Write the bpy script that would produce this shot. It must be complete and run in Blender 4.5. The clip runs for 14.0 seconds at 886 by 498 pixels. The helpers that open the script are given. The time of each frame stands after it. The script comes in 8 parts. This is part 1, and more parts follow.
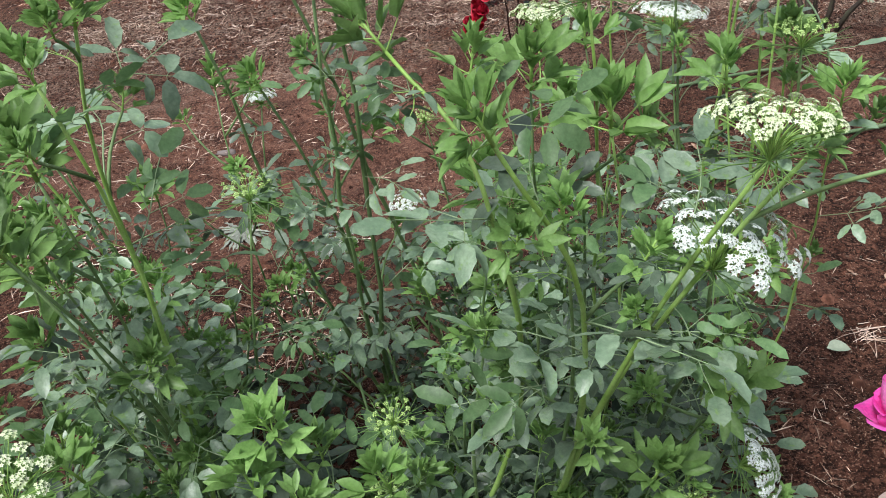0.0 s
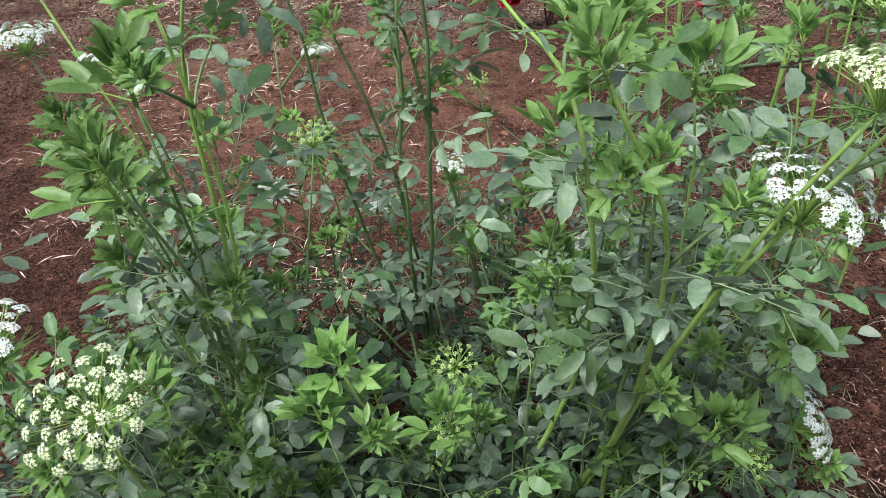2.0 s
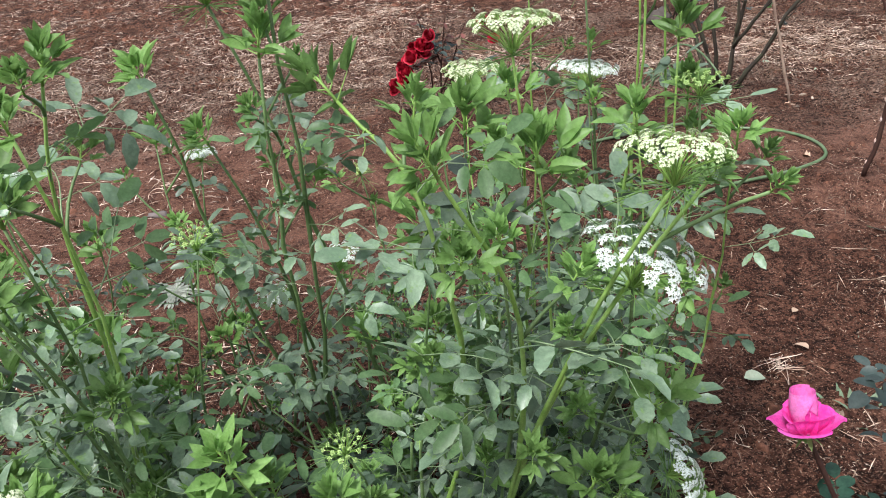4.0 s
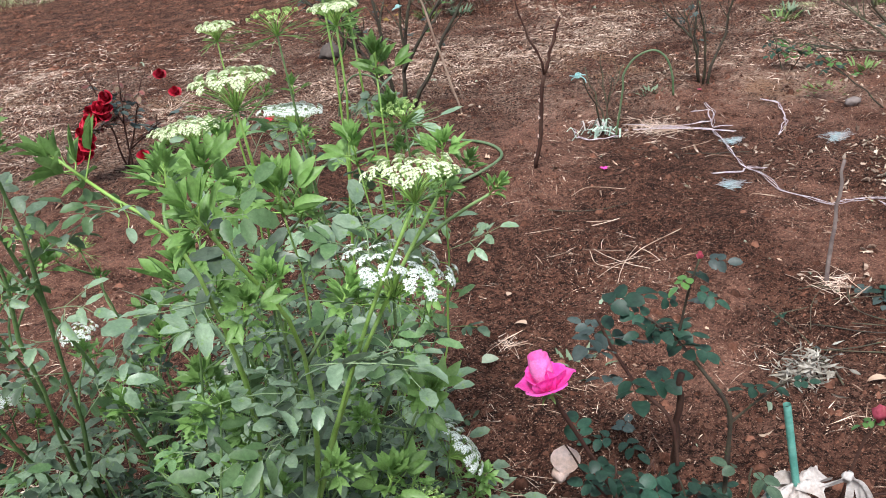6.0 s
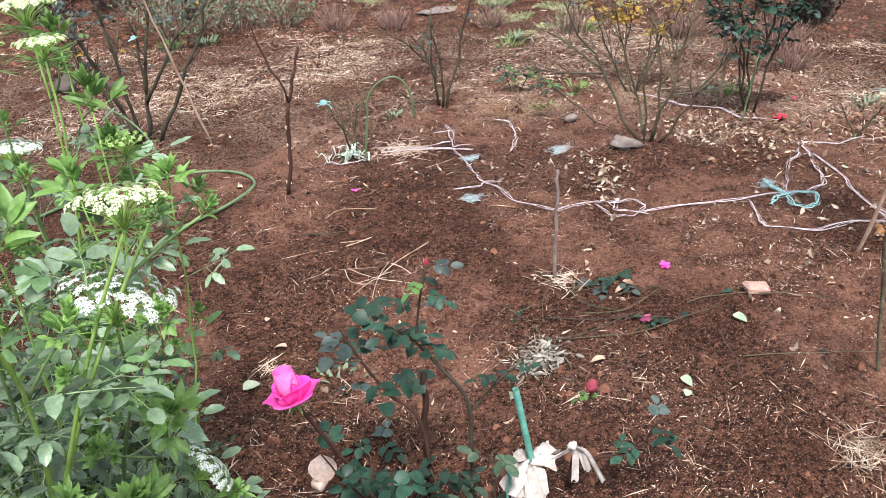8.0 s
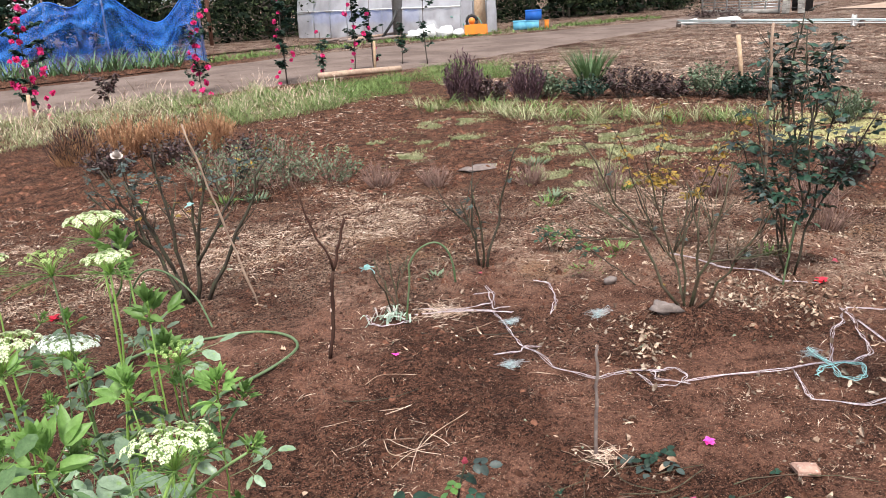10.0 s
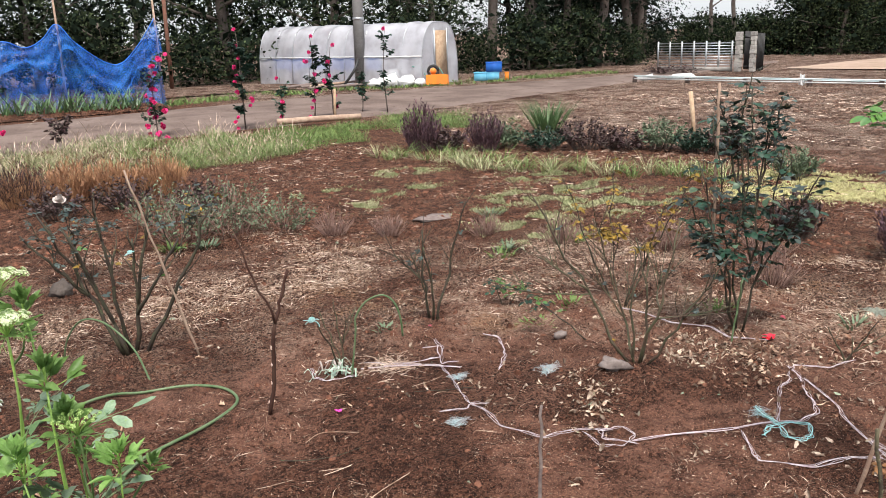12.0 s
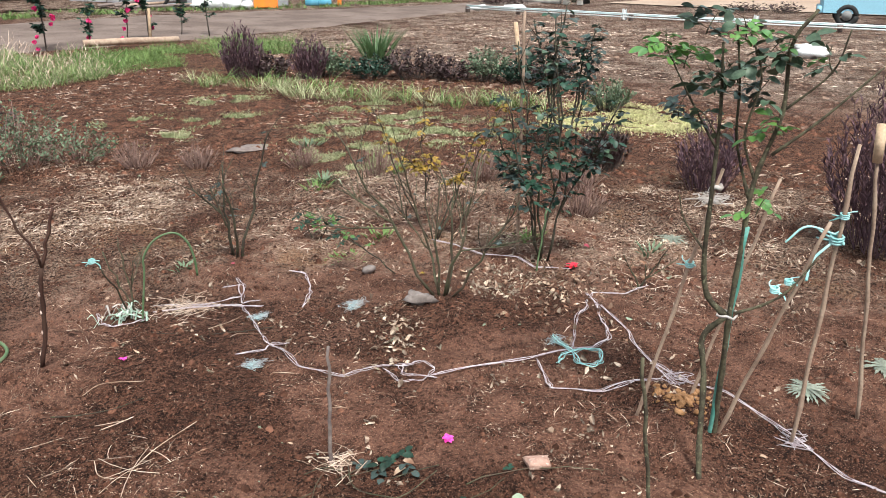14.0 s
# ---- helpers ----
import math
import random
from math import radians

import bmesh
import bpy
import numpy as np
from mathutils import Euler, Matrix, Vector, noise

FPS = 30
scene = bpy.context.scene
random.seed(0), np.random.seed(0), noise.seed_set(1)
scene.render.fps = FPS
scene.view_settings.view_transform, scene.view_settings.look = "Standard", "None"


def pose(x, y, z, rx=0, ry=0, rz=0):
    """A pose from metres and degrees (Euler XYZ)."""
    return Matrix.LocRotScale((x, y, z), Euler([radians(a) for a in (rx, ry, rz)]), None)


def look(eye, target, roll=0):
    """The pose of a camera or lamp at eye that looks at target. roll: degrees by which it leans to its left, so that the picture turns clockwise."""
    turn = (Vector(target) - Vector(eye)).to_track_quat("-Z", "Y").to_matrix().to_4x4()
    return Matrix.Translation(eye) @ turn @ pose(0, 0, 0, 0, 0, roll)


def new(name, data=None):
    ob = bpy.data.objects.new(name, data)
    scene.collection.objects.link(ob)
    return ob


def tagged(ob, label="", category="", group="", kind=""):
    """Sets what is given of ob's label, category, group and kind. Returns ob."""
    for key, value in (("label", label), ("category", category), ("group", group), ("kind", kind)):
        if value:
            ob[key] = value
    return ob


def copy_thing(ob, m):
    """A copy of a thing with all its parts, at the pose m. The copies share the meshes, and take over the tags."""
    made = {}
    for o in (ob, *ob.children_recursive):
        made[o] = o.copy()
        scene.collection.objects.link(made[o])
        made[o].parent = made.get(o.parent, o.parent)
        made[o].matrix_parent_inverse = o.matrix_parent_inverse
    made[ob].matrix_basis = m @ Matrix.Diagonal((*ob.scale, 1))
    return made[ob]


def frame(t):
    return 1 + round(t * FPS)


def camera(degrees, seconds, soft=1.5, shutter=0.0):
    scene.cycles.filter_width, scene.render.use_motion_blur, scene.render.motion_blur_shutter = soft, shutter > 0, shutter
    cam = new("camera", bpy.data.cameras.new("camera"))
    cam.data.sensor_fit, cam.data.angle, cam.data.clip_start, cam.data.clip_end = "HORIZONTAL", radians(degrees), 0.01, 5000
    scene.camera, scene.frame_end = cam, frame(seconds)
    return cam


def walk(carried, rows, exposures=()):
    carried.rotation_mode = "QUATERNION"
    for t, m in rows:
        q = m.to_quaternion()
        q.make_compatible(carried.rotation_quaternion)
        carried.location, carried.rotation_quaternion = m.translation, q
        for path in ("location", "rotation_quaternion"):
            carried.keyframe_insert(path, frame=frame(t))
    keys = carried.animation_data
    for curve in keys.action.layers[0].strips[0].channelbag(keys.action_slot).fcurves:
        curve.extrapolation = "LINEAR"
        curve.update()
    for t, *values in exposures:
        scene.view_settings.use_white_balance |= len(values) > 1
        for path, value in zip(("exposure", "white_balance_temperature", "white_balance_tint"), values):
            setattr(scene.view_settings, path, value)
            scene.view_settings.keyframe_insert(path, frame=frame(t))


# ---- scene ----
cam = camera(56.9, 14.0, 0.95)
PATH = [
    (0, (0.104, 0.048, 1.402), (-0.077, 1.73, 0.335), -6.6),
    (0.5, (0.067, 0.03, 1.388), (-0.084, 1.694, 0.288), -5.1),
    (1, (0.06, 0.019, 1.394), (-0.099, 1.674, 0.281), -4.9),
    (1.5, (0.044, 0.013, 1.391), (-0.131, 1.665, 0.278), -4.3),
    (2, (0.021, 0.003, 1.385), (-0.177, 1.657, 0.279), -3.8),
    (2.2, (0.022, -0.007, 1.392), (-0.197, 1.657, 0.304), -4.1),
    (4.3, (0.107, -0.057, 1.43), (0.126, 1.709, 0.492), -5.4),
    (4.5, (0.117, -0.09, 1.444), (0.132, 1.682, 0.517), -5.3),
    (5, (0.088, -0.126, 1.453), (0.105, 1.658, 0.548), -6.3),
    (5.5, (-0.003, -0.109, 1.46), (0.323, 1.64, 0.547), -6.9),
    (6, (0.013, -0.111, 1.463), (0.704, 1.511, 0.519), -6.3),
    (6.5, (0.048, -0.155, 1.47), (0.99, 1.307, 0.484), -5.1),
    (7, (0.05, -0.191, 1.446), (1.092, 1.135, 0.371), -4.1),
    (7.5, (0.032, -0.216, 1.461), (1.161, 1.103, 0.468), -2.7),
    (8, (0.03, -0.224, 1.482), (1.19, 1.117, 0.557), -2.8),
    (8.5, (0.011, -0.232, 1.511), (1.16, 1.166, 0.66), -3.0),
    (9, (0.017, -0.222, 1.54), (1.171, 1.206, 0.748), -3.2),
    (9.2, (0.021, -0.223, 1.56), (1.183, 1.218, 0.803), -3.2),
    (11.3, (0.107, -0.202, 1.632), (1.33, 1.31, 1.167), -2.5),
    (11.5, (0.119, -0.196, 1.625), (1.36, 1.302, 1.16), -2.2),
    (12, (0.135, -0.208, 1.622), (1.414, 1.244, 1.115), -1.7),
    (12.5, (0.166, -0.214, 1.613), (1.503, 1.154, 1.03), -0.9),
    (13, (0.219, -0.213, 1.603), (1.621, 1.062, 0.967), -0.1),
    (13.5, (0.293, -0.212, 1.596), (1.749, 0.988, 0.932), 0.6),
    (14, (0.364, -0.246, 1.591), (1.867, 0.891, 0.92), 0.8),
]
walk(cam, [(t, look(eye, target, roll)) for t, eye, target, roll in PATH], [(0, 0.43, 6000, 10), (2.2, 0.52, 6000, 10), (4.5, 0.60, 6000, 10), (6.0, 0.68, 5950, 10), (6.5, 0.8, 6050, 10), (7.0, 0.74, 6120, 10), (7.5, 1.17, 6000, 10), (8.0, 1.0, 6120, 10), (9.0, 0.89, 6250, 10), (11.5, 0.65, 6400, 10), (12.5, 0.72, 6400, 10), (14, 0.75, 6150, 4)])

# ---- sky and light ----
world = bpy.data.worlds.new("overcast_sky")
scene.world = world
world.use_nodes = True
_n = world.node_tree.nodes
_sky = _n.new("ShaderNodeTexSky")
_sky.sky_type, _sky.sun_disc = "NISHITA", False
_sky.sun_elevation, _sky.sun_rotation = radians(52), radians(200)
_sky.air_density, _sky.dust_density, _sky.ozone_density = 1.0, 2.0, 0.6
_n["Background"].inputs["Strength"].default_value = 0.085
_cloud = _n.new("ShaderNodeMix")  # an even white cloud cover over the clear sky
_cloud.data_type = "RGBA"
_cloud.inputs[0].default_value, _cloud.inputs[7].default_value = 0.75, (7.6, 7.8, 8.1, 1)
world.node_tree.links.new(_sky.outputs["Color"], _cloud.inputs[6])
world.node_tree.links.new(_cloud.outputs[2], _n["Background"].inputs["Color"])

sun = new("sun", bpy.data.lights.new("sun", "SUN"))
sun.data.energy, sun.data.angle, sun.data.color = 3.7, radians(13), (1.0, 0.95, 0.88)
sun.matrix_world = look((-6, -8, 18), (0, 0, 0))

# ---- materials ----


def nodes_of(name):
    m = bpy.data.materials.new(name)
    m.use_nodes = True
    t = m.node_tree
    return m, t, t.nodes["Principled BSDF"]


def add(t, kind, **values):
    n = t.nodes.new(kind)
    for k, v in values.items():
        if k in n.inputs:
            n.inputs[k].default_value = v
    return n


def mix_rgb(t, fac, a, b, mode="MIX"):
    n = t.nodes.new("ShaderNodeMix")
    n.data_type, n.blend_type = "RGBA", mode
    for sock, v in ((n.inputs[0], fac), (n.inputs[6], a), (n.inputs[7], b)):
        if hasattr(v, "is_linked"):
            t.links.new(v, sock)
        else:
            sock.default_value = (*v, 1) if isinstance(v, tuple) else v
    return n.outputs[2]


def ramp(t, src, lo, hi):
    n = t.nodes.new("ShaderNodeMapRange")
    n.interpolation_type = "SMOOTHSTEP"
    t.links.new(src, n.inputs[0])
    n.inputs[1].default_value, n.inputs[2].default_value = lo, hi
    return n.outputs[0]


def noise_tex(t, coord, scale, detail=5.0, rough=0.6):
    n = add(t, "ShaderNodeTexNoise", Scale=scale, Detail=detail, Roughness=rough)
    t.links.new(coord, n.inputs["Vector"])
    return n.outputs["Fac"]


def surf(name, c1, c2, scale=8.0, fine=60.0, rough=0.7, bump=0.3, depth=0.002, vary=0.25, see=0.0, metal=0.0, spec=0.35,
         islands=False, c3=None):
    """A surface of two tones in patches, a fine grain with relief, and a shade that differs from piece to piece."""
    m, t, b = nodes_of(name)
    co = t.nodes.new("ShaderNodeTexCoord").outputs["Object"]
    big, small = noise_tex(t, co, scale), noise_tex(t, co, fine, 3.0)
    col = mix_rgb(t, ramp(t, big, 0.35, 0.65), c1, c2)
    if c3:
        col = mix_rgb(t, ramp(t, noise_tex(t, co, scale * 2.7, 3.0), 0.58, 0.72), col, c3)
    if islands:
        rnd = t.nodes.new("ShaderNodeNewGeometry").outputs["Random Per Island"]
    else:
        rnd = t.nodes.new("ShaderNodeObjectInfo").outputs["Random"]
    hsv = t.nodes.new("ShaderNodeHueSaturation")
    mul = t.nodes.new("ShaderNodeMapRange")
    t.links.new(rnd, mul.inputs[0])
    mul.inputs[3].default_value, mul.inputs[4].default_value = 1 - vary, 1 + vary
    grain = t.nodes.new("ShaderNodeMapRange")
    t.links.new(small, grain.inputs[0])
    grain.inputs[1].default_value, grain.inputs[2].default_value = 0.25, 0.75
    grain.inputs[3].default_value, grain.inputs[4].default_value = 0.78, 1.2
    prod = t.nodes.new("ShaderNodeMath")
    prod.operation = "MULTIPLY"
    t.links.new(mul.outputs[0], prod.inputs[0])
    t.links.new(grain.outputs[0], prod.inputs[1])
    t.links.new(prod.outputs[0], hsv.inputs["Value"])
    t.links.new(col, hsv.inputs["Color"])
    t.links.new(hsv.outputs[0], b.inputs["Base Color"])
    b.inputs["Roughness"].default_value = rough
    b.inputs["Metallic"].default_value = metal
    b.inputs["Specular IOR Level"].default_value = spec
    if bump:
        bm_ = add(t, "ShaderNodeBump", Strength=bump, Distance=depth)
        t.links.new(small, bm_.inputs["Height"])
        t.links.new(bm_.outputs[0], b.inputs["Normal"])
    if see:
        tr = t.nodes.new("ShaderNodeBsdfTranslucent")
        t.links.new(hsv.outputs[0], tr.inputs["Color"])
        mx = t.nodes.new("ShaderNodeMixShader")
        mx.inputs[0].default_value = see
        t.links.new(b.outputs[0], mx.inputs[1])
        t.links.new(tr.outputs[0], mx.inputs[2])
        t.links.new(mx.outputs[0], t.nodes["Material Output"].inputs[0])
    return m


def blot(t, co, x, y, rx, ry, turn=0.0, ragged=0.5):
    """A soft-edged patch on the ground, 1 in its middle and 0 outside, its edge torn by noise."""
    mp = t.nodes.new("ShaderNodeMapping")
    mp.vector_type = "TEXTURE"
    mp.inputs["Location"].default_value = (x, y, 0)
    mp.inputs["Rotation"].default_value = (0, 0, radians(turn))
    mp.inputs["Scale"].default_value = (rx, ry, 50)
    t.links.new(co, mp.inputs["Vector"])
    ln = t.nodes.new("ShaderNodeVectorMath")
    ln.operation = "LENGTH"
    t.links.new(mp.outputs[0], ln.inputs[0])
    n = maths(t, "MULTIPLY_ADD", noise_tex(t, co, 3.5, 5.0), ragged * 2, -ragged)
    return ramp(t, maths(t, "ADD", ln.outputs["Value"], n), 1.1, 0.7)


def maths(t, op, a, b, c=None):
    n = t.nodes.new("ShaderNodeMath")
    n.operation = op
    for sock, v in zip(n.inputs, (a, b, c)):
        if hasattr(v, "is_linked"):
            t.links.new(v, sock)
        elif v is not None:
            sock.default_value = v
    return n.outputs[0]


def soil_material():
    m, t, b = nodes_of("red_brown_soil")
    co = t.nodes.new("ShaderNodeTexCoord").outputs["Object"]
    wide, mid, fine = noise_tex(t, co, 0.7, 3.0), noise_tex(t, co, 5.0, 6.0, 0.65), noise_tex(t, co, 48.0, 6.0, 0.7)
    grit, clod = noise_tex(t, co, 190.0, 3.0, 0.7), noise_tex(t, co, 15.0, 6.0, 0.75)
    col = mix_rgb(t, ramp(t, mid, 0.34, 0.66), (0.052, 0.019, 0.0115), (0.138, 0.057, 0.035))
    col = mix_rgb(t, ramp(t, wide, 0.45, 0.62), col, mix_rgb(t, ramp(t, mid, 0.4, 0.6), (0.1, 0.042, 0.027), (0.175, 0.085, 0.059)))
    col = mix_rgb(t, ramp(t, clod, 0.54, 0.66), col, (0.172, 0.078, 0.049))
    col = mix_rgb(t, ramp(t, clod, 0.45, 0.34), col, (0.036, 0.014, 0.009))
    # dug, crumbly soil: darker, the shade of its hollows put into the colour
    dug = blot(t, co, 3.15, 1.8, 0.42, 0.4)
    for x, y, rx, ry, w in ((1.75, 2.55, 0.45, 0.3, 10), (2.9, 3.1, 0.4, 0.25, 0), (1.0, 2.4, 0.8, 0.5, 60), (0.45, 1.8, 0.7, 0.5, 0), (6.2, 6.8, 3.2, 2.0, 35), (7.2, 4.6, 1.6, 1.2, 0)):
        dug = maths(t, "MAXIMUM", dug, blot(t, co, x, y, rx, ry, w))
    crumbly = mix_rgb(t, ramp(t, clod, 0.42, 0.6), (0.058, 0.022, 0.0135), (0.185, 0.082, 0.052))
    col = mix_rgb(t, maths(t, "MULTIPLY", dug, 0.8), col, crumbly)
    # bare trodden soil: smoother, paler and pinkish
    worn = maths(t, "MAXIMUM", blot(t, co, 1.95, 3.05, 0.95, 0.3, 50), blot(t, co, -0.9, 3.2, 1.3, 1.1))
    for x, y, rx, ry, w in ((1.5, 3.25, 0.5, 0.3, 0), (3.75, 0.75, 0.75, 0.45, 30), (4.1, 0.1, 0.9, 0.5, 0), (3.5, 3.2, 0.7, 0.35, 30), (3.3, 2.6, 0.8, 0.35, -35), (4.3, 1.3, 0.7, 0.7, 0), (3.8, 2.75, 0.8, 0.45, -35), (3.1, 2.95, 0.6, 0.3, -35), (4.5, 2.1, 0.6, 0.7, 0), (3.0, 1.35, 0.6, 0.35, -30), (3.6, 2.15, 0.7, 0.4, -35), (2.3, 1.7, 0.5, 0.25, 60), (1.45, 1.55, 0.5, 0.3, 45), (2.5, 1.15, 0.45, 0.3, -40), (2.5, 0.55, 0.5, 0.3, 20), (0.75, 2.1, 0.5, 0.25, 70)):
        worn = maths(t, "MAXIMUM", worn, blot(t, co, x, y, rx, ry, w))
    worn = maths(t, "MULTIPLY", maths(t, "MULTIPLY", worn, 0.7), ramp(t, noise_tex(t, co, 8.0, 6.0, 0.7), 0.3, 0.6))
    smooth = mix_rgb(t, ramp(t, mid, 0.35, 0.65), (0.13, 0.06, 0.04), (0.195, 0.097, 0.068))
    col = mix_rgb(t, worn, col, smooth)
    # an old dry straw mulch trodden into the soil all round the beds
    flat = t.nodes.new("ShaderNodeVectorMath")
    flat.operation = "MULTIPLY"
    flat.inputs[1].default_value = (1, 1.14, 0)
    t.links.new(co, flat.inputs[0])
    ring = t.nodes.new("ShaderNodeVectorMath")
    ring.operation = "LENGTH"
    t.links.new(flat.outputs[0], ring.inputs[0])
    both = maths(t, "MULTIPLY", ramp(t, ring.outputs["Value"], 4.0, 5.1), ramp(t, ring.outputs["Value"], 8.0, 6.4))
    spots = maths(t, "MULTIPLY", both, ramp(t, noise_tex(t, co, 2.2, 8.0, 0.75), 0.42, 0.58))
    mulch = mix_rgb(t, ramp(t, noise_tex(t, co, 70.0, 4.0, 0.8), 0.4, 0.62), (0.13, 0.064, 0.042), (0.47, 0.34, 0.26))
    col = mix_rgb(t, spots, col, mulch)
    ochre = maths(t, "MULTIPLY", both, ramp(t, noise_tex(t, co, 1.1, 5.0, 0.7), 0.56, 0.64))
    col = mix_rgb(t, maths(t, "MULTIPLY", ochre, 0.6), col, (0.24, 0.12, 0.055))
    far_in = ramp(t, ring.outputs["Value"], 6.5, 8.0)
    ridge = mix_rgb(t, ramp(t, noise_tex(t, co, 5.5, 9.0, 0.85), 0.41, 0.58), (0.04, 0.015, 0.01), (0.27, 0.122, 0.075))
    ridge = mix_rgb(t, ramp(t, noise_tex(t, co, 2.0, 8.0, 0.8), 0.56, 0.66), ridge, (0.27, 0.18, 0.135))
    col = mix_rgb(t, far_in, col, ridge)
    # the ploughed field beyond the shrubs is drier and paler
    sep = t.nodes.new("ShaderNodeSeparateXYZ")
    t.links.new(co, sep.inputs[0])
    far = ramp(t, sep.outputs[0], 9.6, 12.0)
    dry = mix_rgb(t, ramp(t, noise_tex(t, co, 1.4, 7.0, 0.75), 0.40, 0.58), (0.17, 0.092, 0.066), (0.54, 0.4, 0.32))
    dry = mix_rgb(t, ramp(t, noise_tex(t, co, 3.5, 9.0, 0.75), 0.47, 0.36), dry, (0.05, 0.022, 0.015))
    dry = mix_rgb(t, ramp(t, noise_tex(t, co, 0.35, 4.0), 0.56, 0.66), dry, (0.085, 0.04, 0.028))
    col = mix_rgb(t, far, col, dry)
    col = mix_rgb(t, ramp(t, fine, 0.55, 0.7), col, (0.225, 0.112, 0.075))
    # shade in the fine hollows and pits, painted as near-black specks
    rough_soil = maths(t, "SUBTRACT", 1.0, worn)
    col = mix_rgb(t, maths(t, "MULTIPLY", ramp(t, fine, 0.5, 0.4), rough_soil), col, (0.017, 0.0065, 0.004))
    pit_shade = maths(t, "MULTIPLY", ramp(t, noise_tex(t, co, 85.0, 4.0, 0.75), 0.5, 0.4), maths(t, "MULTIPLY_ADD", worn, -0.6, 1.0))
    col = mix_rgb(t, pit_shade, col, (0.02, 0.008, 0.005))
    col = mix_rgb(t, ramp(t, grit, 0.56, 0.66), col, (0.36, 0.205, 0.14))
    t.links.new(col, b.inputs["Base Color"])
    b.inputs["Roughness"].default_value = 0.95
    b.inputs["Specular IOR Level"].default_value = 0.15
    bump1 = add(t, "ShaderNodeBump", Distance=0.04)
    t.links.new(maths(t, "MULTIPLY_ADD", worn, -0.75, 1.0), bump1.inputs["Strength"])
    t.links.new(maths(t, "ADD", fine, maths(t, "MULTIPLY", clod, 1.6)), bump1.inputs["Height"])
    bump2 = add(t, "ShaderNodeBump", Strength=0.9, Distance=0.006)
    t.links.new(grit, bump2.inputs["Height"])
    t.links.new(bump1.outputs[0], bump2.inputs["Normal"])
    bump3 = add(t, "ShaderNodeBump", Distance=0.22)  # furrows and clods of the ploughed ground
    t.links.new(maths(t, "MAXIMUM", far, maths(t, "MULTIPLY", far_in, 0.5)), bump3.inputs["Strength"])
    t.links.new(noise_tex(t, co, 3.5, 9.0, 0.75), bump3.inputs["Height"])
    t.links.new(bump2.outputs[0], bump3.inputs["Normal"])
    t.links.new(bump3.outputs[0], b.inputs["Normal"])
    return m


def film_material():
    """Weathered greenhouse film: dull white, half see-through, with grime in streaks."""
    m, t, b = nodes_of("clear_plastic_film")
    co = t.nodes.new("ShaderNodeTexCoord").outputs["Object"]
    g = ramp(t, noise_tex(t, co, 1.7, 5.0), 0.35, 0.7)
    t.links.new(mix_rgb(t, g, (0.9, 0.9, 0.97), (0.58, 0.56, 0.62)), b.inputs["Base Color"])
    b.inputs["Roughness"].default_value = 0.25
    tl = add(t, "ShaderNodeBsdfTranslucent", Color=(0.8, 0.82, 0.85, 1))
    tp = t.nodes.new("ShaderNodeBsdfTransparent")
    m1, m2 = t.nodes.new("ShaderNodeMixShader"), t.nodes.new("ShaderNodeMixShader")
    m1.inputs[0].default_value, m2.inputs[0].default_value = 0.35, 0.4
    t.links.new(b.outputs[0], m1.inputs[1])
    t.links.new(tl.outputs[0], m1.inputs[2])
    t.links.new(m1.outputs[0], m2.inputs[1])
    t.links.new(tp.outputs[0], m2.inputs[2])
    t.links.new(m2.outputs[0], t.nodes["Material Output"].inputs[0])
    return m


def net_material():
    m, t, b = nodes_of("blue_mesh_net")
    co = t.nodes.new("ShaderNodeTexCoord").outputs["Object"]
    g = ramp(t, noise_tex(t, co, 2.2, 5.0), 0.35, 0.7)
    t.links.new(mix_rgb(t, g, (0.006, 0.085, 0.4), (0.02, 0.2, 0.68)), b.inputs["Base Color"])
    b.inputs["Roughness"].default_value = 0.7
    tp = t.nodes.new("ShaderNodeBsdfTransparent")
    mx = t.nodes.new("ShaderNodeMixShader")
    mx.inputs[0].default_value = 0.62
    t.links.new(b.outputs[0], mx.inputs[1])
    t.links.new(tp.outputs[0], mx.inputs[2])
    t.links.new(mx.outputs[0], t.nodes["Material Output"].inputs[0])
    return m


SOIL = soil_material()
CRUMB = surf("soil_crumbs", (0.045, 0.018, 0.011), (0.15, 0.068, 0.044), 30, 220, 0.95, 0.5, 0.002, 0.55, islands=True, spec=0.15)
CLOD = surf("dry_field_clods", (0.1, 0.053, 0.038), (0.22, 0.145, 0.108), 10, 90, 0.95, 0.5, 0.003, 0.35, islands=True, spec=0.15)
SUBSOIL = surf("ochre_subsoil", (0.2, 0.095, 0.04), (0.34, 0.18, 0.085), 40, 160, 0.95, 0.8, 0.004, 0.2)
STRAW = surf("dry_straw", (0.7, 0.55, 0.45), (0.4, 0.27, 0.195), 9, 120, 0.8, 0.2, 0.001, 0.5, islands=True)
STALK = surf("weathered_stalk_bits", (0.58, 0.44, 0.34), (0.25, 0.15, 0.1), 9, 120, 0.85, 0.2, 0.001, 0.55, islands=True)
LITTER = surf("fallen_dry_leaves", (0.45, 0.32, 0.23), (0.15, 0.075, 0.045), 11, 90, 0.75, 0.2, 0.001, 0.65, islands=True)
LITTER_PALE = surf("bleached_leaf_scraps", (0.46, 0.36, 0.28), (0.18, 0.105, 0.07), 24, 90, 0.75, 0.2, 0.001, 0.6, islands=True, c3=(0.3, 0.35, 0.22))
LITTER_GREEN = surf("fallen_pale_green_leaves", (0.33, 0.37, 0.27), (0.2, 0.25, 0.17), 11, 90, 0.6, 0.2, 0.001, 0.4, islands=True)
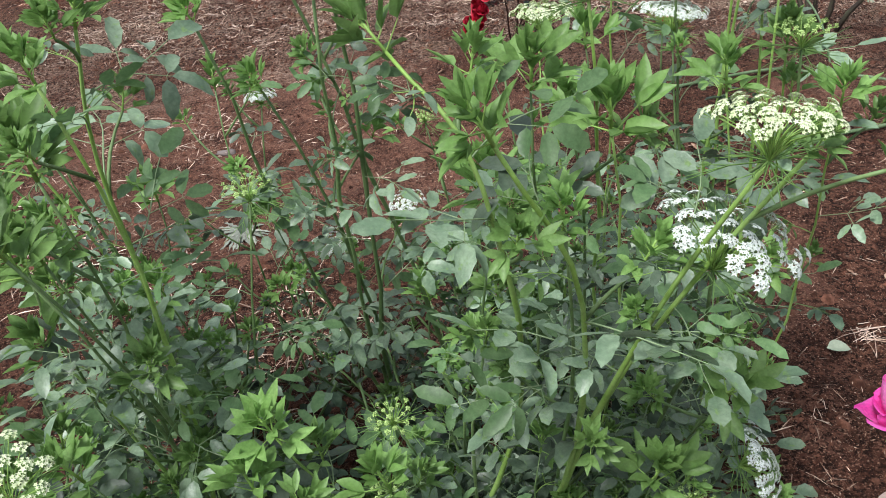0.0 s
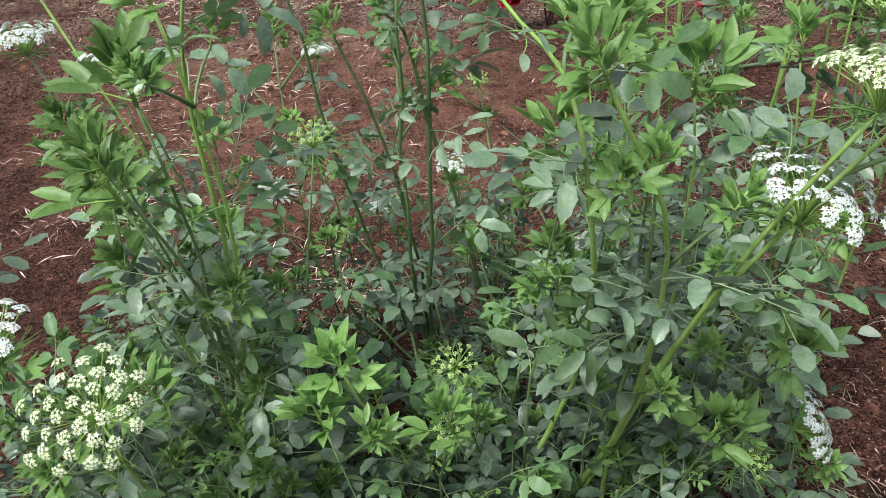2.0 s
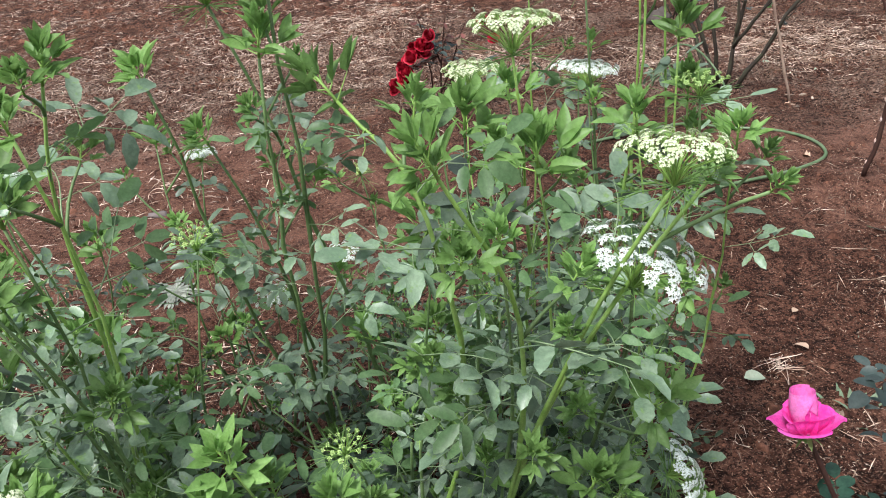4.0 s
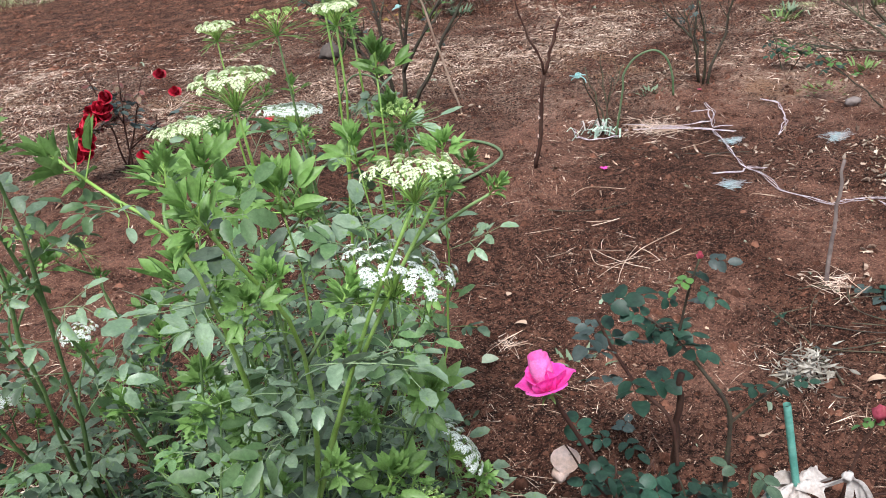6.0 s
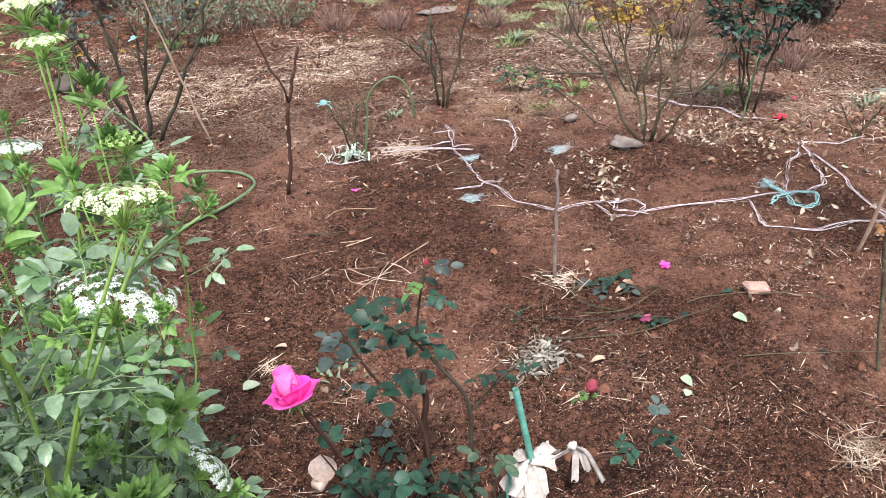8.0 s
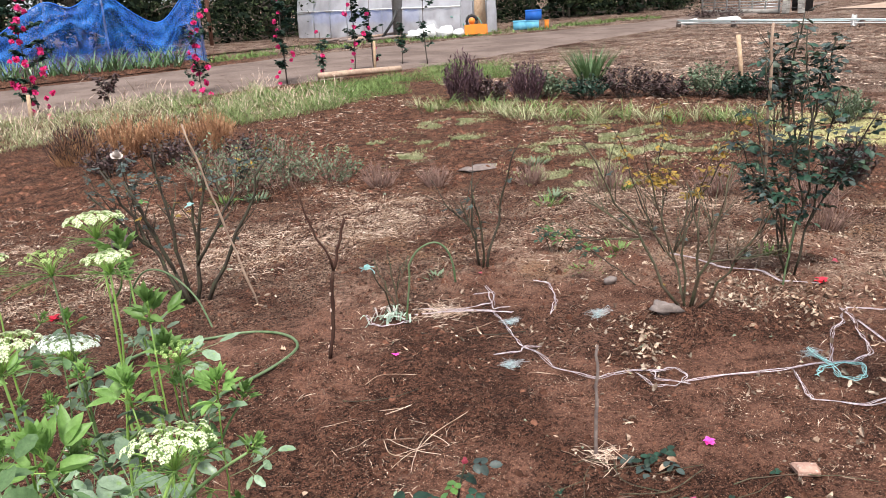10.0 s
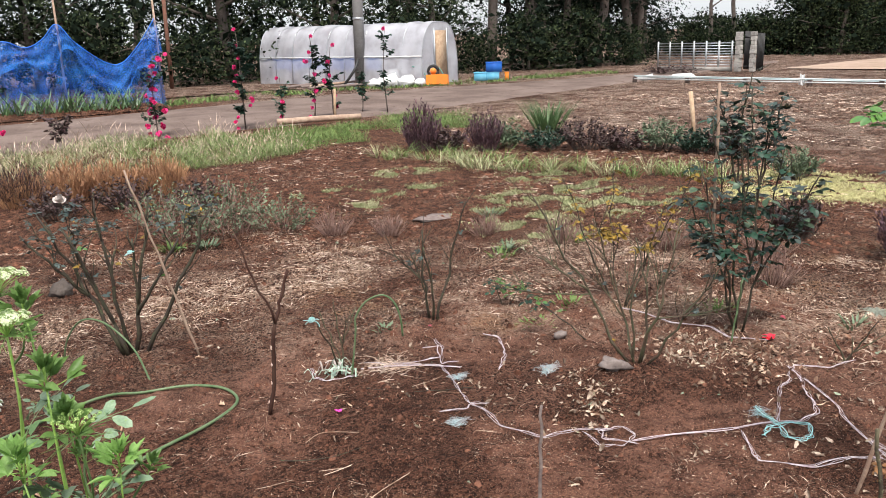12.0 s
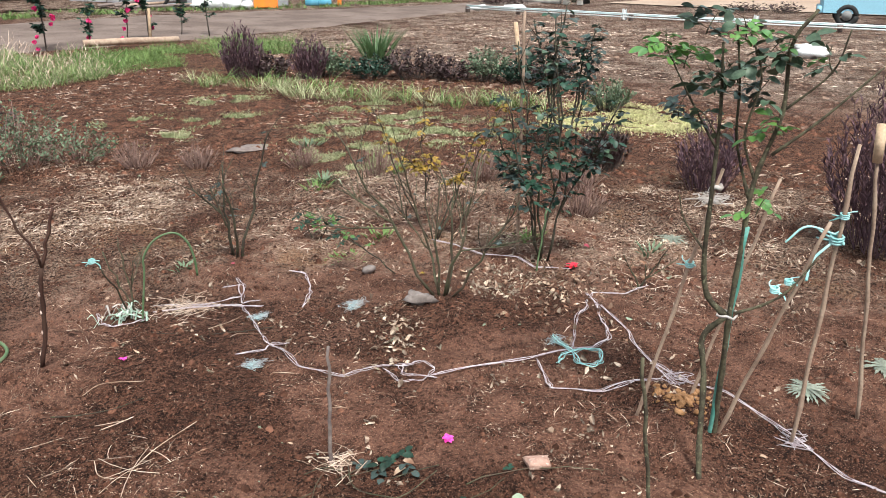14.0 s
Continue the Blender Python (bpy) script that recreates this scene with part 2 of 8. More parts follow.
ROAD = surf("packed_dirt_road", (0.13, 0.094, 0.08), (0.2, 0.15, 0.13), 0.8, 25, 0.95, 0.5, 0.01, 0.05, spec=0.15, c3=(0.1, 0.065, 0.052))
LEAF = surf("grey_green_leaf_spray", (0.115, 0.178, 0.105), (0.195, 0.265, 0.17), 25, 180, 0.38, 0.3, 0.002, 0.5, see=0.16, spec=0.5, c3=(0.15, 0.24, 0.08))
# low leaves: the shade inside the clump is put into this darker green
LEAF_LOW = surf("green_leaf_with_shade_tone", (0.04, 0.069, 0.041), (0.085, 0.127, 0.078), 25, 180, 0.45, 0.3, 0.002, 0.55, see=0.08, spec=0.35)
SHOOT = surf("young_yellow_green_leaf", (0.155, 0.28, 0.07), (0.235, 0.385, 0.12), 25, 180, 0.45, 0.2, 0.001, 0.28, see=0.38)
LEAF_FRESH = surf("fresh_green_leaf", (0.1, 0.185, 0.072), (0.15, 0.245, 0.105), 25, 180, 0.46, 0.2, 0.001, 0.3, see=0.3)
STEM = surf("green_stem", (0.095, 0.16, 0.055), (0.15, 0.225, 0.085), 18, 120, 0.5, 0.15, 0.001, 0.2)
STEM_PALE = surf("pale_leaf_stalk", (0.15, 0.22, 0.1), (0.22, 0.29, 0.16), 18, 120, 0.5, 0.15, 0.001, 0.2)
STEM_LIGHT = surf("bright_green_stem", (0.23, 0.38, 0.075), (0.28, 0.43, 0.12), 18, 120, 0.5, 0.15, 0.001, 0.12)
PETAL_WHITE = surf("white_florets", (0.8, 0.84, 0.8), (0.68, 0.74, 0.66), 60, 300, 0.7, 0.1, 0.001, 0.12, see=0.25)
PETAL_CREAM = surf("cream_florets", (0.8, 0.84, 0.6), (0.62, 0.72, 0.4), 60, 300, 0.7, 0.1, 0.001, 0.1, see=0.25)
PETAL_BUD = surf("green_flower_buds", (0.42, 0.60, 0.18), (0.55, 0.7, 0.3), 60, 300, 0.7, 0.1, 0.001, 0.12, see=0.2)
ROSE_LEAF = surf("dark_rose_leaf", (0.011, 0.034, 0.021), (0.024, 0.06, 0.037), 25, 160, 0.5, 0.25, 0.001, 0.5, see=0.1, spec=0.32)
ROSE_LEAF_OLD = surf("fading_rose_leaf", (0.038, 0.062, 0.056), (0.075, 0.095, 0.085), 22, 160, 0.5, 0.2, 0.001, 0.45, see=0.12)
LEAF_YELLOW = surf("yellowed_leaf", (0.33, 0.2, 0.03), (0.19, 0.14, 0.035), 20, 160, 0.6, 0.2, 0.001, 0.4, see=0.2)
LEAF_ORANGE = surf("withered_orange_leaf", (0.62, 0.12, 0.03), (0.5, 0.09, 0.03), 20, 160, 0.6, 0.2, 0.001, 0.2, see=0.2)
LEAF_BRIGHT = surf("fresh_rose_leaf", (0.12, 0.24, 0.05), (0.07, 0.16, 0.06), 20, 160, 0.5, 0.2, 0.001, 0.3, see=0.25)
LEAF_RED = surf("young_reddish_leaf", (0.2, 0.06, 0.055), (0.14, 0.12, 0.07), 20, 160, 0.5, 0.2, 0.001, 0.3, see=0.2)
CANE = surf("green_brown_rose_cane", (0.055, 0.05, 0.03), (0.042, 0.03, 0.023), 14, 120, 0.7, 0.5, 0.002, 0.3, c3=(0.08, 0.1, 0.045))
CANE_PALE = surf("pale_green_rose_cane", (0.068, 0.07, 0.038), (0.075, 0.05, 0.034), 14, 120, 0.7, 0.4, 0.002, 0.35)
CANE_DARK = surf("dark_red_rose_cane", (0.05, 0.022, 0.017), (0.065, 0.035, 0.025), 14, 120, 0.75, 0.4, 0.002, 0.2, spec=0.2)
CANE_MOSS = surf("mossy_bark", (0.1, 0.088, 0.055), (0.05, 0.04, 0.028), 30, 160, 0.9, 0.9, 0.005, 0.25, c3=(0.19, 0.185, 0.115), spec=0.2)
BAMBOO = surf("dry_bamboo", (0.4, 0.29, 0.215), (0.28, 0.185, 0.135), 12, 120, 0.7, 0.3, 0.001, 0.2)
TIMBER = surf("bare_timber", (0.55, 0.4, 0.27), (0.42, 0.28, 0.18), 9, 80, 0.8, 0.3, 0.002, 0.15)
OLD_WOOD = surf("grey_old_wood", (0.16, 0.12, 0.11), (0.23, 0.18, 0.16), 16, 110, 0.85, 0.5, 0.002, 0.15)
TEAL = surf("teal_plastic", (0.075, 0.235, 0.19), (0.14, 0.33, 0.275), 12, 90, 0.5, 0.1, 0.001, 0.1)
TEAL_TIE = surf("turquoise_twine", (0.26, 0.56, 0.55), (0.44, 0.68, 0.68), 40, 300, 0.6, 0.3, 0.001, 0.3)
TWINE = surf("faded_white_twine", (0.36, 0.28, 0.3), (0.58, 0.5, 0.53), 25, 260, 0.8, 0.4, 0.001, 0.35, c3=(0.62, 0.6, 0.62))
RIBBON = surf("pale_green_plastic_ribbon", (0.42, 0.52, 0.42), (0.3, 0.4, 0.32), 25, 260, 0.6, 0.3, 0.001, 0.35)
FLUFF = surf("frayed_pale_blue_net", (0.36, 0.46, 0.48), (0.38, 0.37, 0.38), 25, 260, 0.8, 0.3, 0.001, 0.35, islands=True)
CLOTH = surf("dirty_white_rag", (0.62, 0.57, 0.54), (0.44, 0.37, 0.33), 20, 140, 0.85, 0.4, 0.002, 0.1, see=0.2)
HOSE = surf("green_garden_hose", (0.075, 0.13, 0.055), (0.125, 0.175, 0.09), 12, 90, 0.45, 0.1, 0.001, 0.05)
PINK = surf("bright_pink_petal", (0.94, 0.06, 0.46), (0.97, 0.16, 0.6), 30, 200, 0.55, 0.15, 0.001, 0.1, see=0.3)
PINK_PALE = surf("pale_pink_petal", (1.0, 0.3, 0.7), (0.98, 0.2, 0.62), 30, 200, 0.55, 0.15, 0.001, 0.1, see=0.3)
RED = surf("crimson_petal", (0.33, 0.004, 0.018), (0.46, 0.012, 0.04), 30, 200, 0.6, 0.15, 0.001, 0.3, see=0.12)
CORAL = surf("coral_red_petal", (0.85, 0.05, 0.07), (0.75, 0.03, 0.08), 30, 200, 0.6, 0.15, 0.001, 0.2, see=0.25)
FADED_RED = surf("faded_red_petal", (0.5, 0.09, 0.14), (0.36, 0.06, 0.08), 30, 200, 0.6, 0.15, 0.001, 0.2, see=0.25)
WILTED_PINK = surf("wilted_purple_petal", (0.36, 0.06, 0.16), (0.25, 0.04, 0.09), 30, 200, 0.7, 0.15, 0.001, 0.25, see=0.15)
MAGENTA = surf("magenta_blossom", (0.8, 0.04, 0.2), (0.7, 0.05, 0.25), 30, 200, 0.6, 0.1, 0.001, 0.25, see=0.2, islands=True)
WILTED = surf("wilted_pale_petal", (0.62, 0.45, 0.37), (0.7, 0.55, 0.5), 25, 150, 0.75, 0.2, 0.001, 0.2, see=0.2)
STONE = surf("grey_stone", (0.22, 0.18, 0.165), (0.14, 0.11, 0.1), 14, 120, 0.9, 0.6, 0.004, 0.15)
BRICK = surf("broken_terracotta", (0.4, 0.25, 0.2), (0.28, 0.16, 0.12), 25, 160, 0.95, 0.7, 0.004, 0.1, c3=(0.5, 0.4, 0.35))
GRASS = surf("meadow_grass", (0.13, 0.21, 0.06), (0.21, 0.29, 0.095), 2, 60, 0.65, 0.0, 0.001, 0.45, see=0.25, islands=True)
GRASS_DRY = surf("pale_dry_grass", (0.43, 0.42, 0.25), (0.25, 0.29, 0.13), 1.3, 60, 0.7, 0.0, 0.001, 0.45, see=0.25, islands=True)
MOSS = surf("low_yellow_green_moss", (0.4, 0.39, 0.23), (0.26, 0.29, 0.14), 5, 90, 0.85, 0.0, 0.001, 0.4, see=0.15, islands=True)
LAWN = surf("straw_yellow_lawn", (0.62, 0.6, 0.3), (0.55, 0.5, 0.27), 3, 90, 0.85, 0.0, 0.001, 0.25, see=0.15, islands=True)
PURPLE = surf("purple_brown_heather", (0.095, 0.052, 0.07), (0.14, 0.078, 0.088), 8, 90, 0.75, 0.0, 0.001, 0.5, islands=True)
PURPLE_DARK = surf("dark_plum_leaf", (0.06, 0.03, 0.035), (0.08, 0.05, 0.045), 8, 90, 0.6, 0.0, 0.001, 0.4, islands=True, c3=(0.06, 0.09, 0.05))
RUST = surf("rusty_orange_heath", (0.42, 0.235, 0.125), (0.3, 0.15, 0.085), 6, 90, 0.8, 0.0, 0.001, 0.35, islands=True)
SAGE = surf("grey_green_leaf", (0.17, 0.22, 0.14), (0.11, 0.16, 0.09), 6, 90, 0.7, 0.0, 0.001, 0.35, islands=True, see=0.15)
WEED_GREY = surf("hoary_grey_green_leaf", (0.19, 0.21, 0.165), (0.26, 0.27, 0.22), 30, 160, 0.8, 0.3, 0.001, 0.25)
TWIG = surf("pinkish_dry_twig", (0.2, 0.12, 0.1), (0.27, 0.17, 0.14), 8, 90, 0.8, 0.0, 0.001, 0.35, islands=True)
TREE_LEAF = surf("evergreen_foliage", (0.012, 0.021, 0.015), (0.03, 0.045, 0.028), 0.35, 9, 0.75, 0.0, 0.01, 0.6, see=0.1, islands=True, spec=0.15)
TREE_LEAF_B = surf("olive_green_foliage", (0.024, 0.037, 0.018), (0.06, 0.077, 0.034), 0.35, 9, 0.75, 0.0, 0.01, 0.6, see=0.12, islands=True, spec=0.15)
# crown interior: shade put into the colour of its leaves
TREE_INNER_SHADE = surf("shade_toned_inner_foliage", (0.008, 0.013, 0.009), (0.014, 0.022, 0.013), 0.5, 9, 0.9, 0.0, 0.01, 0.4, islands=True, spec=0.05)
BARK = surf("dark_bark", (0.075, 0.058, 0.05), (0.14, 0.115, 0.1), 3, 30, 0.9, 0.7, 0.02, 0.15)
FILM = film_material()
NET = net_material()
CONCRETE = surf("grey_concrete_pole", (0.24, 0.235, 0.235), (0.19, 0.185, 0.18), 2, 40, 0.9, 0.4, 0.004, 0.05)
GALV = surf("galvanised_steel", (0.5, 0.52, 0.54), (0.4, 0.42, 0.44), 4, 60, 0.4, 0.1, 0.001, 0.05, metal=0.8)
RUSTY = surf("rusty_iron", (0.14, 0.07, 0.05), (0.2, 0.09, 0.06), 6, 60, 0.85, 0.4, 0.002, 0.05)
WHITE = surf("dirty_white_plastic", (0.8, 0.8, 0.8), (0.66, 0.66, 0.64), 4, 50, 0.5, 0.1, 0.001, 0.06)
PIPE = surf("pale_blue_pipe", (0.55, 0.7, 0.72), (0.72, 0.78, 0.78), 2, 50, 0.45, 0.1, 0.001, 0.06)
ORANGE = surf("orange_plastic", (0.85, 0.26, 0.03), (0.75, 0.22, 0.04), 4, 60, 0.45, 0.1, 0.001, 0.05)
BLUE = surf("blue_plastic_crate", (0.02, 0.12, 0.5), (0.03, 0.16, 0.58), 4, 60, 0.45, 0.1, 0.001, 0.1)
CYAN = surf("light_blue_plastic_box", (0.12, 0.42, 0.62), (0.18, 0.48, 0.66), 4, 60, 0.45, 0.1, 0.001, 0.1)
RUBBER = surf("black_rubber", (0.02, 0.02, 0.02), (0.03, 0.03, 0.03), 12, 90, 0.75, 0.3, 0.001, 0.05)
MASONRY = surf("stacked_grey_stone", (0.3, 0.28, 0.26), (0.42, 0.4, 0.37), 5, 40, 0.9, 0.5, 0.01, 0.25)
BLACK_METAL = surf("black_painted_metal", (0.03, 0.03, 0.032), (0.04, 0.038, 0.036), 4, 60, 0.5, 0.1, 0.001, 0.05)
TAN_FIELD = surf("dry_tan_field", (0.42, 0.31, 0.24), (0.34, 0.24, 0.18), 0.5, 8, 0.95, 0.0, 0.01, 0.05, c3=(0.25, 0.2, 0.12))
CAR_PAINT = surf("light_blue_car_paint", (0.3, 0.55, 0.68), (0.3, 0.54, 0.67), 2, 40, 0.25, 0.0, 0.001, 0.02, spec=0.6)
CAR_GLASS = surf("dark_car_glass", (0.02, 0.025, 0.03), (0.025, 0.03, 0.035), 2, 40, 0.08, 0.0, 0.001, 0.02, spec=0.8)
GREY_DRY = surf("withered_grey_plant", (0.4, 0.37, 0.32), (0.24, 0.21, 0.165), 25, 150, 0.85, 0.3, 0.002, 0.4, islands=True)

# ---- building tools ----
RND = random.Random(7)


class Geo:
    """Collects faces for one mesh."""

    def __init__(self):
        self.v, self.f, self.m = [], [], []

    def tube(self, pts, r0, r1=None, sides=6, mat=0, cap=True, bulge=None):
        r1 = r0 if r1 is None else r1
        pts = [Vector(p) for p in pts]
        n, start = len(pts), len(self.v)
        up = Vector((0.13, 0.31, 0.94))
        for i, p in enumerate(pts):
            d = (pts[min(i + 1, n - 1)] - pts[max(i - 1, 0)])
            d = d.normalized() if d.length > 1e-9 else Vector((0, 0, 1))
            a = d.cross(up)
            a = a.normalized() if a.length > 1e-3 else d.orthogonal().normalized()
            b = d.cross(a)
            r = r0 + (r1 - r0) * i / max(n - 1, 1)
            if bulge:
                r *= bulge(i)
            for k in range(sides):
                w = 2 * math.pi * k / sides
                self.v.append(p + a * (r * math.cos(w)) + b * (r * math.sin(w)))
        for i in range(n - 1):
            for k in range(sides):
                q = start + i * sides
                self.f.append((q + k, q + (k + 1) % sides, q + sides + (k + 1) % sides, q + sides + k))
                self.m.append(mat)
        if cap:
            self.f.append(tuple(start + k for k in reversed(range(sides))))
            self.f.append(tuple(start + (n - 1) * sides + k for k in range(sides)))
            self.m += [mat, mat]
        return self

    def leaf(self, m, length, width, fold=0.25, droop=0.25, n=4, mat=0, tooth=0.0, blunt=0.8, point=0.0):
        """A leaf along +Y of the frame m, folded on its midrib and bending down."""
        start = len(self.v)
        for i in range(n + 1):
            s = i / n
            w = width * 0.5 * (math.sin(math.pi * min(1, s ** blunt)) ** 0.72 + 0.03)
            if point:  # broad near the stalk, drawn out to a tip
                top = 0.6 / (0.6 + point)
                w = width * 0.5 * ((s ** 0.6 * (1 - s) ** point) / (top ** 0.6 * (1 - top) ** point) + 0.02)
            if 0 < i < n:
                w *= 1 + tooth * (0.4 + s) * (1 if i % 2 else -1)
            y, z = length * s, -droop * length * s * s
            self.v += [m @ Vector((-w, y, z + fold * w)), m @ Vector((0, y, z)), m @ Vector((w, y, z + fold * w))]
        for i in range(n):
            q = start + 3 * i
            self.f += [(q, q + 1, q + 4, q + 3), (q + 1, q + 2, q + 5, q + 4)]
            self.m += [mat, mat]
        return self

    def flake(self, m, length, width):
        """A small folded leaf spray of two triangles along +Y of the frame m."""
        k = len(self.v)
        self.v += [m @ Vector(c) for c in ((0, 0, 0), (width / 2, length * 0.5, 0.15 * width), (0, length, -0.1 * length), (-width / 2, length * 0.55, 0.15 * width))]
        self.f.append((k, k + 1, k + 2, k + 3))
        self.m.append(0)
        return self

    def box(self, m, sx, sy, sz, mat=0, bev=0.0):
        """A box on the frame m, centred in x and y, standing on z = 0; bev slants its upper and lower rims."""
        start = len(self.v)
        rings = [(bev, 0), (0, bev), (0, sz - bev), (bev, sz)] if bev else [(0, 0), (0, sz)]
        for ins, z in rings:
            x, y = sx / 2 - ins, sy / 2 - ins
            self.v += [m @ Vector(c) for c in ((-x, -y, z), (x, -y, z), (x, y, z), (-x, y, z))]
        k = len(rings)
        self.f.append((start + 3, start + 2, start + 1, start))
        for i in range(k - 1):
            for j in range(4):
                q = start + 4 * i
                self.f.append((q + j, q + (j + 1) % 4, q + 4 + (j + 1) % 4, q + 4 + j))
        q = start + 4 * (k - 1)
        self.f.append((q, q + 1, q + 2, q + 3))
        self.m += [mat] * (4 * (k - 1) + 2)
        return self

    def lump(self, m, rx, ry, rz, rough=0.2, seed=0, rows=6, cols=9, mat=0):
        start = len(self.v)
        for i in range(rows + 1):
            a = math.pi * i / rows
            for j in range(cols):
                b = 2 * math.pi * j / cols
                d = Vector((math.sin(a) * math.cos(b), math.sin(a) * math.sin(b), math.cos(a)))
                k = 1 + rough * noise.noise(d * 1.7 + Vector((seed * 3.1, seed, 0)))* 1.8
                self.v.append(m @ Vector((d.x * rx * k, d.y * ry * k, d.z * rz * k)))
        for i in range(rows):
            for j in range(cols):
                q, r = start + i * cols, start + (i + 1) * cols
                self.f.append((q + j, r + j, r + (j + 1) % cols, q + (j + 1) % cols))
                self.m.append(mat)
        return self

    def sheet(self, fn, nu, nv, mat=0):
        start = len(self.v)
        for i in range(nu + 1):
            for j in range(nv + 1):
                self.v.append(Vector(fn(i / nu, j / nv)))
        for i in range(nu):
            for j in range(nv):
                q = start + i * (nv + 1) + j
                self.f.append((q, q + nv + 1, q + nv + 2, q + 1))
                self.m.append(mat)
        return self

    def mesh(self, name, mats, smooth=True):
        me = bpy.data.meshes.new(name)
        me.from_pydata([tuple(v) for v in self.v], [], self.f)
        for mt in mats if isinstance(mats, (list, tuple)) else [mats]:
            me.materials.append(mt)
        me.polygons.foreach_set("material_index", self.m)
        me.polygons.foreach_set("use_smooth", [smooth] * len(self.f))
        me.update()
        return me


def thing(name, label, category, at=(0, 0, 0), group="", turn=0.0):
    """An empty at the base of a thing, to which its parts belong."""
    ob = tagged(new(name), label, category, group)
    ob.empty_display_size = 0.05
    ob.matrix_basis = pose(*at, 0, 0, turn)
    return ob


def part(name, geo, mats, parent, label="", m=None, smooth=True):
    """One mesh object under a thing or a part. geo: a Geo or a mesh that is shared."""
    me = geo.mesh(name, mats, smooth) if isinstance(geo, Geo) else geo
    ob = new(name, me)
    ob.parent = parent
    if m is not None:
        ob.matrix_basis = m
    return tagged(ob, label)


def solid(name, geo, mats, label, category, at=(0, 0, 0), group="", kind="", smooth=True, turn=0.0):
    """A thing that is one mesh."""
    ob = new(name, geo.mesh(name, mats, smooth) if isinstance(geo, Geo) else geo)
    ob.matrix_basis = pose(*at, 0, 0, turn)
    return tagged(ob, label, category, group, kind)


def bend(a, b, bow=0.0, side=None, n=8, wob=0.0, rnd=RND):
    """A bowed line from a to b; bow is its sag or rise to the side, as a share of its length."""
    a, b = Vector(a), Vector(b)
    d = b - a
    s = Vector(side) if side else Vector((0, 0, 1)).cross(d)
    if s.length < 1e-4:
        s = Vector((1, 0, 0))
    s.normalize()
    out = []
    for i in range(n + 1):
        t = i / n
        p = a + d * t + s * (bow * d.length * 4 * t * (1 - t))
        if wob and 0 < i < n:
            p += Vector((rnd.uniform(-1, 1), rnd.uniform(-1, 1), rnd.uniform(-.5, .5))) * wob * d.length
        out.append(p)
    return out


def smooth_line(pts, n=6):
    """Catmull-Rom line through the points."""
    p = [Vector(q) for q in pts]
    p = [2 * p[0] - p[1]] + p + [2 * p[-1] - p[-2]]
    out = []
    for i in range(1, len(p) - 2):
        for k in range(n):
            t = k / n
            a, b, c, d = p[i - 1], p[i], p[i + 1], p[i + 2]
            out.append(0.5 * (2 * b + (c - a) * t + (2 * a - 5 * b + 4 * c - d) * t * t + (3 * b - a - 3 * c + d) * t ** 3))
    return out + [p[-2]]


def along(pts, t):
    """Place and direction at the share t of a line."""
    x = t * (len(pts) - 1)
    i = min(int(x), len(pts) - 2)
    return pts[i].lerp(pts[i + 1], x - i), (pts[i + 1] - pts[i]).normalized()


def aim(p, d, roll=0.0, s=1.0):
    """A frame at p whose +Y points along d, its +Z as much up as can be."""
    y = Vector(d).normalized()
    x = y.cross(Vector((0, 0, 1)))
    x = x.normalized() if x.length > 1e-3 else Vector((1, 0, 0))
    z = x.cross(y)
    m = Matrix((x, y, z)).transposed().to_4x4()
    return Matrix.Translation(p) @ m @ Matrix.Rotation(roll, 4, "Y") @ Matrix.Scale(s, 4)


def aim_z(p, d, spin=0.0, s=1.0):
    """A frame at p whose +Z points along d."""
    return Matrix.Translation(p) @ Vector(d).to_track_quat("Z", "Y").to_matrix().to_4x4() @ Matrix.Rotation(spin, 4, "Z") @ Matrix.Scale(s, 4)


MOUNDS = ((3.28, 1.95, 0.075, 0.42), (3.0, 0.62, 0.06, 0.32), (1.70, 2.74, 0.05, 0.28), (2.95, 3.2, 0.05, 0.35), (1.45, 2.2, 0.03, 0.35),
          (1.62, 4.02, 0.03, 0.3), (2.0, 0.45, 0.03, 0.3), (0.15, 1.3, 0.03, 0.6), (4.1, 1.9, 0.04, 0.35))


def gz(x, y):
    """Height of the ground: furrows and clods near by, even and level far off."""
    r = math.hypot(x - 1, y - 1)
    near = max(0.0, 1 - r / 16)
    if near <= 0:
        return -0.02
    z = 0.026 * noise.noise(Vector((x * 0.8, y * 0.8, 2.2)))
    z += 0.022 * noise.noise(Vector((x * 3.3, y * 3.3, 5.1)))
    if r < 9:
        k = min(1, (9 - r) / 4)
        z += k * 0.017 * noise.noise(Vector((x * 9, y * 9, 1.7)))
        z += k * 0.015 * abs(noise.noise(Vector((x * 26, y * 26, 9.3))))
    for mx, my, h, w in MOUNDS:
        q = ((x - mx) ** 2 + (y - my) ** 2) / (w * w)
        if q < 4:
            z += h * math.exp(-2.2 * q) * 0.75
    return z * min(1, near * 2) - 0.012


# ---- ground ----
def ground_lines(lo, hi, step, reach):
    core = list(np.arange(lo, hi + 1e-6, step))
    out, d = [], step
    p = hi
    while p < reach:
        d *= 1.13
        p += d
        out.append(p)
    back, d, p = [], step, lo
    while p > -reach:
        d *= 1.13
        p -= d
        back.append(p)
    return back[::-1] + core + out


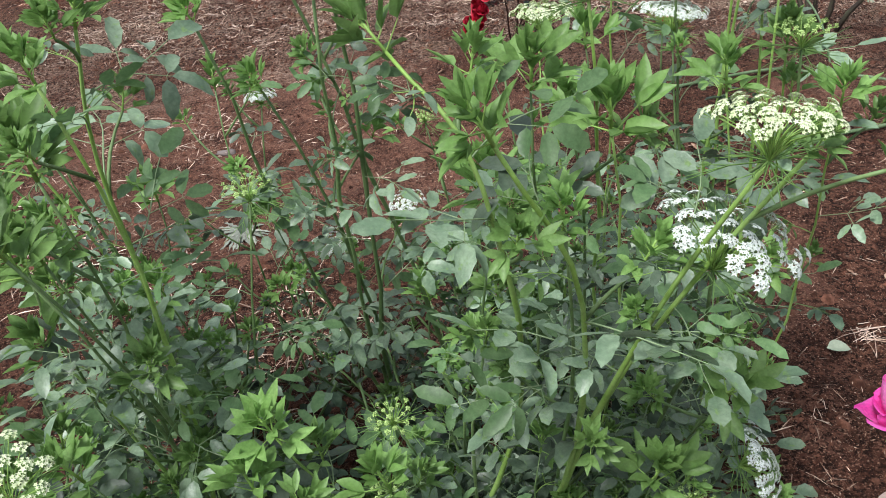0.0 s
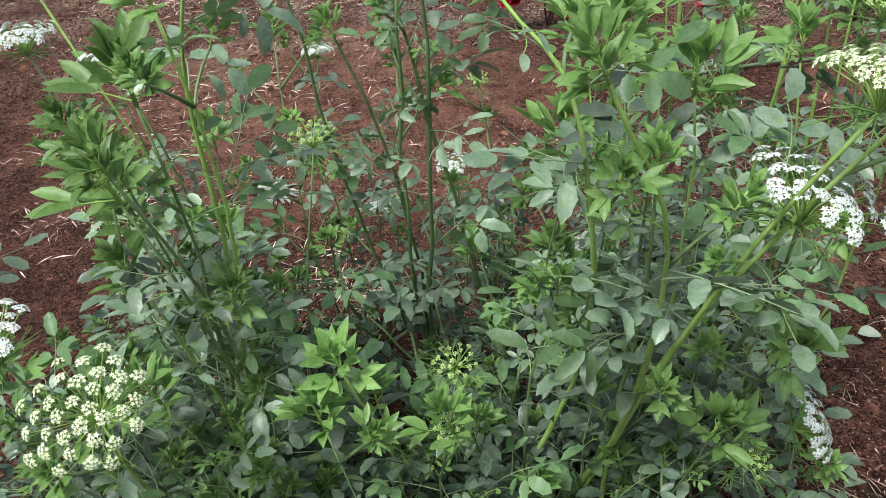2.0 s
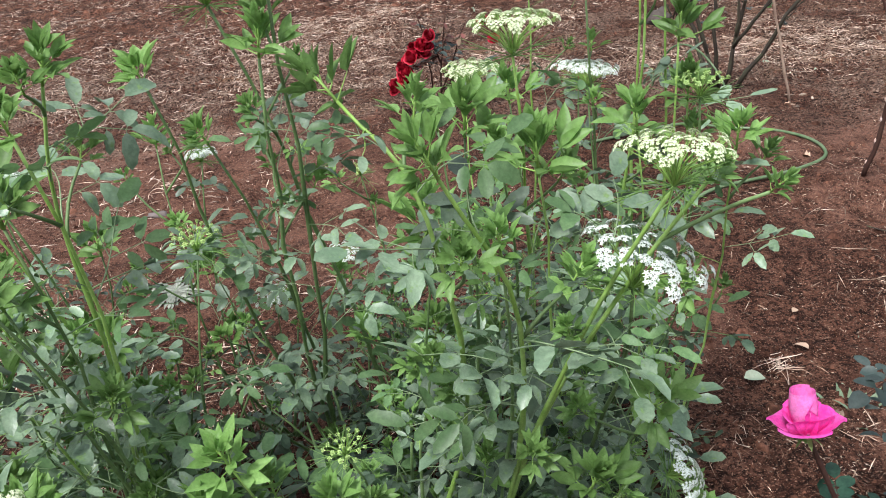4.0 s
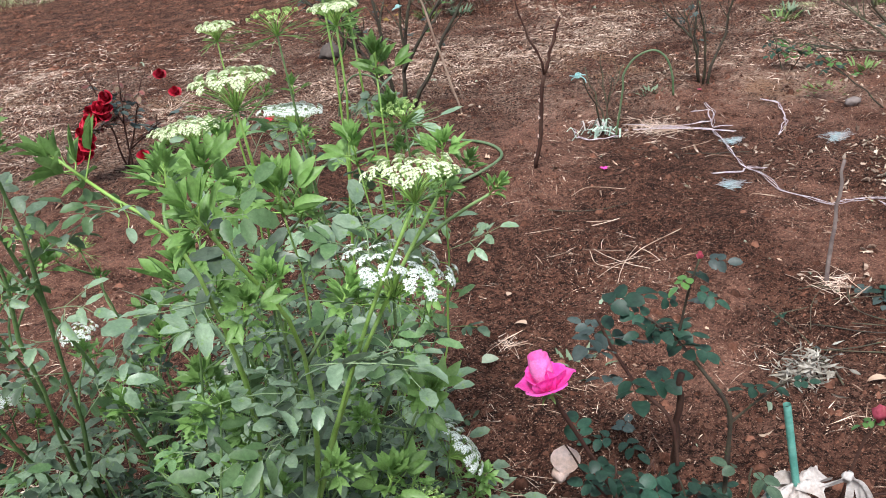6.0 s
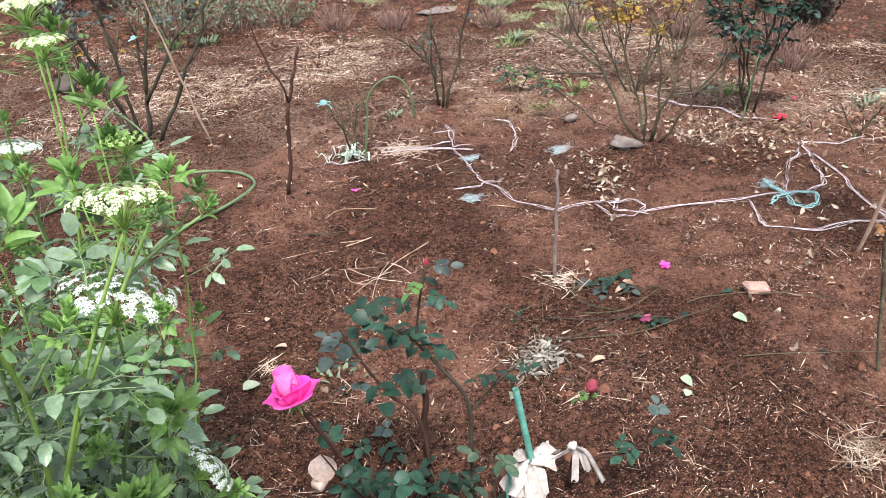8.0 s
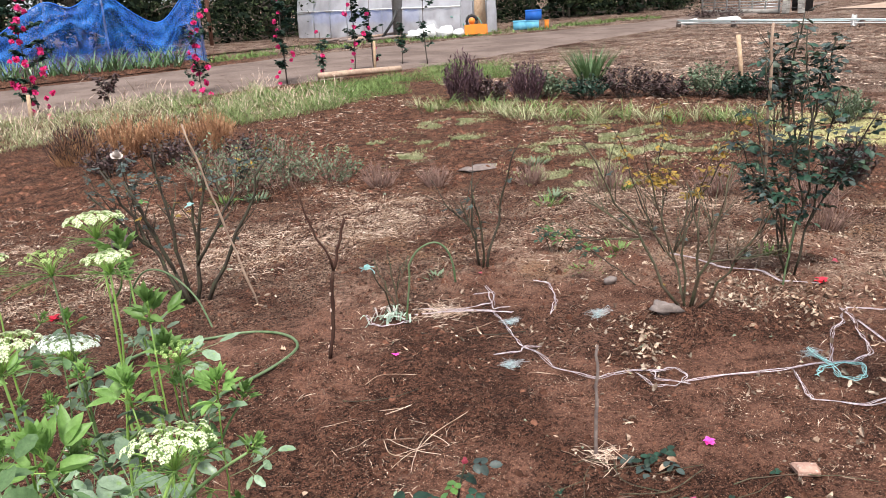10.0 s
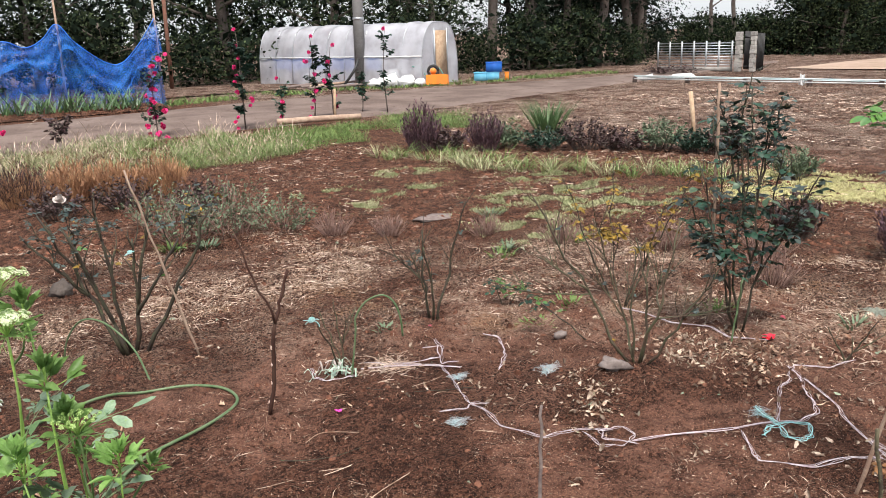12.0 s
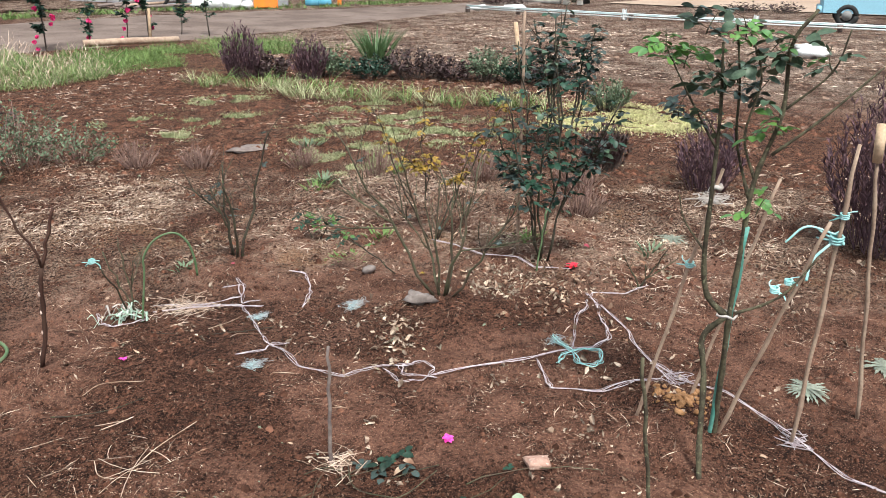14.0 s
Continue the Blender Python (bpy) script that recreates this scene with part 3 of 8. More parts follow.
def build_ground():
    xs, ys = ground_lines(-1.7, 5.2, 0.03, 900), ground_lines(-0.3, 6.0, 0.03, 900)
    g = Geo()
    g.v = [Vector((x, y, gz(x, y))) for x in xs for y in ys]
    ny = len(ys)
    g.f = [(i * ny + j, (i + 1) * ny + j, (i + 1) * ny + j + 1, i * ny + j + 1) for i in range(len(xs) - 1) for j in range(ny - 1)]
    g.m = [0] * len(g.f)
    solid("ground", g, SOIL, "bare red-brown garden soil, crumbly and dry on top", "soil", kind="structure")


build_ground()


def build_road():
    def edge(x, far):
        w = 0.16 * noise.noise(Vector((x * 0.9, 3 if far else 8, 0))) + 0.1 * noise.noise(Vector((x * 3, 3 if far else 8, 0)))
        base = 13.75 + max(0, x - 11) * 0.165 if not far else 19.4 + 0.9 * math.exp(-((x - 13) / 5) ** 2) - max(0, x - 16) * 0.12
        return base + w

    def fn(u, v):
        x = -25 + 62 * u
        a, b = edge(x, False), max(edge(x, True), edge(x, False) + 2.2)
        rut = -0.02 * (math.exp(-((v - 0.3) / 0.07) ** 2) + math.exp(-((v - 0.68) / 0.07) ** 2))
        bank = 0.0 if 0.0 < v < 1.0 else -0.06
        return (x, a + (b - a) * v, 0.022 + rut + bank + 0.012 * noise.noise(Vector((x * 1.4, v * 7, 4))))
    solid("road", Geo().sheet(fn, 220, 16), ROAD, "packed grey-brown dirt farm track", "dirt road", kind="structure")
    tan = Geo().sheet(lambda u, v: (31 + 30 * u, -12 + 27 * v, 0.02 + 0.05 * noise.noise(Vector((u * 9, v * 9, 0)))), 12, 12)
    solid("ground_tan_field", tan, TAN_FIELD, "tan dry field beyond the gate", "field", kind="structure")


build_road()

# ---- flowering umbel plants ----
def compound_leaf(seed, leaf_len=0.17, lf=0.045, wide=0.58, pairs=2, slim=False):
    """A spray along +Y: a thin stalk, side stalks with three to five oval leaflets each, and a fan of them at the tip."""
    r, g = random.Random(seed), Geo()
    sag = r.uniform(0.1, 0.45)

    def at(s):
        return Vector((0.02 * math.sin(3 * s + seed) * s, leaf_len * s, 0.06 * leaf_len * s - sag * leaf_len * s * s))
    g.tube([at(i / 6) for i in range(7)], 0.0015, 0.0008, 4, 1, cap=False)

    def blade(p, az, size, tilt, stalk=0.2):
        d = Vector((math.sin(-az), math.cos(az), r.uniform(-0.25, 0.2)))
        q = p + d * size * stalk
        g.tube([p, q], 0.0007, 0.0005, 3, 1, cap=False)
        m = Matrix.Translation(q) @ Matrix.Rotation(az + r.uniform(-0.2, 0.2), 4, "Z") @ Matrix.Rotation(r.uniform(-0.5, 0.25) - 0.2 * sag, 4, "X") @ Matrix.Rotation(tilt, 4, "Y")
        g.leaf(m, size, size * wide * r.uniform(0.85, 1.12), r.uniform(0.1, 0.5), r.uniform(-0.1, 0.5), 6, 0, 0.0 if slim else 0.08, 1.0, r.uniform(0.45, 0.75))
    for k in range(pairs):
        s = 0.42 + 0.34 * k / max(pairs - 1, 1)
        for side in (-1, 1):
            p, az = at(s + r.uniform(-0.03, 0.03)), -side * r.uniform(0.75, 1.15)
            if k == 0:  # a side stalk with a fan of leaflets
                ln = leaf_len * r.uniform(0.26, 0.36)
                q = p + Vector((math.sin(-az) * ln, math.cos(az) * ln, r.uniform(-0.012, 0.008)))
                g.tube([p, q], 0.001, 0.0007, 4, 1, cap=False)
                for w in (-1.25, 0.0, 1.25):
                    blade(q, az + w + r.uniform(-0.15, 0.15), lf * r.uniform(0.8, 1.0) * (1.12 if w == 0 else 1), r.uniform(-0.4, 0.4), 0.12)
                if r.random() < 0.5:
                    blade(p.lerp(q, 0.5), az - 1.3, lf * r.uniform(0.6, 0.8), r.uniform(-0.4, 0.4), 0.1)
            else:
                blade(p, az * 1.1, lf * r.uniform(0.85, 1.05), r.uniform(-0.4, 0.4), 0.15)
    blade(at(1.0), r.uniform(-0.2, 0.2), lf * r.uniform(1.0, 1.25), r.uniform(-0.3, 0.3), 0.1)
    return g


def shoot_tuft(seed, h=0.09):
    """A young tip along +Z: three-part leaves with narrow leaflets, half unfolded, crowding to folded ones at the top."""
    r, g = random.Random(seed), Geo()
    g.tube([(0, 0, 0), (0.003, 0, h * 0.55)], 0.0024, 0.0014, 5, 1)
    n = 12
    for i in range(n):
        s = i / (n - 1)
        az, el = i * 2.4 + r.uniform(-0.4, 0.4), 0.3 + 1.0 * s + r.uniform(-0.25, 0.25)
        p = Vector((0, 0, h * 0.55 * s))
        d = Vector((math.cos(az) * math.cos(el), math.sin(az) * math.cos(el), math.sin(el)))
        ln = h * r.uniform(0.36, 0.52) * (1.0 - 0.35 * s)
        q = p + d * ln * r.uniform(0.4, 0.8) * (1 - 0.6 * s)
        g.tube([p, q], 0.0012, 0.0008, 4, 1, cap=False)
        for w in (-0.75, 0.0, 0.75) if s < 0.8 else (-0.25, 0.25):
            m = aim(q, Matrix.Rotation(w + r.uniform(-.2, .2), 3, "Z") @ d + Vector((0, 0, 0.15 * abs(w))), r.uniform(-0.6, 0.6))
            g.leaf(m, ln * r.uniform(0.8, 1.15), ln * r.uniform(0.3, 0.44), r.uniform(0.3, 0.8), r.uniform(-0.15, 0.35), 5, 0, 0.06, 1.0, r.uniform(0.6, 0.9))
    return g


def floret_cluster(seed, rad=0.0085, n=12, dome=0.35):
    """A small head of five-petalled flowers."""
    r, g = random.Random(seed), Geo()
    for i in range(n):
        a, q = i * 2.4, rad * math.sqrt((i + 0.4) / n)
        p = Vector((q * math.cos(a), q * math.sin(a), dome * rad * (1 - (q / rad) ** 2) + r.uniform(-.0006, .0006)))
        g.tube([(p.x * 0.25, p.y * 0.25, -rad * 0.9), p], 0.0003, 0.0003, 3, 1, cap=False)
        s, tilt = rad * 0.34 * r.uniform(0.8, 1.25) * (1 + 0.3 * q / rad), Vector((p.x, p.y, rad * 1.4)).normalized()
        m, k = aim_z(p, tilt, r.uniform(0, 6)), len(g.v)
        g.v.append(m @ Vector((0, 0, -s * 0.15)))
        for j in range(10):
            rr = s if j % 2 == 0 else s * 0.45
            g.v.append(m @ Vector((rr * math.cos(j * math.pi / 5), rr * math.sin(j * math.pi / 5), s * 0.18)))
        for j in range(10):
            g.f.append((k, k + 1 + j, k + 1 + (j + 1) % 10))
            g.m.append(0)
    return g


def umbel_frame(seed, rad, high, rays, bract=0.05):
    """The rays of an umbel and the thread-like bracts under it; +Z is up, the origin is the stem's end."""
    r, g, tips = random.Random(seed), Geo(), []
    for i in range(rays):
        a, q = i * 2.39996 + r.uniform(-0.1, 0.1), rad * math.sqrt((i + 0.5) / rays)
        tip = Vector((q * math.cos(a), q * math.sin(a), high * (1 - 0.12 * (q / rad) ** 2) + r.uniform(-0.05, 0.05) * rad))
        mid = Vector((tip.x * 0.36, tip.y * 0.36, tip.z * 0.55))
        g.tube([(0, 0, 0), mid, tip], 0.0009, 0.0006, 3, 0, cap=False)
        tips.append((tip, Vector((tip.x * 0.9, tip.y * 0.9, high * 1.1)).normalized()))
    for i in range(14):
        a, b = i * 2.4 + r.uniform(-.2, .2), bract * r.uniform(0.7, 1.3)
        d = Vector((math.cos(a), math.sin(a), r.uniform(-0.35, 0.45)))
        p0, p1 = d * b * 0.45, d * b
        g.tube([(0, 0, 0), p0, p1 + Vector((0, 0, -0.15 * b))], 0.0009, 0.0004, 3, 1, cap=False)
        for w in (-0.5, 0.5):
            e = Matrix.Rotation(w, 3, "Z") @ d
            g.tube([p0, p0 + e * b * 0.55], 0.0007, 0.0003, 3, 1, cap=False)
    return g, tips


LEAVES = [compound_leaf(s, RND.uniform(0.16, 0.2), RND.uniform(0.046, 0.057), RND.uniform(0.44, 0.56)).mesh("leaf", [LEAF_FRESH if s % 3 == 2 else LEAF, STEM_PALE]) for s in range(9)]
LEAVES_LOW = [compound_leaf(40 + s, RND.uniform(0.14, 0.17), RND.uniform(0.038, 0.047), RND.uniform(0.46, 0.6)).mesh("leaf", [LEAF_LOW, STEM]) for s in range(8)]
LEAVES_FINE = [compound_leaf(80 + s, 0.1, 0.036, 0.42, 1, True).mesh("leaf", [SHOOT if s % 2 else LEAF, STEM_LIGHT]) for s in range(5)]
TUFTS = [shoot_tuft(s, 0.1).mesh("shoot", [SHOOT, STEM_LIGHT]) for s in range(6)]
HEADS = {"white": [floret_cluster(s).mesh("floret", [PETAL_WHITE, STEM]) for s in range(3)],
         "cream": [floret_cluster(9 + s, 0.0085, 12, 0.5).mesh("floret", [PETAL_CREAM, STEM_LIGHT]) for s in range(3)],
         "bud": [floret_cluster(20 + s, 0.006, 12, 0.9).mesh("floret", [PETAL_BUD, STEM_LIGHT]) for s in range(3)]}


def add_umbel(plant, p, d, kind, diam, seed, rays=0):
    rays = rays or {"white": 34, "cream": 34, "bud": 22}[kind]
    high = diam * {"white": 0.34, "cream": 0.42, "bud": 0.45}[kind]
    g, tips = umbel_frame(seed, diam / 2, high, rays, max(0.03, diam * {"white": 0.36, "cream": 0.5, "bud": 0.8}[kind]))
    names = {"white": "white umbel of many small florets", "cream": "cream-yellow flat umbel", "bud": "unopened green umbel"}
    u = part("umbel", g, [STEM_LIGHT, SHOOT], plant, names[kind], aim_z(p, d, seed))
    k = diam / 0.125
    size = {"white": 0.86, "cream": 0.84, "bud": 0.85}[kind] * max(0.62, min(1.15, k ** 0.6))
    for i, (tip, nrm) in enumerate(tips):
        part("floret", HEADS[kind][i % 3], None, u, "", aim_z(tip, nrm, i * 1.3, size * RND.uniform(0.85, 1.12)))


def umbel_plant(base, stems, label, low=8, seed=1, leafy=1.0, low_h=0.5, low_r=0.3, thick=0.006, big=0.95):
    """Ridged green stems from one root; each stem is (tip, bow, end, size[, tilt]) in metres; low: leafy side stems near the ground."""
    r = random.Random(seed)
    bx, by = base
    plant = thing("flowering_plant", label, "plant", (bx, by, gz(bx, by) - 0.01), "umbel plants in the flower bed")
    o = Vector((bx, by, gz(bx, by)))

    def leaves_on(pts, lo, hi, gap, meshes, scale):
        length = sum((pts[i + 1] - pts[i]).length for i in range(len(pts) - 1))
        n = max(1, int((hi - lo) * length / gap * leafy))
        for i in range(n):
            s = lo + (hi - lo) * (i + r.random() * 0.7) / n
            p, d = along(pts, s)
            az, el = i * 2.4 + seed + r.uniform(-0.5, 0.5), r.uniform(0.05, 0.85)
            v = Vector((math.cos(az) * math.cos(el), math.sin(az) * math.cos(el), math.sin(el)))
            part("leaf", r.choice(meshes), None, plant, "", aim(p, v, r.uniform(-0.5, 0.5), scale * r.uniform(0.7, 1.1) * (1.02 - 0.3 * s)))

    for k, (tip, bow, end, size, *tilt) in enumerate(stems):
        q = Vector(tip) - o
        a = Vector((r.uniform(-0.1, 0.1), r.uniform(-0.08, 0.08), 0))
        pts = bend(a, q, bow, n=9, wob=0.006, rnd=r)
        if len(tilt) > 1:
            pts = smooth_line([a, *(Vector(v) - o for v in tilt[1:]), q], 9 // len(tilt) + 1)
        rad = thick * (0.34 + 0.24 * q.length) if q.z > 0.6 else thick * 0.45
        g = Geo().tube(pts, rad, rad * 0.5, 7, 0, bulge=lambda i: 1.35 if i in (3, 6) else 1.0)
        bright = end in ("cream", "tuft_bright")
        part("stem", g, STEM_LIGHT if bright else STEM, plant)
        leaves_on(pts, 0.5 if bright else 0.25, 0.88, 0.12 if bright else 0.09, LEAVES, big)
        leaves_on(pts, 0.7, 0.95, 0.16, LEAVES_FINE, 0.7)
        d = (pts[-1] - pts[-2]).normalized()
        if end in ("white", "cream", "bud"):
            add_umbel(plant, pts[-1], Vector(tilt[0]) if tilt and tilt[0] else d, end, size, seed * 31 + k)
        elif end:
            part("shoot", r.choice(TUFTS), None, plant, "", aim_z(pts[-1], d, k, size / 0.1))
        for s in (0.4, 0.52, 0.64, 0.76, 0.88):  # side shoots out of the leaf nodes
            if r.random() < 0.38:
                p, dd = along(pts, s + r.uniform(-0.05, 0.05))
                az = r.uniform(0, 6.28)
                e = p + (dd * 0.6 + Vector((math.cos(az), math.sin(az), 0.25)) * 0.7) * r.uniform(0.05, 0.13)
                part("branch", Geo().tube(bend(p, e, 0.08, n=4), 0.0028, 0.0018, 5), STEM, plant)
                part("shoot", r.choice(TUFTS), None, plant, "", aim_z(e, e - p + Vector((0, 0, 0.06)), r.uniform(0, 6), r.uniform(0.38, 0.7)))
    for k in range(low):
        az, rr, hh = k * 2.4 + seed, low_r * math.sqrt((k + 0.6) / low), low_h * r.uniform(0.55, 1.05)
        pts = bend((0, 0, 0), (rr * math.cos(az), rr * math.sin(az), hh), r.uniform(-0.15, 0.15), n=6, wob=0.01, rnd=r)
        part("branch", Geo().tube(pts, 0.0045, 0.0022, 5), STEM, plant)
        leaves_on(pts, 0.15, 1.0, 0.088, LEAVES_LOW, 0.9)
        if r.random() < 0.45:
            part("shoot", r.choice(TUFTS), None, plant, "", aim_z(pts[-1], Vector((r.uniform(-.4, .4), r.uniform(-.4, .4), 1)), k, r.uniform(0.35, 0.65)))
    return plant


W = "leafy green plant with %s"
umbel_plant((0.12, 1.02), [
    ((0.305, 0.638, 1.102), 0.05, "cream", 0.104, (0.06, 0.1, 1.0), (0.15, 0.86, 0.48), (0.19, 0.76, 0.73), (0.25, 0.69, 0.95)),
    ((0.345, 0.665, 1.09), 0.06, "tuft_bright", 0.05, None, (0.15, 0.88, 0.45), (0.2, 0.77, 0.74), (0.28, 0.71, 0.95)),
    ((0.09, 0.64, 1.13), -0.06, "tuft_bright", 0.085, None, (0.15, 0.85, 0.5), (0.165, 0.70, 0.92)),
    ((0.29, 0.71, 0.95), 0.08, "white", 0.15, (0.35, 0.0, 1.0)),
], W % "cream and white umbels", 10, 3, 1.0, 0.55, 0.3, 0.0068)
umbel_plant((0.22, 1.05), [
    ((0.372, 0.80, 0.578), 0.14, "white", 0.105, (0.9, -0.25, 0.55)),
    ((0.30, 0.755, 0.565), 0.10, "bud", 0.055, (0.4, -0.5, 0.9)),
    ((0.35, 0.81, 0.69), 0.10, "tuft", 0.10),
    ((0.42, 0.93, 0.80), 0.15, "tuft", 0.06),
], W % "a low white umbel and a green bud", 9, 5, 1.0, 0.42, 0.26, 0.005)
umbel_plant((-0.02, 0.98), [
    ((-0.072, 0.83, 0.645), 0.05, "bud", 0.06, (0.1, -0.4, 1.0)),
    ((-0.07, 0.745, 0.61), -0.05, "bud", 0.048, (0.0, -0.5, 1.0)),
    ((-0.005, 0.77, 1.17), 0.10, "tuft_bright", 0.085, None, (0.09, 0.86, 0.6), (0.075, 0.72, 1.05)),
    ((0.15, 0.72, 1.0), 0.04, "tuft", 0.07),
    ((0.06, 0.80, 0.80), -0.04, "tuft", 0.06),
], W % "green buds and young leafy tips", 11, 8, 1.1, 0.5, 0.3)
umbel_plant((-0.24, 1.0), [
    ((-0.21, 0.77, 0.69), 0.06, "tuft_bright", 0.10),
    ((-0.33, 1.21, 0.79), 0.05, "bud", 0.085, (0.0, -0.1, 1.0)),
], W % "green buds", 8, 12, 0.9, 0.36, 0.28)
umbel_plant((-0.52, 1.02), [
    ((-0.42, 0.585, 0.79), -0.08, "cream", 0.132, (0.08, -0.55, 0.85)),
    ((-0.535, 0.62, 0.835), -0.05, "white", 0.12, (-0.3, -0.2, 0.9)),
    ((-0.39, 0.69, 1.02), 0.05, "tuft", 0.085),
    ((-0.33, 0.75, 1.17), 0.05, "tuft_bright", 0.075),
    ((-0.46, 0.84, 0.92), 0.07, "tuft", 0.10),
], W % "wide cream and white umbels", 8, 15, 1.0, 0.42, 0.26, 0.0062, 1.0)
umbel_plant((-0.46, 1.22), [
    ((-0.53, 1.03, 0.985), 0.04, "white", 0.11, (0.0, 0.35, 1.0)),
    ((-0.66, 1.10, 1.10), 0.05, "cream", 0.09, (0.0, 0.3, 1.0)),
    ((-0.62, 1.02, 0.9), 0.03, "tuft", 0.1),
    ((-0.44, 1.05, 0.72), 0.05, "tuft", 0.09),
], W % "flat white umbels", 7, 18, 0.9, 0.4, 0.28)
umbel_plant((-0.13, 1.42), [
    ((-0.155, 1.17, 1.12), -0.02, "tuft", 0.1),
    ((-0.12, 1.14, 1.25), 0.01, "tuft", 0.1),
    ((-0.23, 1.235, 1.19), 0.03, "white", 0.165, (-0.1, -0.05, 1.0)),
    ((-0.34, 1.2, 1.08), -0.03, "tuft", 0.09),
    ((-0.27, 1.22, 0.97), 0.05, "tuft", 0.08),
], W % "thick dark stems and a white umbel", 7, 21, 0.8, 0.4, 0.28, 0.0078)
umbel_plant((-0.34, 1.62), [
    ((-0.34, 1.72, 0.36), 0.04, "white", 0.11, (0.0, -0.05, 1.0)),
    ((-0.40, 1.50, 0.58), 0.04, "tuft", 0.09),
    ((-0.50, 1.63, 0.83), 0.05, "tuft", 0.09),
    ((-0.42, 1.66, 0.78), 0.05, "white", 0.07, (0.0, 0.0, 1.0)),
], W % "a flat white umbel close to the ground", 6, 24, 0.7, 0.35, 0.25)
umbel_plant((-0.06, 1.72), [
    ((-0.08, 1.69, 0.70), 0.03, "bud", 0.05, (0.0, -0.2, 1.0)),
    ((0.02, 1.62, 0.45), 0.04, "tuft", 0.1),
    ((-0.14, 1.66, 0.5), 0.04, "white", 0.09, (0.0, -0.1, 1.0)),
], W % "small green and white umbels", 6, 27, 0.7, 0.34, 0.25)
umbel_plant((0.20, 1.38), [
    ((0.20, 0.985, 1.14), 0.02, "cream", 0.118, (0.0, 0.06, 1.0)),
    ((0.155, 1.15, 1.05), 0.03, "cream", 0.085, (0.0, 0.05, 1.0)),
    ((0.18, 1.025, 0.98), 0.03, "tuft", 0.08),
    ((0.10, 1.25, 0.95), 0.03, "tuft", 0.09),
], W % "flat pale umbels", 10, 30, 1.0, 0.55, 0.28, 0.006)
umbel_plant((0.42, 1.48), [
    ((0.46, 1.37, 1.20), 0.02, "cream", 0.11, (0.0, 0.05, 1.0)),
    ((0.39, 1.47, 1.12), -0.02, "bud", 0.10, (0.0, 0.05, 1.0)),
    ((0.435, 1.23, 1.17), 0.03, "cream", 0.085, (0.0, 0.05, 1.0)),
    ((0.49, 1.32, 1.16), 0.03, "tuft_bright", 0.09),
    ((0.485, 1.10, 1.02), 0.06, "bud", 0.075, (0.0, 0.0, 1.0)),
    ((0.40, 1.50, 0.92), -0.03, "white", 0.13, (0.15, 0.1, 1.0)),
    ((0.50, 1.20, 0.98), 0.05, "tuft_bright", 0.1),
], W % "tall cream umbels", 9, 33, 1.0, 0.55, 0.28, 0.006)
umbel_plant((0.34, 1.75), [
    ((0.33, 1.80, 1.06), 0.02, "cream", 0.09, (0.0, 0.0, 1.0)),
    ((0.26, 1.62, 0.86), 0.03, "tuft", 0.11),
    ((0.41, 1.64, 0.88), 0.03, "white", 0.12, (0.2, 0.1, 1.0)),
    ((0.18, 1.95, 0.8), 0.03, "cream", 0.09, (0.0, 0.0, 1.0)),
], W % "white umbels at the back of the bed", 8, 36, 0.9, 0.5, 0.28)
umbel_plant((-0.66, 1.45), [
    ((-0.72, 1.36, 0.86), 0.03, "tuft", 0.1),
    ((-0.80, 1.25, 0.95), 0.04, "white", 0.12, (0.0, 0.0, 1.0)),
    ((-0.58, 1.40, 0.70), 0.05, "tuft", 0.1),
    ((-0.66, 1.20, 0.76), 0.05, "tuft", 0.1),
], W % "white umbels", 8, 39, 0.9, 0.42, 0.28)
umbel_plant((-0.9, 1.05), [
    ((-0.84, 0.86, 0.86), 0.05, "tuft", 0.1),
    ((-0.94, 0.9, 0.95), 0.05, "white", 0.12, (0.0, 0.0, 1.0)),
    ((-0.76, 0.8, 0.62), 0.05, "white", 0.11, (0.0, -0.4, 1.0)),
], W % "white umbels", 9, 42, 0.9, 0.42, 0.3)
umbel_plant((-0.47, 0.98), [
    ((-0.335, 0.86, 1.19), 0.06, "tuft_bright", 0.085, None, (-0.40, 0.93, 0.7), (-0.385, 0.9, 1.02)),
    ((-0.40, 0.80, 1.05), 0.05, "tuft", 0.12),
    ((-0.43, 0.76, 0.95), 0.06, "tuft", 0.12),
    ((-0.46, 0.79, 0.82), 0.06, "tuft_bright", 0.09),
    ((-0.50, 0.86, 0.9), -0.05, "tuft", 0.11),
], W % "tall young leafy tips", 8, 44, 1.2, 0.5, 0.24, 0.0062, 1.05)
umbel_plant((0.10, 1.12), [
    ((0.13, 0.95, 1.05), 0.03, "tuft", 0.1),
    ((0.22, 0.92, 1.0), 0.04, "tuft_bright", 0.12),
    ((0.07, 0.92, 0.93), -0.04, "tuft", 0.1),
], W % "broad fresh leaves round the umbels", 5, 45, 1.0, 0.6, 0.24, 0.0055)
umbel_plant((0.44, 1.24), [
    ((0.455, 1.12, 1.1), 0.02, "tuft_bright", 0.09),
    ((0.40, 1.12, 0.96), 0.03, "tuft_bright", 0.1),
    ((0.53, 1.06, 0.95), 0.05, "tuft_bright", 0.085),
], W % "fresh upright leafy tips", 4, 47, 0.8, 0.5, 0.2, 0.005)
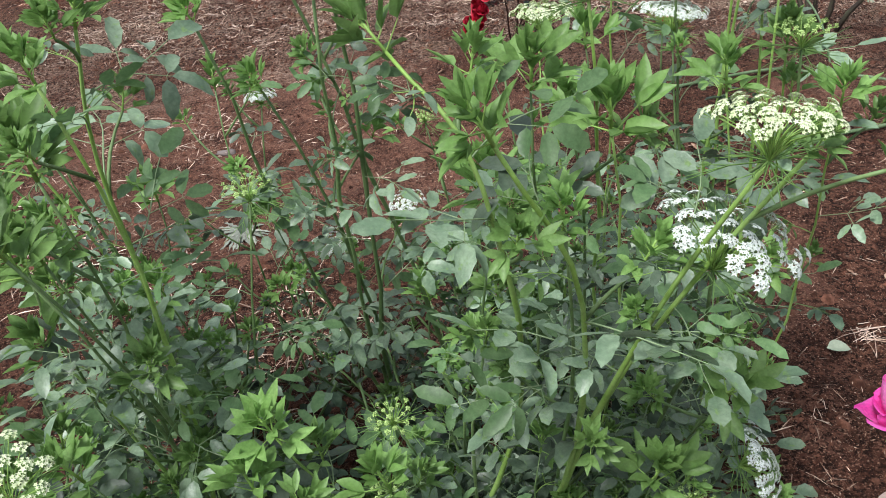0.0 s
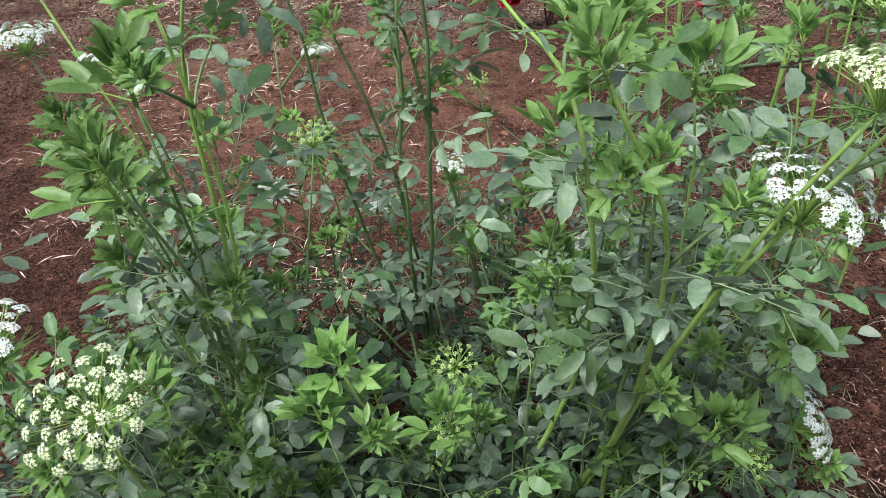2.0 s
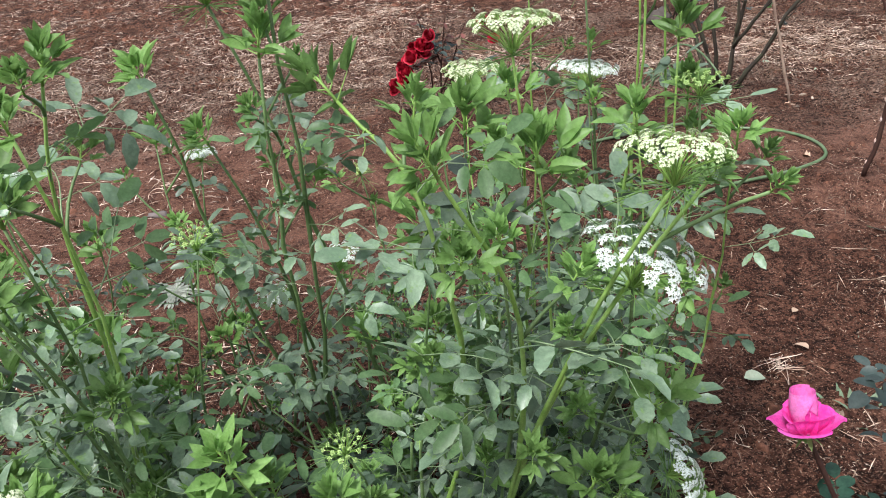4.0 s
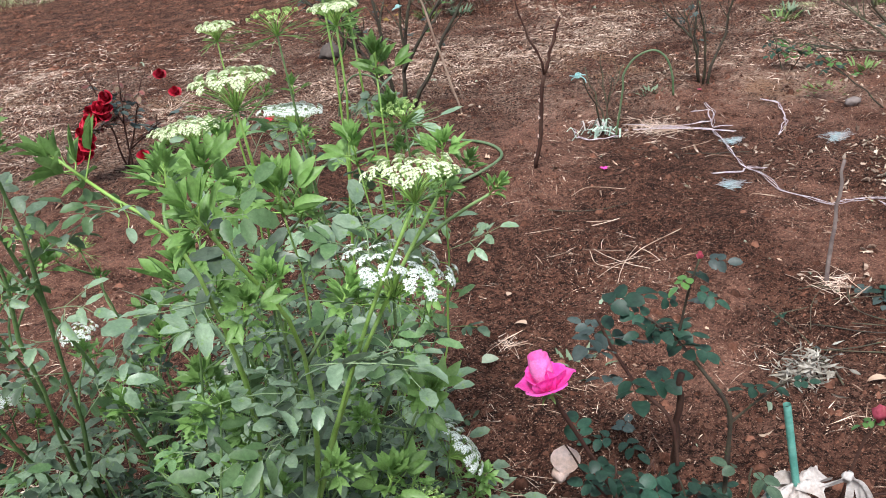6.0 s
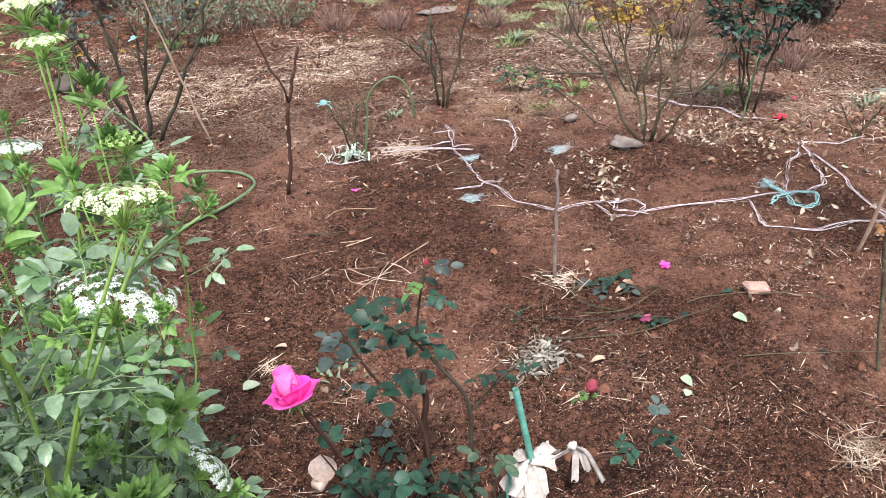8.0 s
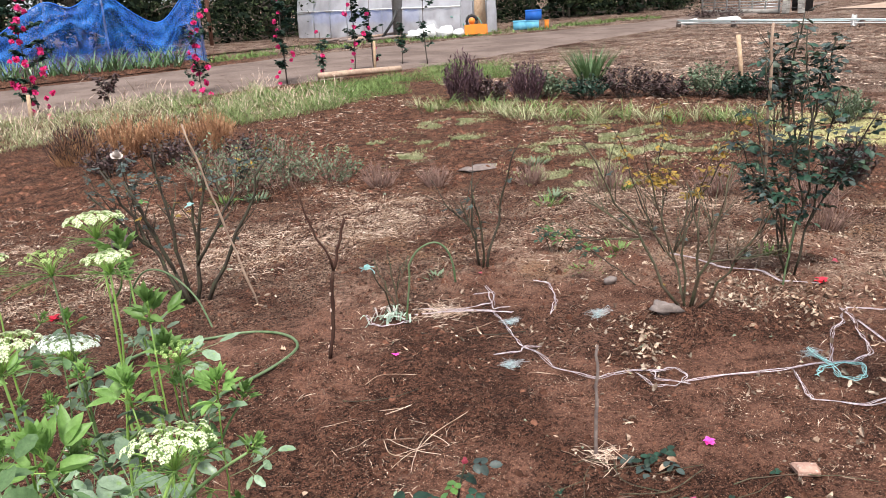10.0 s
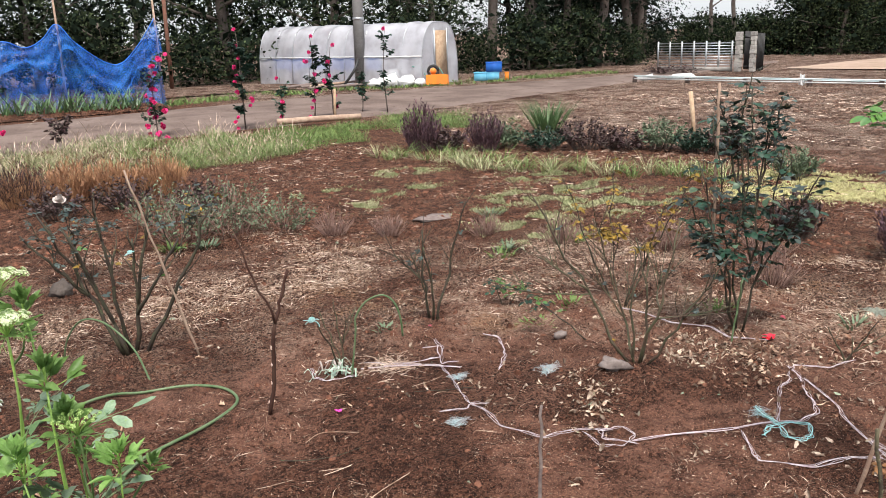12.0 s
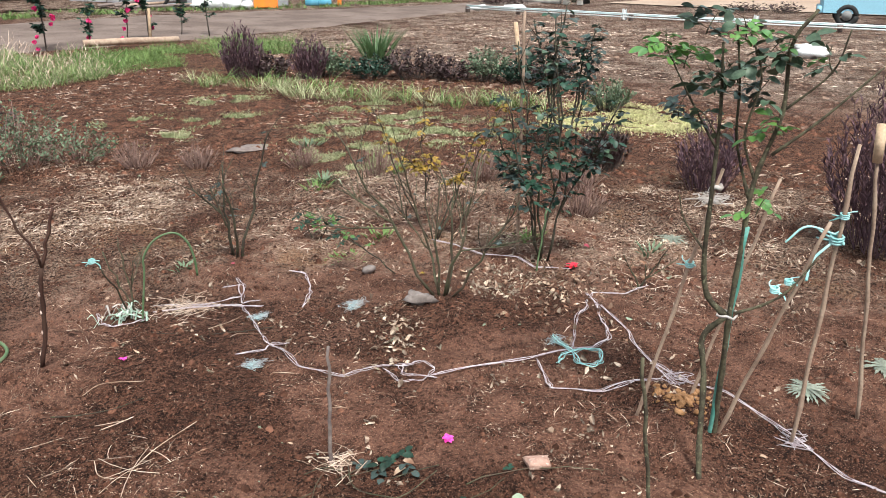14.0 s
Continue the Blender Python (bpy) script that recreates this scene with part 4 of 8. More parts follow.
for _i, (_x, _y, _h) in enumerate(((0.02, 1.22, 0.42), (0.3, 1.22, 0.46), (-0.7, 0.86, 0.46), (-0.46, 0.8, 0.5), (-0.28, 0.84, 0.42), (-0.6, 1.1, 0.55), (-0.12, 0.86, 0.4), (0.2, 0.86, 0.4), (0.1, 1.6, 0.4))):
    umbel_plant((_x, _y), [((_x + 0.05, _y - 0.12, _h + 0.22), 0.05, "tuft", 0.1), ((_x - 0.08, _y + 0.03, _h + 0.12), 0.05, "tuft", 0.08)],
                "leafy green plant without flowers in the bed", 9, 50 + _i, 1.0, _h, 0.27, 0.0045)

# a stem fallen across the bed
_st = thing("fallen_stalk", "thick green plant stalk lying across the bed", "plant stem", (0, 0, 0))
part("stem", Geo().tube(bend((-0.42, 0.9, 0.33), (-0.08, 0.98, 0.36), 0.04, (0, 0, 1)), 0.0085, 0.009, 8, bulge=lambda i: 1.3 if i == 3 else 1), STEM, _st)
part("root_end", Geo().tube(bend((-0.08, 0.98, 0.36), (0.06, 1.05, -0.02), -0.08, (0, 0, 1)), 0.009, 0.011, 8), STEM, _st)

# ---- roses ----
def rose_leaf(seed, size=0.1, lf=0.045, mats=None, count=5):
    r, g = random.Random(seed), Geo()

    def at(s):
        return Vector((0, size * s, -0.25 * size * s * s))
    g.tube([at(i / 5) for i in range(6)], 0.0013, 0.0008, 4, 1, cap=False)
    spots = [(1.0, 0.0)] + [(s, w) for s in (0.72, 0.42)[:(count - 1) // 2] for w in (-1, 1)]
    for s, w in spots:
        az = -w * r.uniform(1.0, 1.3)
        m = Matrix.Translation(at(s)) @ Matrix.Rotation(az, 4, "Z") @ Matrix.Rotation(r.uniform(-0.35, 0.1), 4, "X") @ Matrix.Rotation(r.uniform(-0.25, 0.25), 4, "Y")
        g.leaf(m, lf * (1.1 if w == 0 else 0.9) * r.uniform(0.9, 1.1), lf * r.uniform(0.6, 0.72), r.uniform(0.1, 0.4), r.uniform(0.1, 0.4), 6, 0, 0.035, 0.8, 0.62)
    return g.mesh("leaf", mats)


R_LEAF = [rose_leaf(s, 0.085, 0.045, [ROSE_LEAF, CANE_DARK]) for s in range(5)]
R_LEAF_OLD = [rose_leaf(10 + s, 0.08, 0.042, [ROSE_LEAF_OLD, CANE_DARK]) for s in range(4)]
R_LEAF_BRIGHT = [rose_leaf(20 + s, 0.08, 0.042, [LEAF_BRIGHT, CANE_PALE]) for s in range(4)]
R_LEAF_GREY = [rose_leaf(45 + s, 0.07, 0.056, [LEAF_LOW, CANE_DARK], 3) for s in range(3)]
R_LEAF_YEL = [rose_leaf(30 + s, 0.07, 0.038, [LEAF_YELLOW, CANE]) for s in range(3)]
R_LEAF_RED = [rose_leaf(35 + s, 0.07, 0.038, [LEAF_RED, CANE_DARK]) for s in range(3)]


def cane(plant, a, b, bow=0.05, r0=0.006, r1=0.003, mat=None, twigs=2, rnd=RND, thorns=True, twig_len=0.16):
    """One thorny cane with a few thin twigs; returns its line."""
    pts = bend(a, b, bow, n=8, wob=0.02, rnd=rnd)
    g = Geo().tube(pts, r0, r1, 6, 0, bulge=lambda i: 1.12 if i % 2 else 0.95)
    length = (pts[-1] - pts[0]).length
    if thorns:
        for i in range(int(length / 0.045)):
            p, d = along(pts, rnd.uniform(0.05, 0.97))
            az = rnd.uniform(0, 6.28)
            v = Vector((math.cos(az), math.sin(az), 0.15))
            g.tube([p, p + v * (r0 * 1.1 + 0.005)], 0.0016, 0.0003, 3, 0, cap=False)
    c = part("cane", g, mat or CANE, plant)
    for i in range(twigs):
        p, d = along(pts, rnd.uniform(0.4, 0.95))
        az = rnd.uniform(0, 6.28)
        v = (d * 0.8 + Vector((math.cos(az), math.sin(az), 0.35)) * 0.6).normalized()
        q = p + v * twig_len * rnd.uniform(0.4, 1.1)
        part("twig", Geo().tube(bend(p, q, rnd.uniform(-.1, .1), n=4), r1 * 0.75, r1 * 0.4, 5), mat or CANE, c)
    return pts


def leaves_along(plant, pts, lo, hi, n, meshes, scale=1.0, rnd=RND):
    for i in range(n):
        p, d = along(pts, lo + (hi - lo) * (i + rnd.random()) / n)
        az, el = i * 2.4 + rnd.uniform(-0.6, 0.6), rnd.uniform(-0.3, 0.6)
        v = Vector((math.cos(az) * math.cos(el), math.sin(az) * math.cos(el), math.sin(el)))
        part("leaf", rnd.choice(meshes), None, plant, "", aim(p, v, rnd.uniform(-0.5, 0.5), scale * rnd.uniform(0.7, 1.2)))


def bloom(plant, p, d, size, outer, inner, seed, open_=1.0, name="bloom", label=""):
    """A rose: outer petals that spread and curl, a cup of broad petals and a rolled heart standing out of it."""
    r, g = random.Random(seed), Geo()
    for ring, (n, tilt, ln, wd) in enumerate(((3, 0.98 * open_, 0.58, 0.84), (3, 0.6 * open_, 0.56, 0.8), (3, 0.2 * open_, 0.7, 0.62))):
        for k in range(n):
            az = 2 * math.pi * (k + 0.37 * ring) / n + r.uniform(-0.2, 0.2)
            t, L, Wd = tilt + r.uniform(-0.12, 0.12), size * ln * r.uniform(0.92, 1.08), size * wd
            wave = r.uniform(0, 6)

            def fn(u, v, L=L, Wd=Wd, t=t, az=az, wave=wave):
                x = (v - 0.5) * Wd * (0.25 + 0.75 * math.sin(math.pi * min(0.62, 0.08 + 0.6 * u)) ** 0.8)
                q = abs(2 * v - 1)
                y = L * u * (1 - 0.18 * q ** 3 * u)
                curl = max(0.0, u - 0.72)
                out = math.sin(t) * y + 0.45 * L * curl + size * 0.09 * math.sin(math.pi * min(1, u)) - 0.5 * x * x / size * math.cos(t)
                up = math.cos(t) * y - 1.5 * L * curl * curl + 0.7 * x * x / size * math.sin(t) + 0.012 * size * math.sin(v * 9 + wave) * u
                return (out * math.cos(az) - x * math.sin(az), out * math.sin(az) + x * math.cos(az), up)
            g.sheet(fn, 7, 7, 0)

    def heart(u, v):
        a = v * 2 * math.pi * 1.75 + seed
        rad = size * (0.08 + 0.2 * math.sin(math.pi * (0.06 + 0.68 * u))) * (1 - 0.6 * v) + 0.02 * size * max(0, u - 0.85) * 6
        return (rad * math.cos(a), rad * math.sin(a), size * (0.06 + 0.74 * u * (1 - 0.06 * v)) + 0.02 * size * math.sin(a * 1.3) * u)
    g.sheet(heart, 7, 36, 1)
    b = part(name, g, [outer, inner], plant, label, aim_z(p, d, seed))
    cal = Geo()
    cal.lump(Matrix.Translation((0, 0, -size * 0.04)), size * 0.09, size * 0.09, size * 0.1, 0.05, 1, 5, 8)
    for k in range(5):
        cal.leaf(aim((0, 0, 0), (math.cos(k * 1.257), math.sin(k * 1.257), -0.4)), size * 0.28, size * 0.08, 0.2, 0.3, 4)
    part("calyx", cal, SHOOT, b)
    return b


def cane_line(plant, pts, r0, r1, mat, rnd=RND, thorns=True):
    """A cane along a given line, knobbly at its nodes; returns its line."""
    line = smooth_line(pts, 5)
    g = Geo().tube(line, r0, r1, 7, 0, bulge=lambda i: 1.18 if i % 4 == 1 else 0.96)
    if thorns:
        for i in range(2 * len(line)):
            p, d = along(line, rnd.uniform(0.03, 0.97))
            az = rnd.uniform(0, 6.28)
            g.tube([p, p + Vector((math.cos(az), math.sin(az), 0.2)) * (r0 + 0.005)], 0.0016, 0.0003, 3, 0, cap=False)
    part("cane", g, mat, plant)
    return line


def build_pink_rose():
    r = random.Random(91)
    bx, by = 0.86, 0.88
    o = Vector((bx, by, gz(bx, by) - 0.01))
    p = thing("rose_bush", "low rose bush with a pink bloom and dark leaves", "rose bush", o)

    def L(x, y, z):
        return Vector((x, y, z)) - o
    c = cane_line(p, [L(0.80, 0.86, 0), L(0.765, 0.865, 0.17), L(0.69, 0.88, 0.36), L(0.618, 0.895, 0.525)], 0.0055, 0.004, CANE_DARK, r)
    leaves_along(p, c, 0.35, 0.8, 4, R_LEAF, 0.8, r)
    bloom(p, L(0.616, 0.895, 0.528), (-0.06, 0.3, 0.92), 0.092, PINK, PINK_PALE, 5, 1.0, "bloom", "bright pink open rose bloom")
    # the long cane that bends towards the bloom
    c = cane_line(p, [L(1.026, 0.861, 0), L(1.026, 0.861, 0.2), L(1.022, 0.864, 0.326), L(0.983, 0.897, 0.413), L(0.94, 0.934, 0.49), L(0.897, 0.971, 0.54)], 0.0058, 0.003, CANE, r)
    leaves_along(p, c, 0.74, 1.0, 8, R_LEAF, 0.72, r)
    c = cane_line(p, [L(0.94, 0.934, 0.49), L(0.952, 0.924, 0.6), L(0.965, 0.912, 0.68)], 0.003, 0.0018, CANE, r, False)
    leaves_along(p, c, 0.25, 1.0, 6, R_LEAF_OLD + R_LEAF[:2] + R_LEAF_BRIGHT[:1], 0.6, r)
    bloom(p, c[-1], (0, 0, 1), 0.017, FADED_RED, FADED_RED, 4, 0.2, "bud")
    c = cane_line(p, [L(1.023, 0.864, 0.286), L(1.071, 0.823, 0.369), L(1.108, 0.791, 0.419)], 0.003, 0.002, CANE, r)
    leaves_along(p, c, 0.5, 1.0, 3, R_LEAF, 0.62, r)
    # the leafy shoot behind the stub
    c = cane_line(p, [L(0.955, 0.92, 0), L(0.942, 0.936, 0.265), L(0.886, 0.978, 0.361), L(0.844, 1.01, 0.457), L(0.813, 1.033, 0.547)], 0.005, 0.0025, CANE_DARK, r)
    leaves_along(p, c, 0.5, 1.0, 9, R_LEAF_OLD * 2 + R_LEAF, 0.95, r)
    for k in range(6):
        az = k * 2.4 + 0.7
        q = L(0.80 + 0.1 * math.cos(az), 0.87 + 0.07 * math.sin(az), r.uniform(0.1, 0.25))
        c = cane(p, L(0.81, 0.87, 0), q, 0.08, 0.004, 0.0022, CANE_DARK, 0, r)
        leaves_along(p, c, 0.5, 1.0, 3, R_LEAF, 1.0, r)
    for x, y, z in ((0.93, 0.90, 0.16), (0.99, 0.86, 0.14)):
        c = cane(p, L(0.97, 0.88, 0.0), L(x, y, z), 0.1, 0.0035, 0.002, CANE, 0, r)
        leaves_along(p, c, 0.6, 1.0, 3, R_LEAF + R_LEAF_GREY, 0.7, r)
    c = cane(p, L(1.05, 0.8, 0.0), L(1.045, 0.81, 0.2), 0.05, 0.003, 0.002, CANE, 0, r)
    leaves_along(p, c, 0.75, 1.0, 3, R_LEAF_GREY, 0.7, r)
    for k, (x, y, z) in enumerate(((0.97, 0.76, 0.13), (1.03, 0.7, 0.11), (1.1, 0.66, 0.08), (0.9, 0.72, 0.1), (1.0, 0.68, 0.06))):
        c = cane(p, L(1.0, 0.8, 0.0), L(x, y, z), 0.1, 0.0035, 0.002, CANE_DARK, 0, r)
        leaves_along(p, c, 0.6, 1.0, 2, R_LEAF_GREY if k % 2 == 0 else R_LEAF_RED, 1.15 if k % 2 == 0 else 0.9, r)
    part("withered_leaf", Geo().leaf(aim(L(0.945, 0.735, 0.13), (0.05, -0.1, -1)), 0.05, 0.025, 0.5, 0.2, 6, point=0.8), LEAF_ORANGE, p, "withered orange leaf")
    c = cane(p, L(0.79, 0.9, 0.14), L(0.70, 0.98, 0.30), 0.1, 0.003, 0.002, CANE_DARK, 0, r)
    part("wilted_petal", Geo().leaf(aim(c[-1], (-0.2, -0.3, -0.75)), 0.07, 0.06, 0.2, 0.3, 6, 0, 0.0, 0.8), WILTED, p, "wilted pale petal")
    part("spent_bloom", Geo().lump(Matrix.Translation(L(0.69, 0.985, 0.22)), 0.018, 0.018, 0.02, 0.4, 3), WILTED, p, "small dried bloom")
    q = thing("rose_seedling", "thin rose cane with one red bud beside the stake", "rose bush", (1.236, 0.745, gz(1.236, 0.745)))
    c = cane_line(q, [(0, 0, 0), (0.015, -0.02, 0.2), (0.031, -0.04, 0.303)], 0.0035, 0.002, CANE_DARK, r)
    leaves_along(q, c, 0.8, 1.0, 2, R_LEAF_BRIGHT, 0.5, r)
    part("bud", Geo().lump(Matrix.Translation(c[-1] + Vector((0, 0, 0.008))), 0.014, 0.013, 0.016, 0.5, 4, 7, 10), FADED_RED, q, "small faded red bud")
    c = cane_line(q, [(0.005, 0, 0), (0.039, -0.05, 0.092), (0.1, -0.13, 0.14), (0.127, -0.16, 0.221), (0.16, -0.2, 0.193)], 0.003, 0.0018, CANE_DARK, r)
    leaves_along(q, c, 0.35, 1.0, 5, R_LEAF_OLD[:2] + R_LEAF, 0.7, r)


build_pink_rose()


def rose_bush(at, tips, label, r0=0.007, twigs=3, seed=1, mat=None, leaf=(), bow=0.06, spread=0.05, name="rose_bush", group="rose bushes in the bed", twig_len=0.16, lo=0.45):
    """A pruned rose: canes from one root to the tips given in metres from it. leaf: (count, meshes, scale)."""
    r = random.Random(seed)
    x, y = at
    p = thing(name, label, "rose bush", (x, y, gz(x, y) - 0.01), group)
    main, stems = (len(tips) + 1) // 2, []
    for k, (dx, dy, dz) in enumerate(sorted(tips, key=lambda q: -q[2])):
        tip = Vector((dx, dy, dz))
        if k < main:
            a, thick = Vector((dx, dy, 0)) * spread + Vector((r.uniform(-.025, .025), r.uniform(-.025, .025), 0)), 1.0
        else:  # a side branch out of the nearest stem
            host = min(stems, key=lambda q: (q[-1].xy - tip.xy).length)
            a, thick = along(host, r.uniform(0.22, 0.5))[0], 0.72
        c = cane(p, a, tip, r.uniform(-bow, bow), thick * r0 * r.uniform(0.85, 1.1), r0 * 0.42, mat, twigs, r, True, twig_len)
        stems.append(c)
        if leaf:
            leaves_along(p, c, lo, 1.0, leaf[0], leaf[1], leaf[2], r)
    return p


rose_bush((1.62, 4.03), [(-0.42, 0.22, 0.7), (-0.09, 0.05, 0.87), (-0.2, 0.1, 0.62), (0.42, -0.23, 0.78), (0.05, -0.03, 0.64), (-0.34, 0.17, 0.8), (0.15, -0.06, 0.84), (-0.24, 0.14, 0.72), (0.26, -0.13, 0.62), (-0.02, 0.02, 0.6)],
          "bare pruned rose bush with dark upright canes", 0.0125, 4, 61, CANE, (3, R_LEAF_OLD + R_LEAF_YEL[:1] + R_LEAF_BRIGHT[:1], 0.55), bow=0.1, spread=0.1, twig_len=0.17)
rose_bush((3.06, 3.24), [(0.17, -0.14, 0.70), (-0.15, 0.13, 0.40), (-0.09, 0.05, 0.42), (0.0, 0.05, 0.52), (-0.12, -0.1, 0.48)],
          "small bare rose bush with thin dark canes", 0.009, 4, 62, CANE, (2, R_LEAF_OLD, 0.55), bow=0.1, twig_len=0.2)
rose_bush((2.31, 3.03), [(-0.21, -0.05, 0.37), (-0.1, 0.06, 0.34), (-0.04, 0.02, 0.40), (0.06, -0.03, 0.34), (0.04, 0.04, 0.26), (-0.02, -0.05, 0.3)],
          "small pruned rose with twine heaped at its foot", 0.0055, 2, 63, CANE_PALE, twig_len=0.1)
rose_bush((3.28, 1.96), [(-0.34, 0.44, 0.36), (-0.32, 0.41, 0.85), (-0.3, 0.36, 0.54), (-0.13, 0.18, 0.72), (0.21, -0.34, 0.57), (0.09, -0.15, 0.73), (0.15, -0.24, 0.28), (-0.01, 0.02, 0.58), (0.06, -0.09, 0.47), (-0.08, 0.2, 0.42), (0.1, 0.1, 0.6)],
          "wide bare rose bush with pale green canes on a soil mound", 0.007, 7, 64, CANE_PALE, (1, R_LEAF_OLD, 0.5), bow=0.11, spread=0.06, twig_len=0.26)
rose_bush((4.06, 2.63), [(-0.05, 0.08, 0.46), (0.16, -0.2, 0.68), (0.0, 0.02, 0.54), (-0.1, 0.12, 0.5), (0.08, -0.1, 0.4), (-0.2, 0.3, 0.8), (0.3, -0.3, 0.85), (0.1, 0.15, 0.9)],
          "rose bush with yellowing leaves behind the mound", 0.005, 4, 65, CANE, (13, R_LEAF_YEL, 0.72), lo=0.55)
rose_bush((4.12, 1.9), [(-0.15, 0.27, 0.76), (0.01, -0.03, 1.12), (0.18, -0.31, 0.9), (0.00, 0.00, 1.33), (-0.09, 0.16, 1.2), (-0.16, 0.19, 0.95), (0.11, -0.14, 1.02), (0.16, -0.22, 0.66), (-0.20, 0.14, 0.58), (0.04, 0.04, 0.82)],
          "tall leafy rose with dark foliage tied to stakes", 0.0075, 4, 66, CANE, (18, R_LEAF_OLD + R_LEAF_GREY + R_LEAF, 0.95), twig_len=0.2, lo=0.3, bow=0.1)
rose_bush((6.75, 3.25), [(-0.15, 0.28, 1.12), (0.0, 0.05, 1.25), (0.1, -0.1, 0.95), (-0.05, 0.2, 0.9), (0.12, -0.2, 1.1)],
          "tall leafy rose beside the yellow grass", 0.012, 3, 67, CANE, (22, R_LEAF + R_LEAF_OLD * 2, 1.4), twig_len=0.28)
rose_bush((4.14, 1.31), [(-0.08, 0.08, 0.2), (0.06, -0.1, 0.24), (0.02, 0.0, 0.14), (0.1, -0.14, 0.18)], "young pruned rose beside the twine", 0.0055, 1, 68, CANE_PALE, twig_len=0.08)
rose_bush((3.48, 2.42), [(-0.2, 0.25, 0.24), (-0.25, 0.3, 0.32)], "short rose shoot with fresh leaves", 0.004, 1, 69, CANE, (4, R_LEAF + R_LEAF_BRIGHT, 0.7))

rose_bush((3.58, 3.14), [(-0.05, 0.06, 0.2), (0.09, -0.07, 0.17), (0.0, -0.02, 0.14)], "leafy young rose shoot on the open soil", 0.004, 1, 71, CANE, (6, R_LEAF + R_LEAF_BRIGHT, 0.7), twig_len=0.08)

_w = rose_bush((1.86, 5.62), [(-0.08, -0.1, 0.64), (0.12, 0.1, 0.5), (-0.25, 0.15, 0.55), (0.3, -0.05, 0.45), (0.05, 0.2, 0.6)], "leafy rose bush with one white bloom behind the bare rose", 0.006, 3, 72, CANE, (9, R_LEAF_OLD * 3 + R_LEAF_YEL[:1], 0.9), twig_len=0.16)
bloom(_w, (-0.08, -0.1, 0.65), (-0.1, -0.5, 0.8), 0.07, CLOTH, CLOTH, 150, 1.0, "bloom", "white rose bloom")
rose_bush((2.7, 5.85), [(-0.15, 0.1, 0.5), (0.2, 0.1, 0.55), (0.05, -0.15, 0.42), (0.3, -0.1, 0.5)], "dull green leafy rose among the herbs", 0.006, 3, 73, CANE, (9, R_LEAF_OLD + R_LEAF_YEL[:1], 0.9), twig_len=0.16)
# the red rose behind the flower bed
_r = rose_bush((0.12, 4.15), [(0.0, 0.0, 0.40), (-0.12, -0.05, 0.26), (0.2, 0.05, 0.44), (-0.05, 0.1, 0.5), (0.25, -0.05, 0.25), (0.1, 0.0, 0.52)],
               "rose bush with a cluster of dark red blooms", 0.006, 1, 70, CANE_DARK, (9, R_LEAF_OLD + R_LEAF_RED, 0.9))
for _k in range(17):
    _s = _k / 16
    bloom(_r, Vector((-0.18 + 0.17 * _s + RND.uniform(-.03, .03), -0.1 + RND.uniform(-.04, .04), 0.16 + 0.25 * _s + RND.uniform(-.02, .02))),
          (RND.uniform(-.5, .5), -0.7, 0.7), RND.uniform(0.06, 0.085), RED, RED, 100 + _k, 0.75, "bloom", "dark red bloom")
for _x, _z in ((0.28, 0.46), (0.33, 0.36), (0.1, 0.08)):
    bloom(_r, (_x, -0.05, _z), (0, -0.6, 0.8), 0.06, RED, RED, 140, 0.9, "bloom", "dark red bloom")

# the young tree-like rose with canes and ties, beside the path's end
_f = thing("standard_rose", "mossy forked rose tied to a teal pole and bamboo canes", "rose bush", (2.80, 0.50, gz(2.8, 0.5) - 0.02), "rose bushes in the bed")
_fo = Vector((2.80, 0.50, gz(2.8, 0.5) - 0.02))


def _F(x, y, z):
    return Vector((x, y, z)) - _fo


_fr = random.Random(77)
for _line, _r0, _r1 in (
        (((2.62, 0.42, -0.02), (2.70, 0.465, 0.09), (2.79, 0.51, 0.31), (2.822, 0.54, 0.43), (2.846, 0.482, 0.513)), 0.0105, 0.0115),
        (((2.846, 0.482, 0.513), (2.827, 0.544, 0.575), (2.82, 0.567, 0.695), (2.819, 0.57, 0.937), (2.818, 0.574, 1.164), (2.813, 0.59, 1.37)), 0.0125, 0.0045),
        (((2.95, 0.5, -0.02), (2.88, 0.48, 0.3), (2.848, 0.473, 0.515), (2.85, 0.466, 0.748), (2.853, 0.457, 0.967), (2.867, 0.409, 1.177), (2.867, 0.411, 1.37), (2.883, 0.358, 1.47)), 0.0115, 0.006),
        (((2.853, 0.458, 0.527), (2.875, 0.382, 0.57), (2.895, 0.319, 0.629), (2.935, 0.255, 0.745)), 0.006, 0.003),
        (((2.864, 0.422, 1.049), (2.926, 0.318, 1.155), (3.017, 0.19, 1.312)), 0.006, 0.003),
        (((2.85, 0.462, 0.9), (2.87, 0.53, 1.073), (2.876, 0.546, 1.244), (2.87, 0.575, 1.424)), 0.006, 0.0035),
        (((2.853, 0.457, 0.967), (2.84, 0.5, 1.1), (2.846, 0.476, 1.271), (2.834, 0.519, 1.397)), 0.005, 0.003),
        (((2.819, 0.57, 1.05), (2.79, 0.66, 1.2), (2.772, 0.735, 1.33)), 0.0045, 0.0025),
        (((2.82, 0.567, 0.72), (2.80, 0.64, 0.82), (2.79, 0.66, 0.9)), 0.004, 0.002),
        (((2.867, 0.41, 1.18), (2.9, 0.3, 1.3), (2.91, 0.27, 1.42)), 0.004, 0.0025)):
    cane_line(_f, [_F(*q) for q in _line], _r0 * 0.9, _r1 * 0.85, CANE_MOSS, _fr)
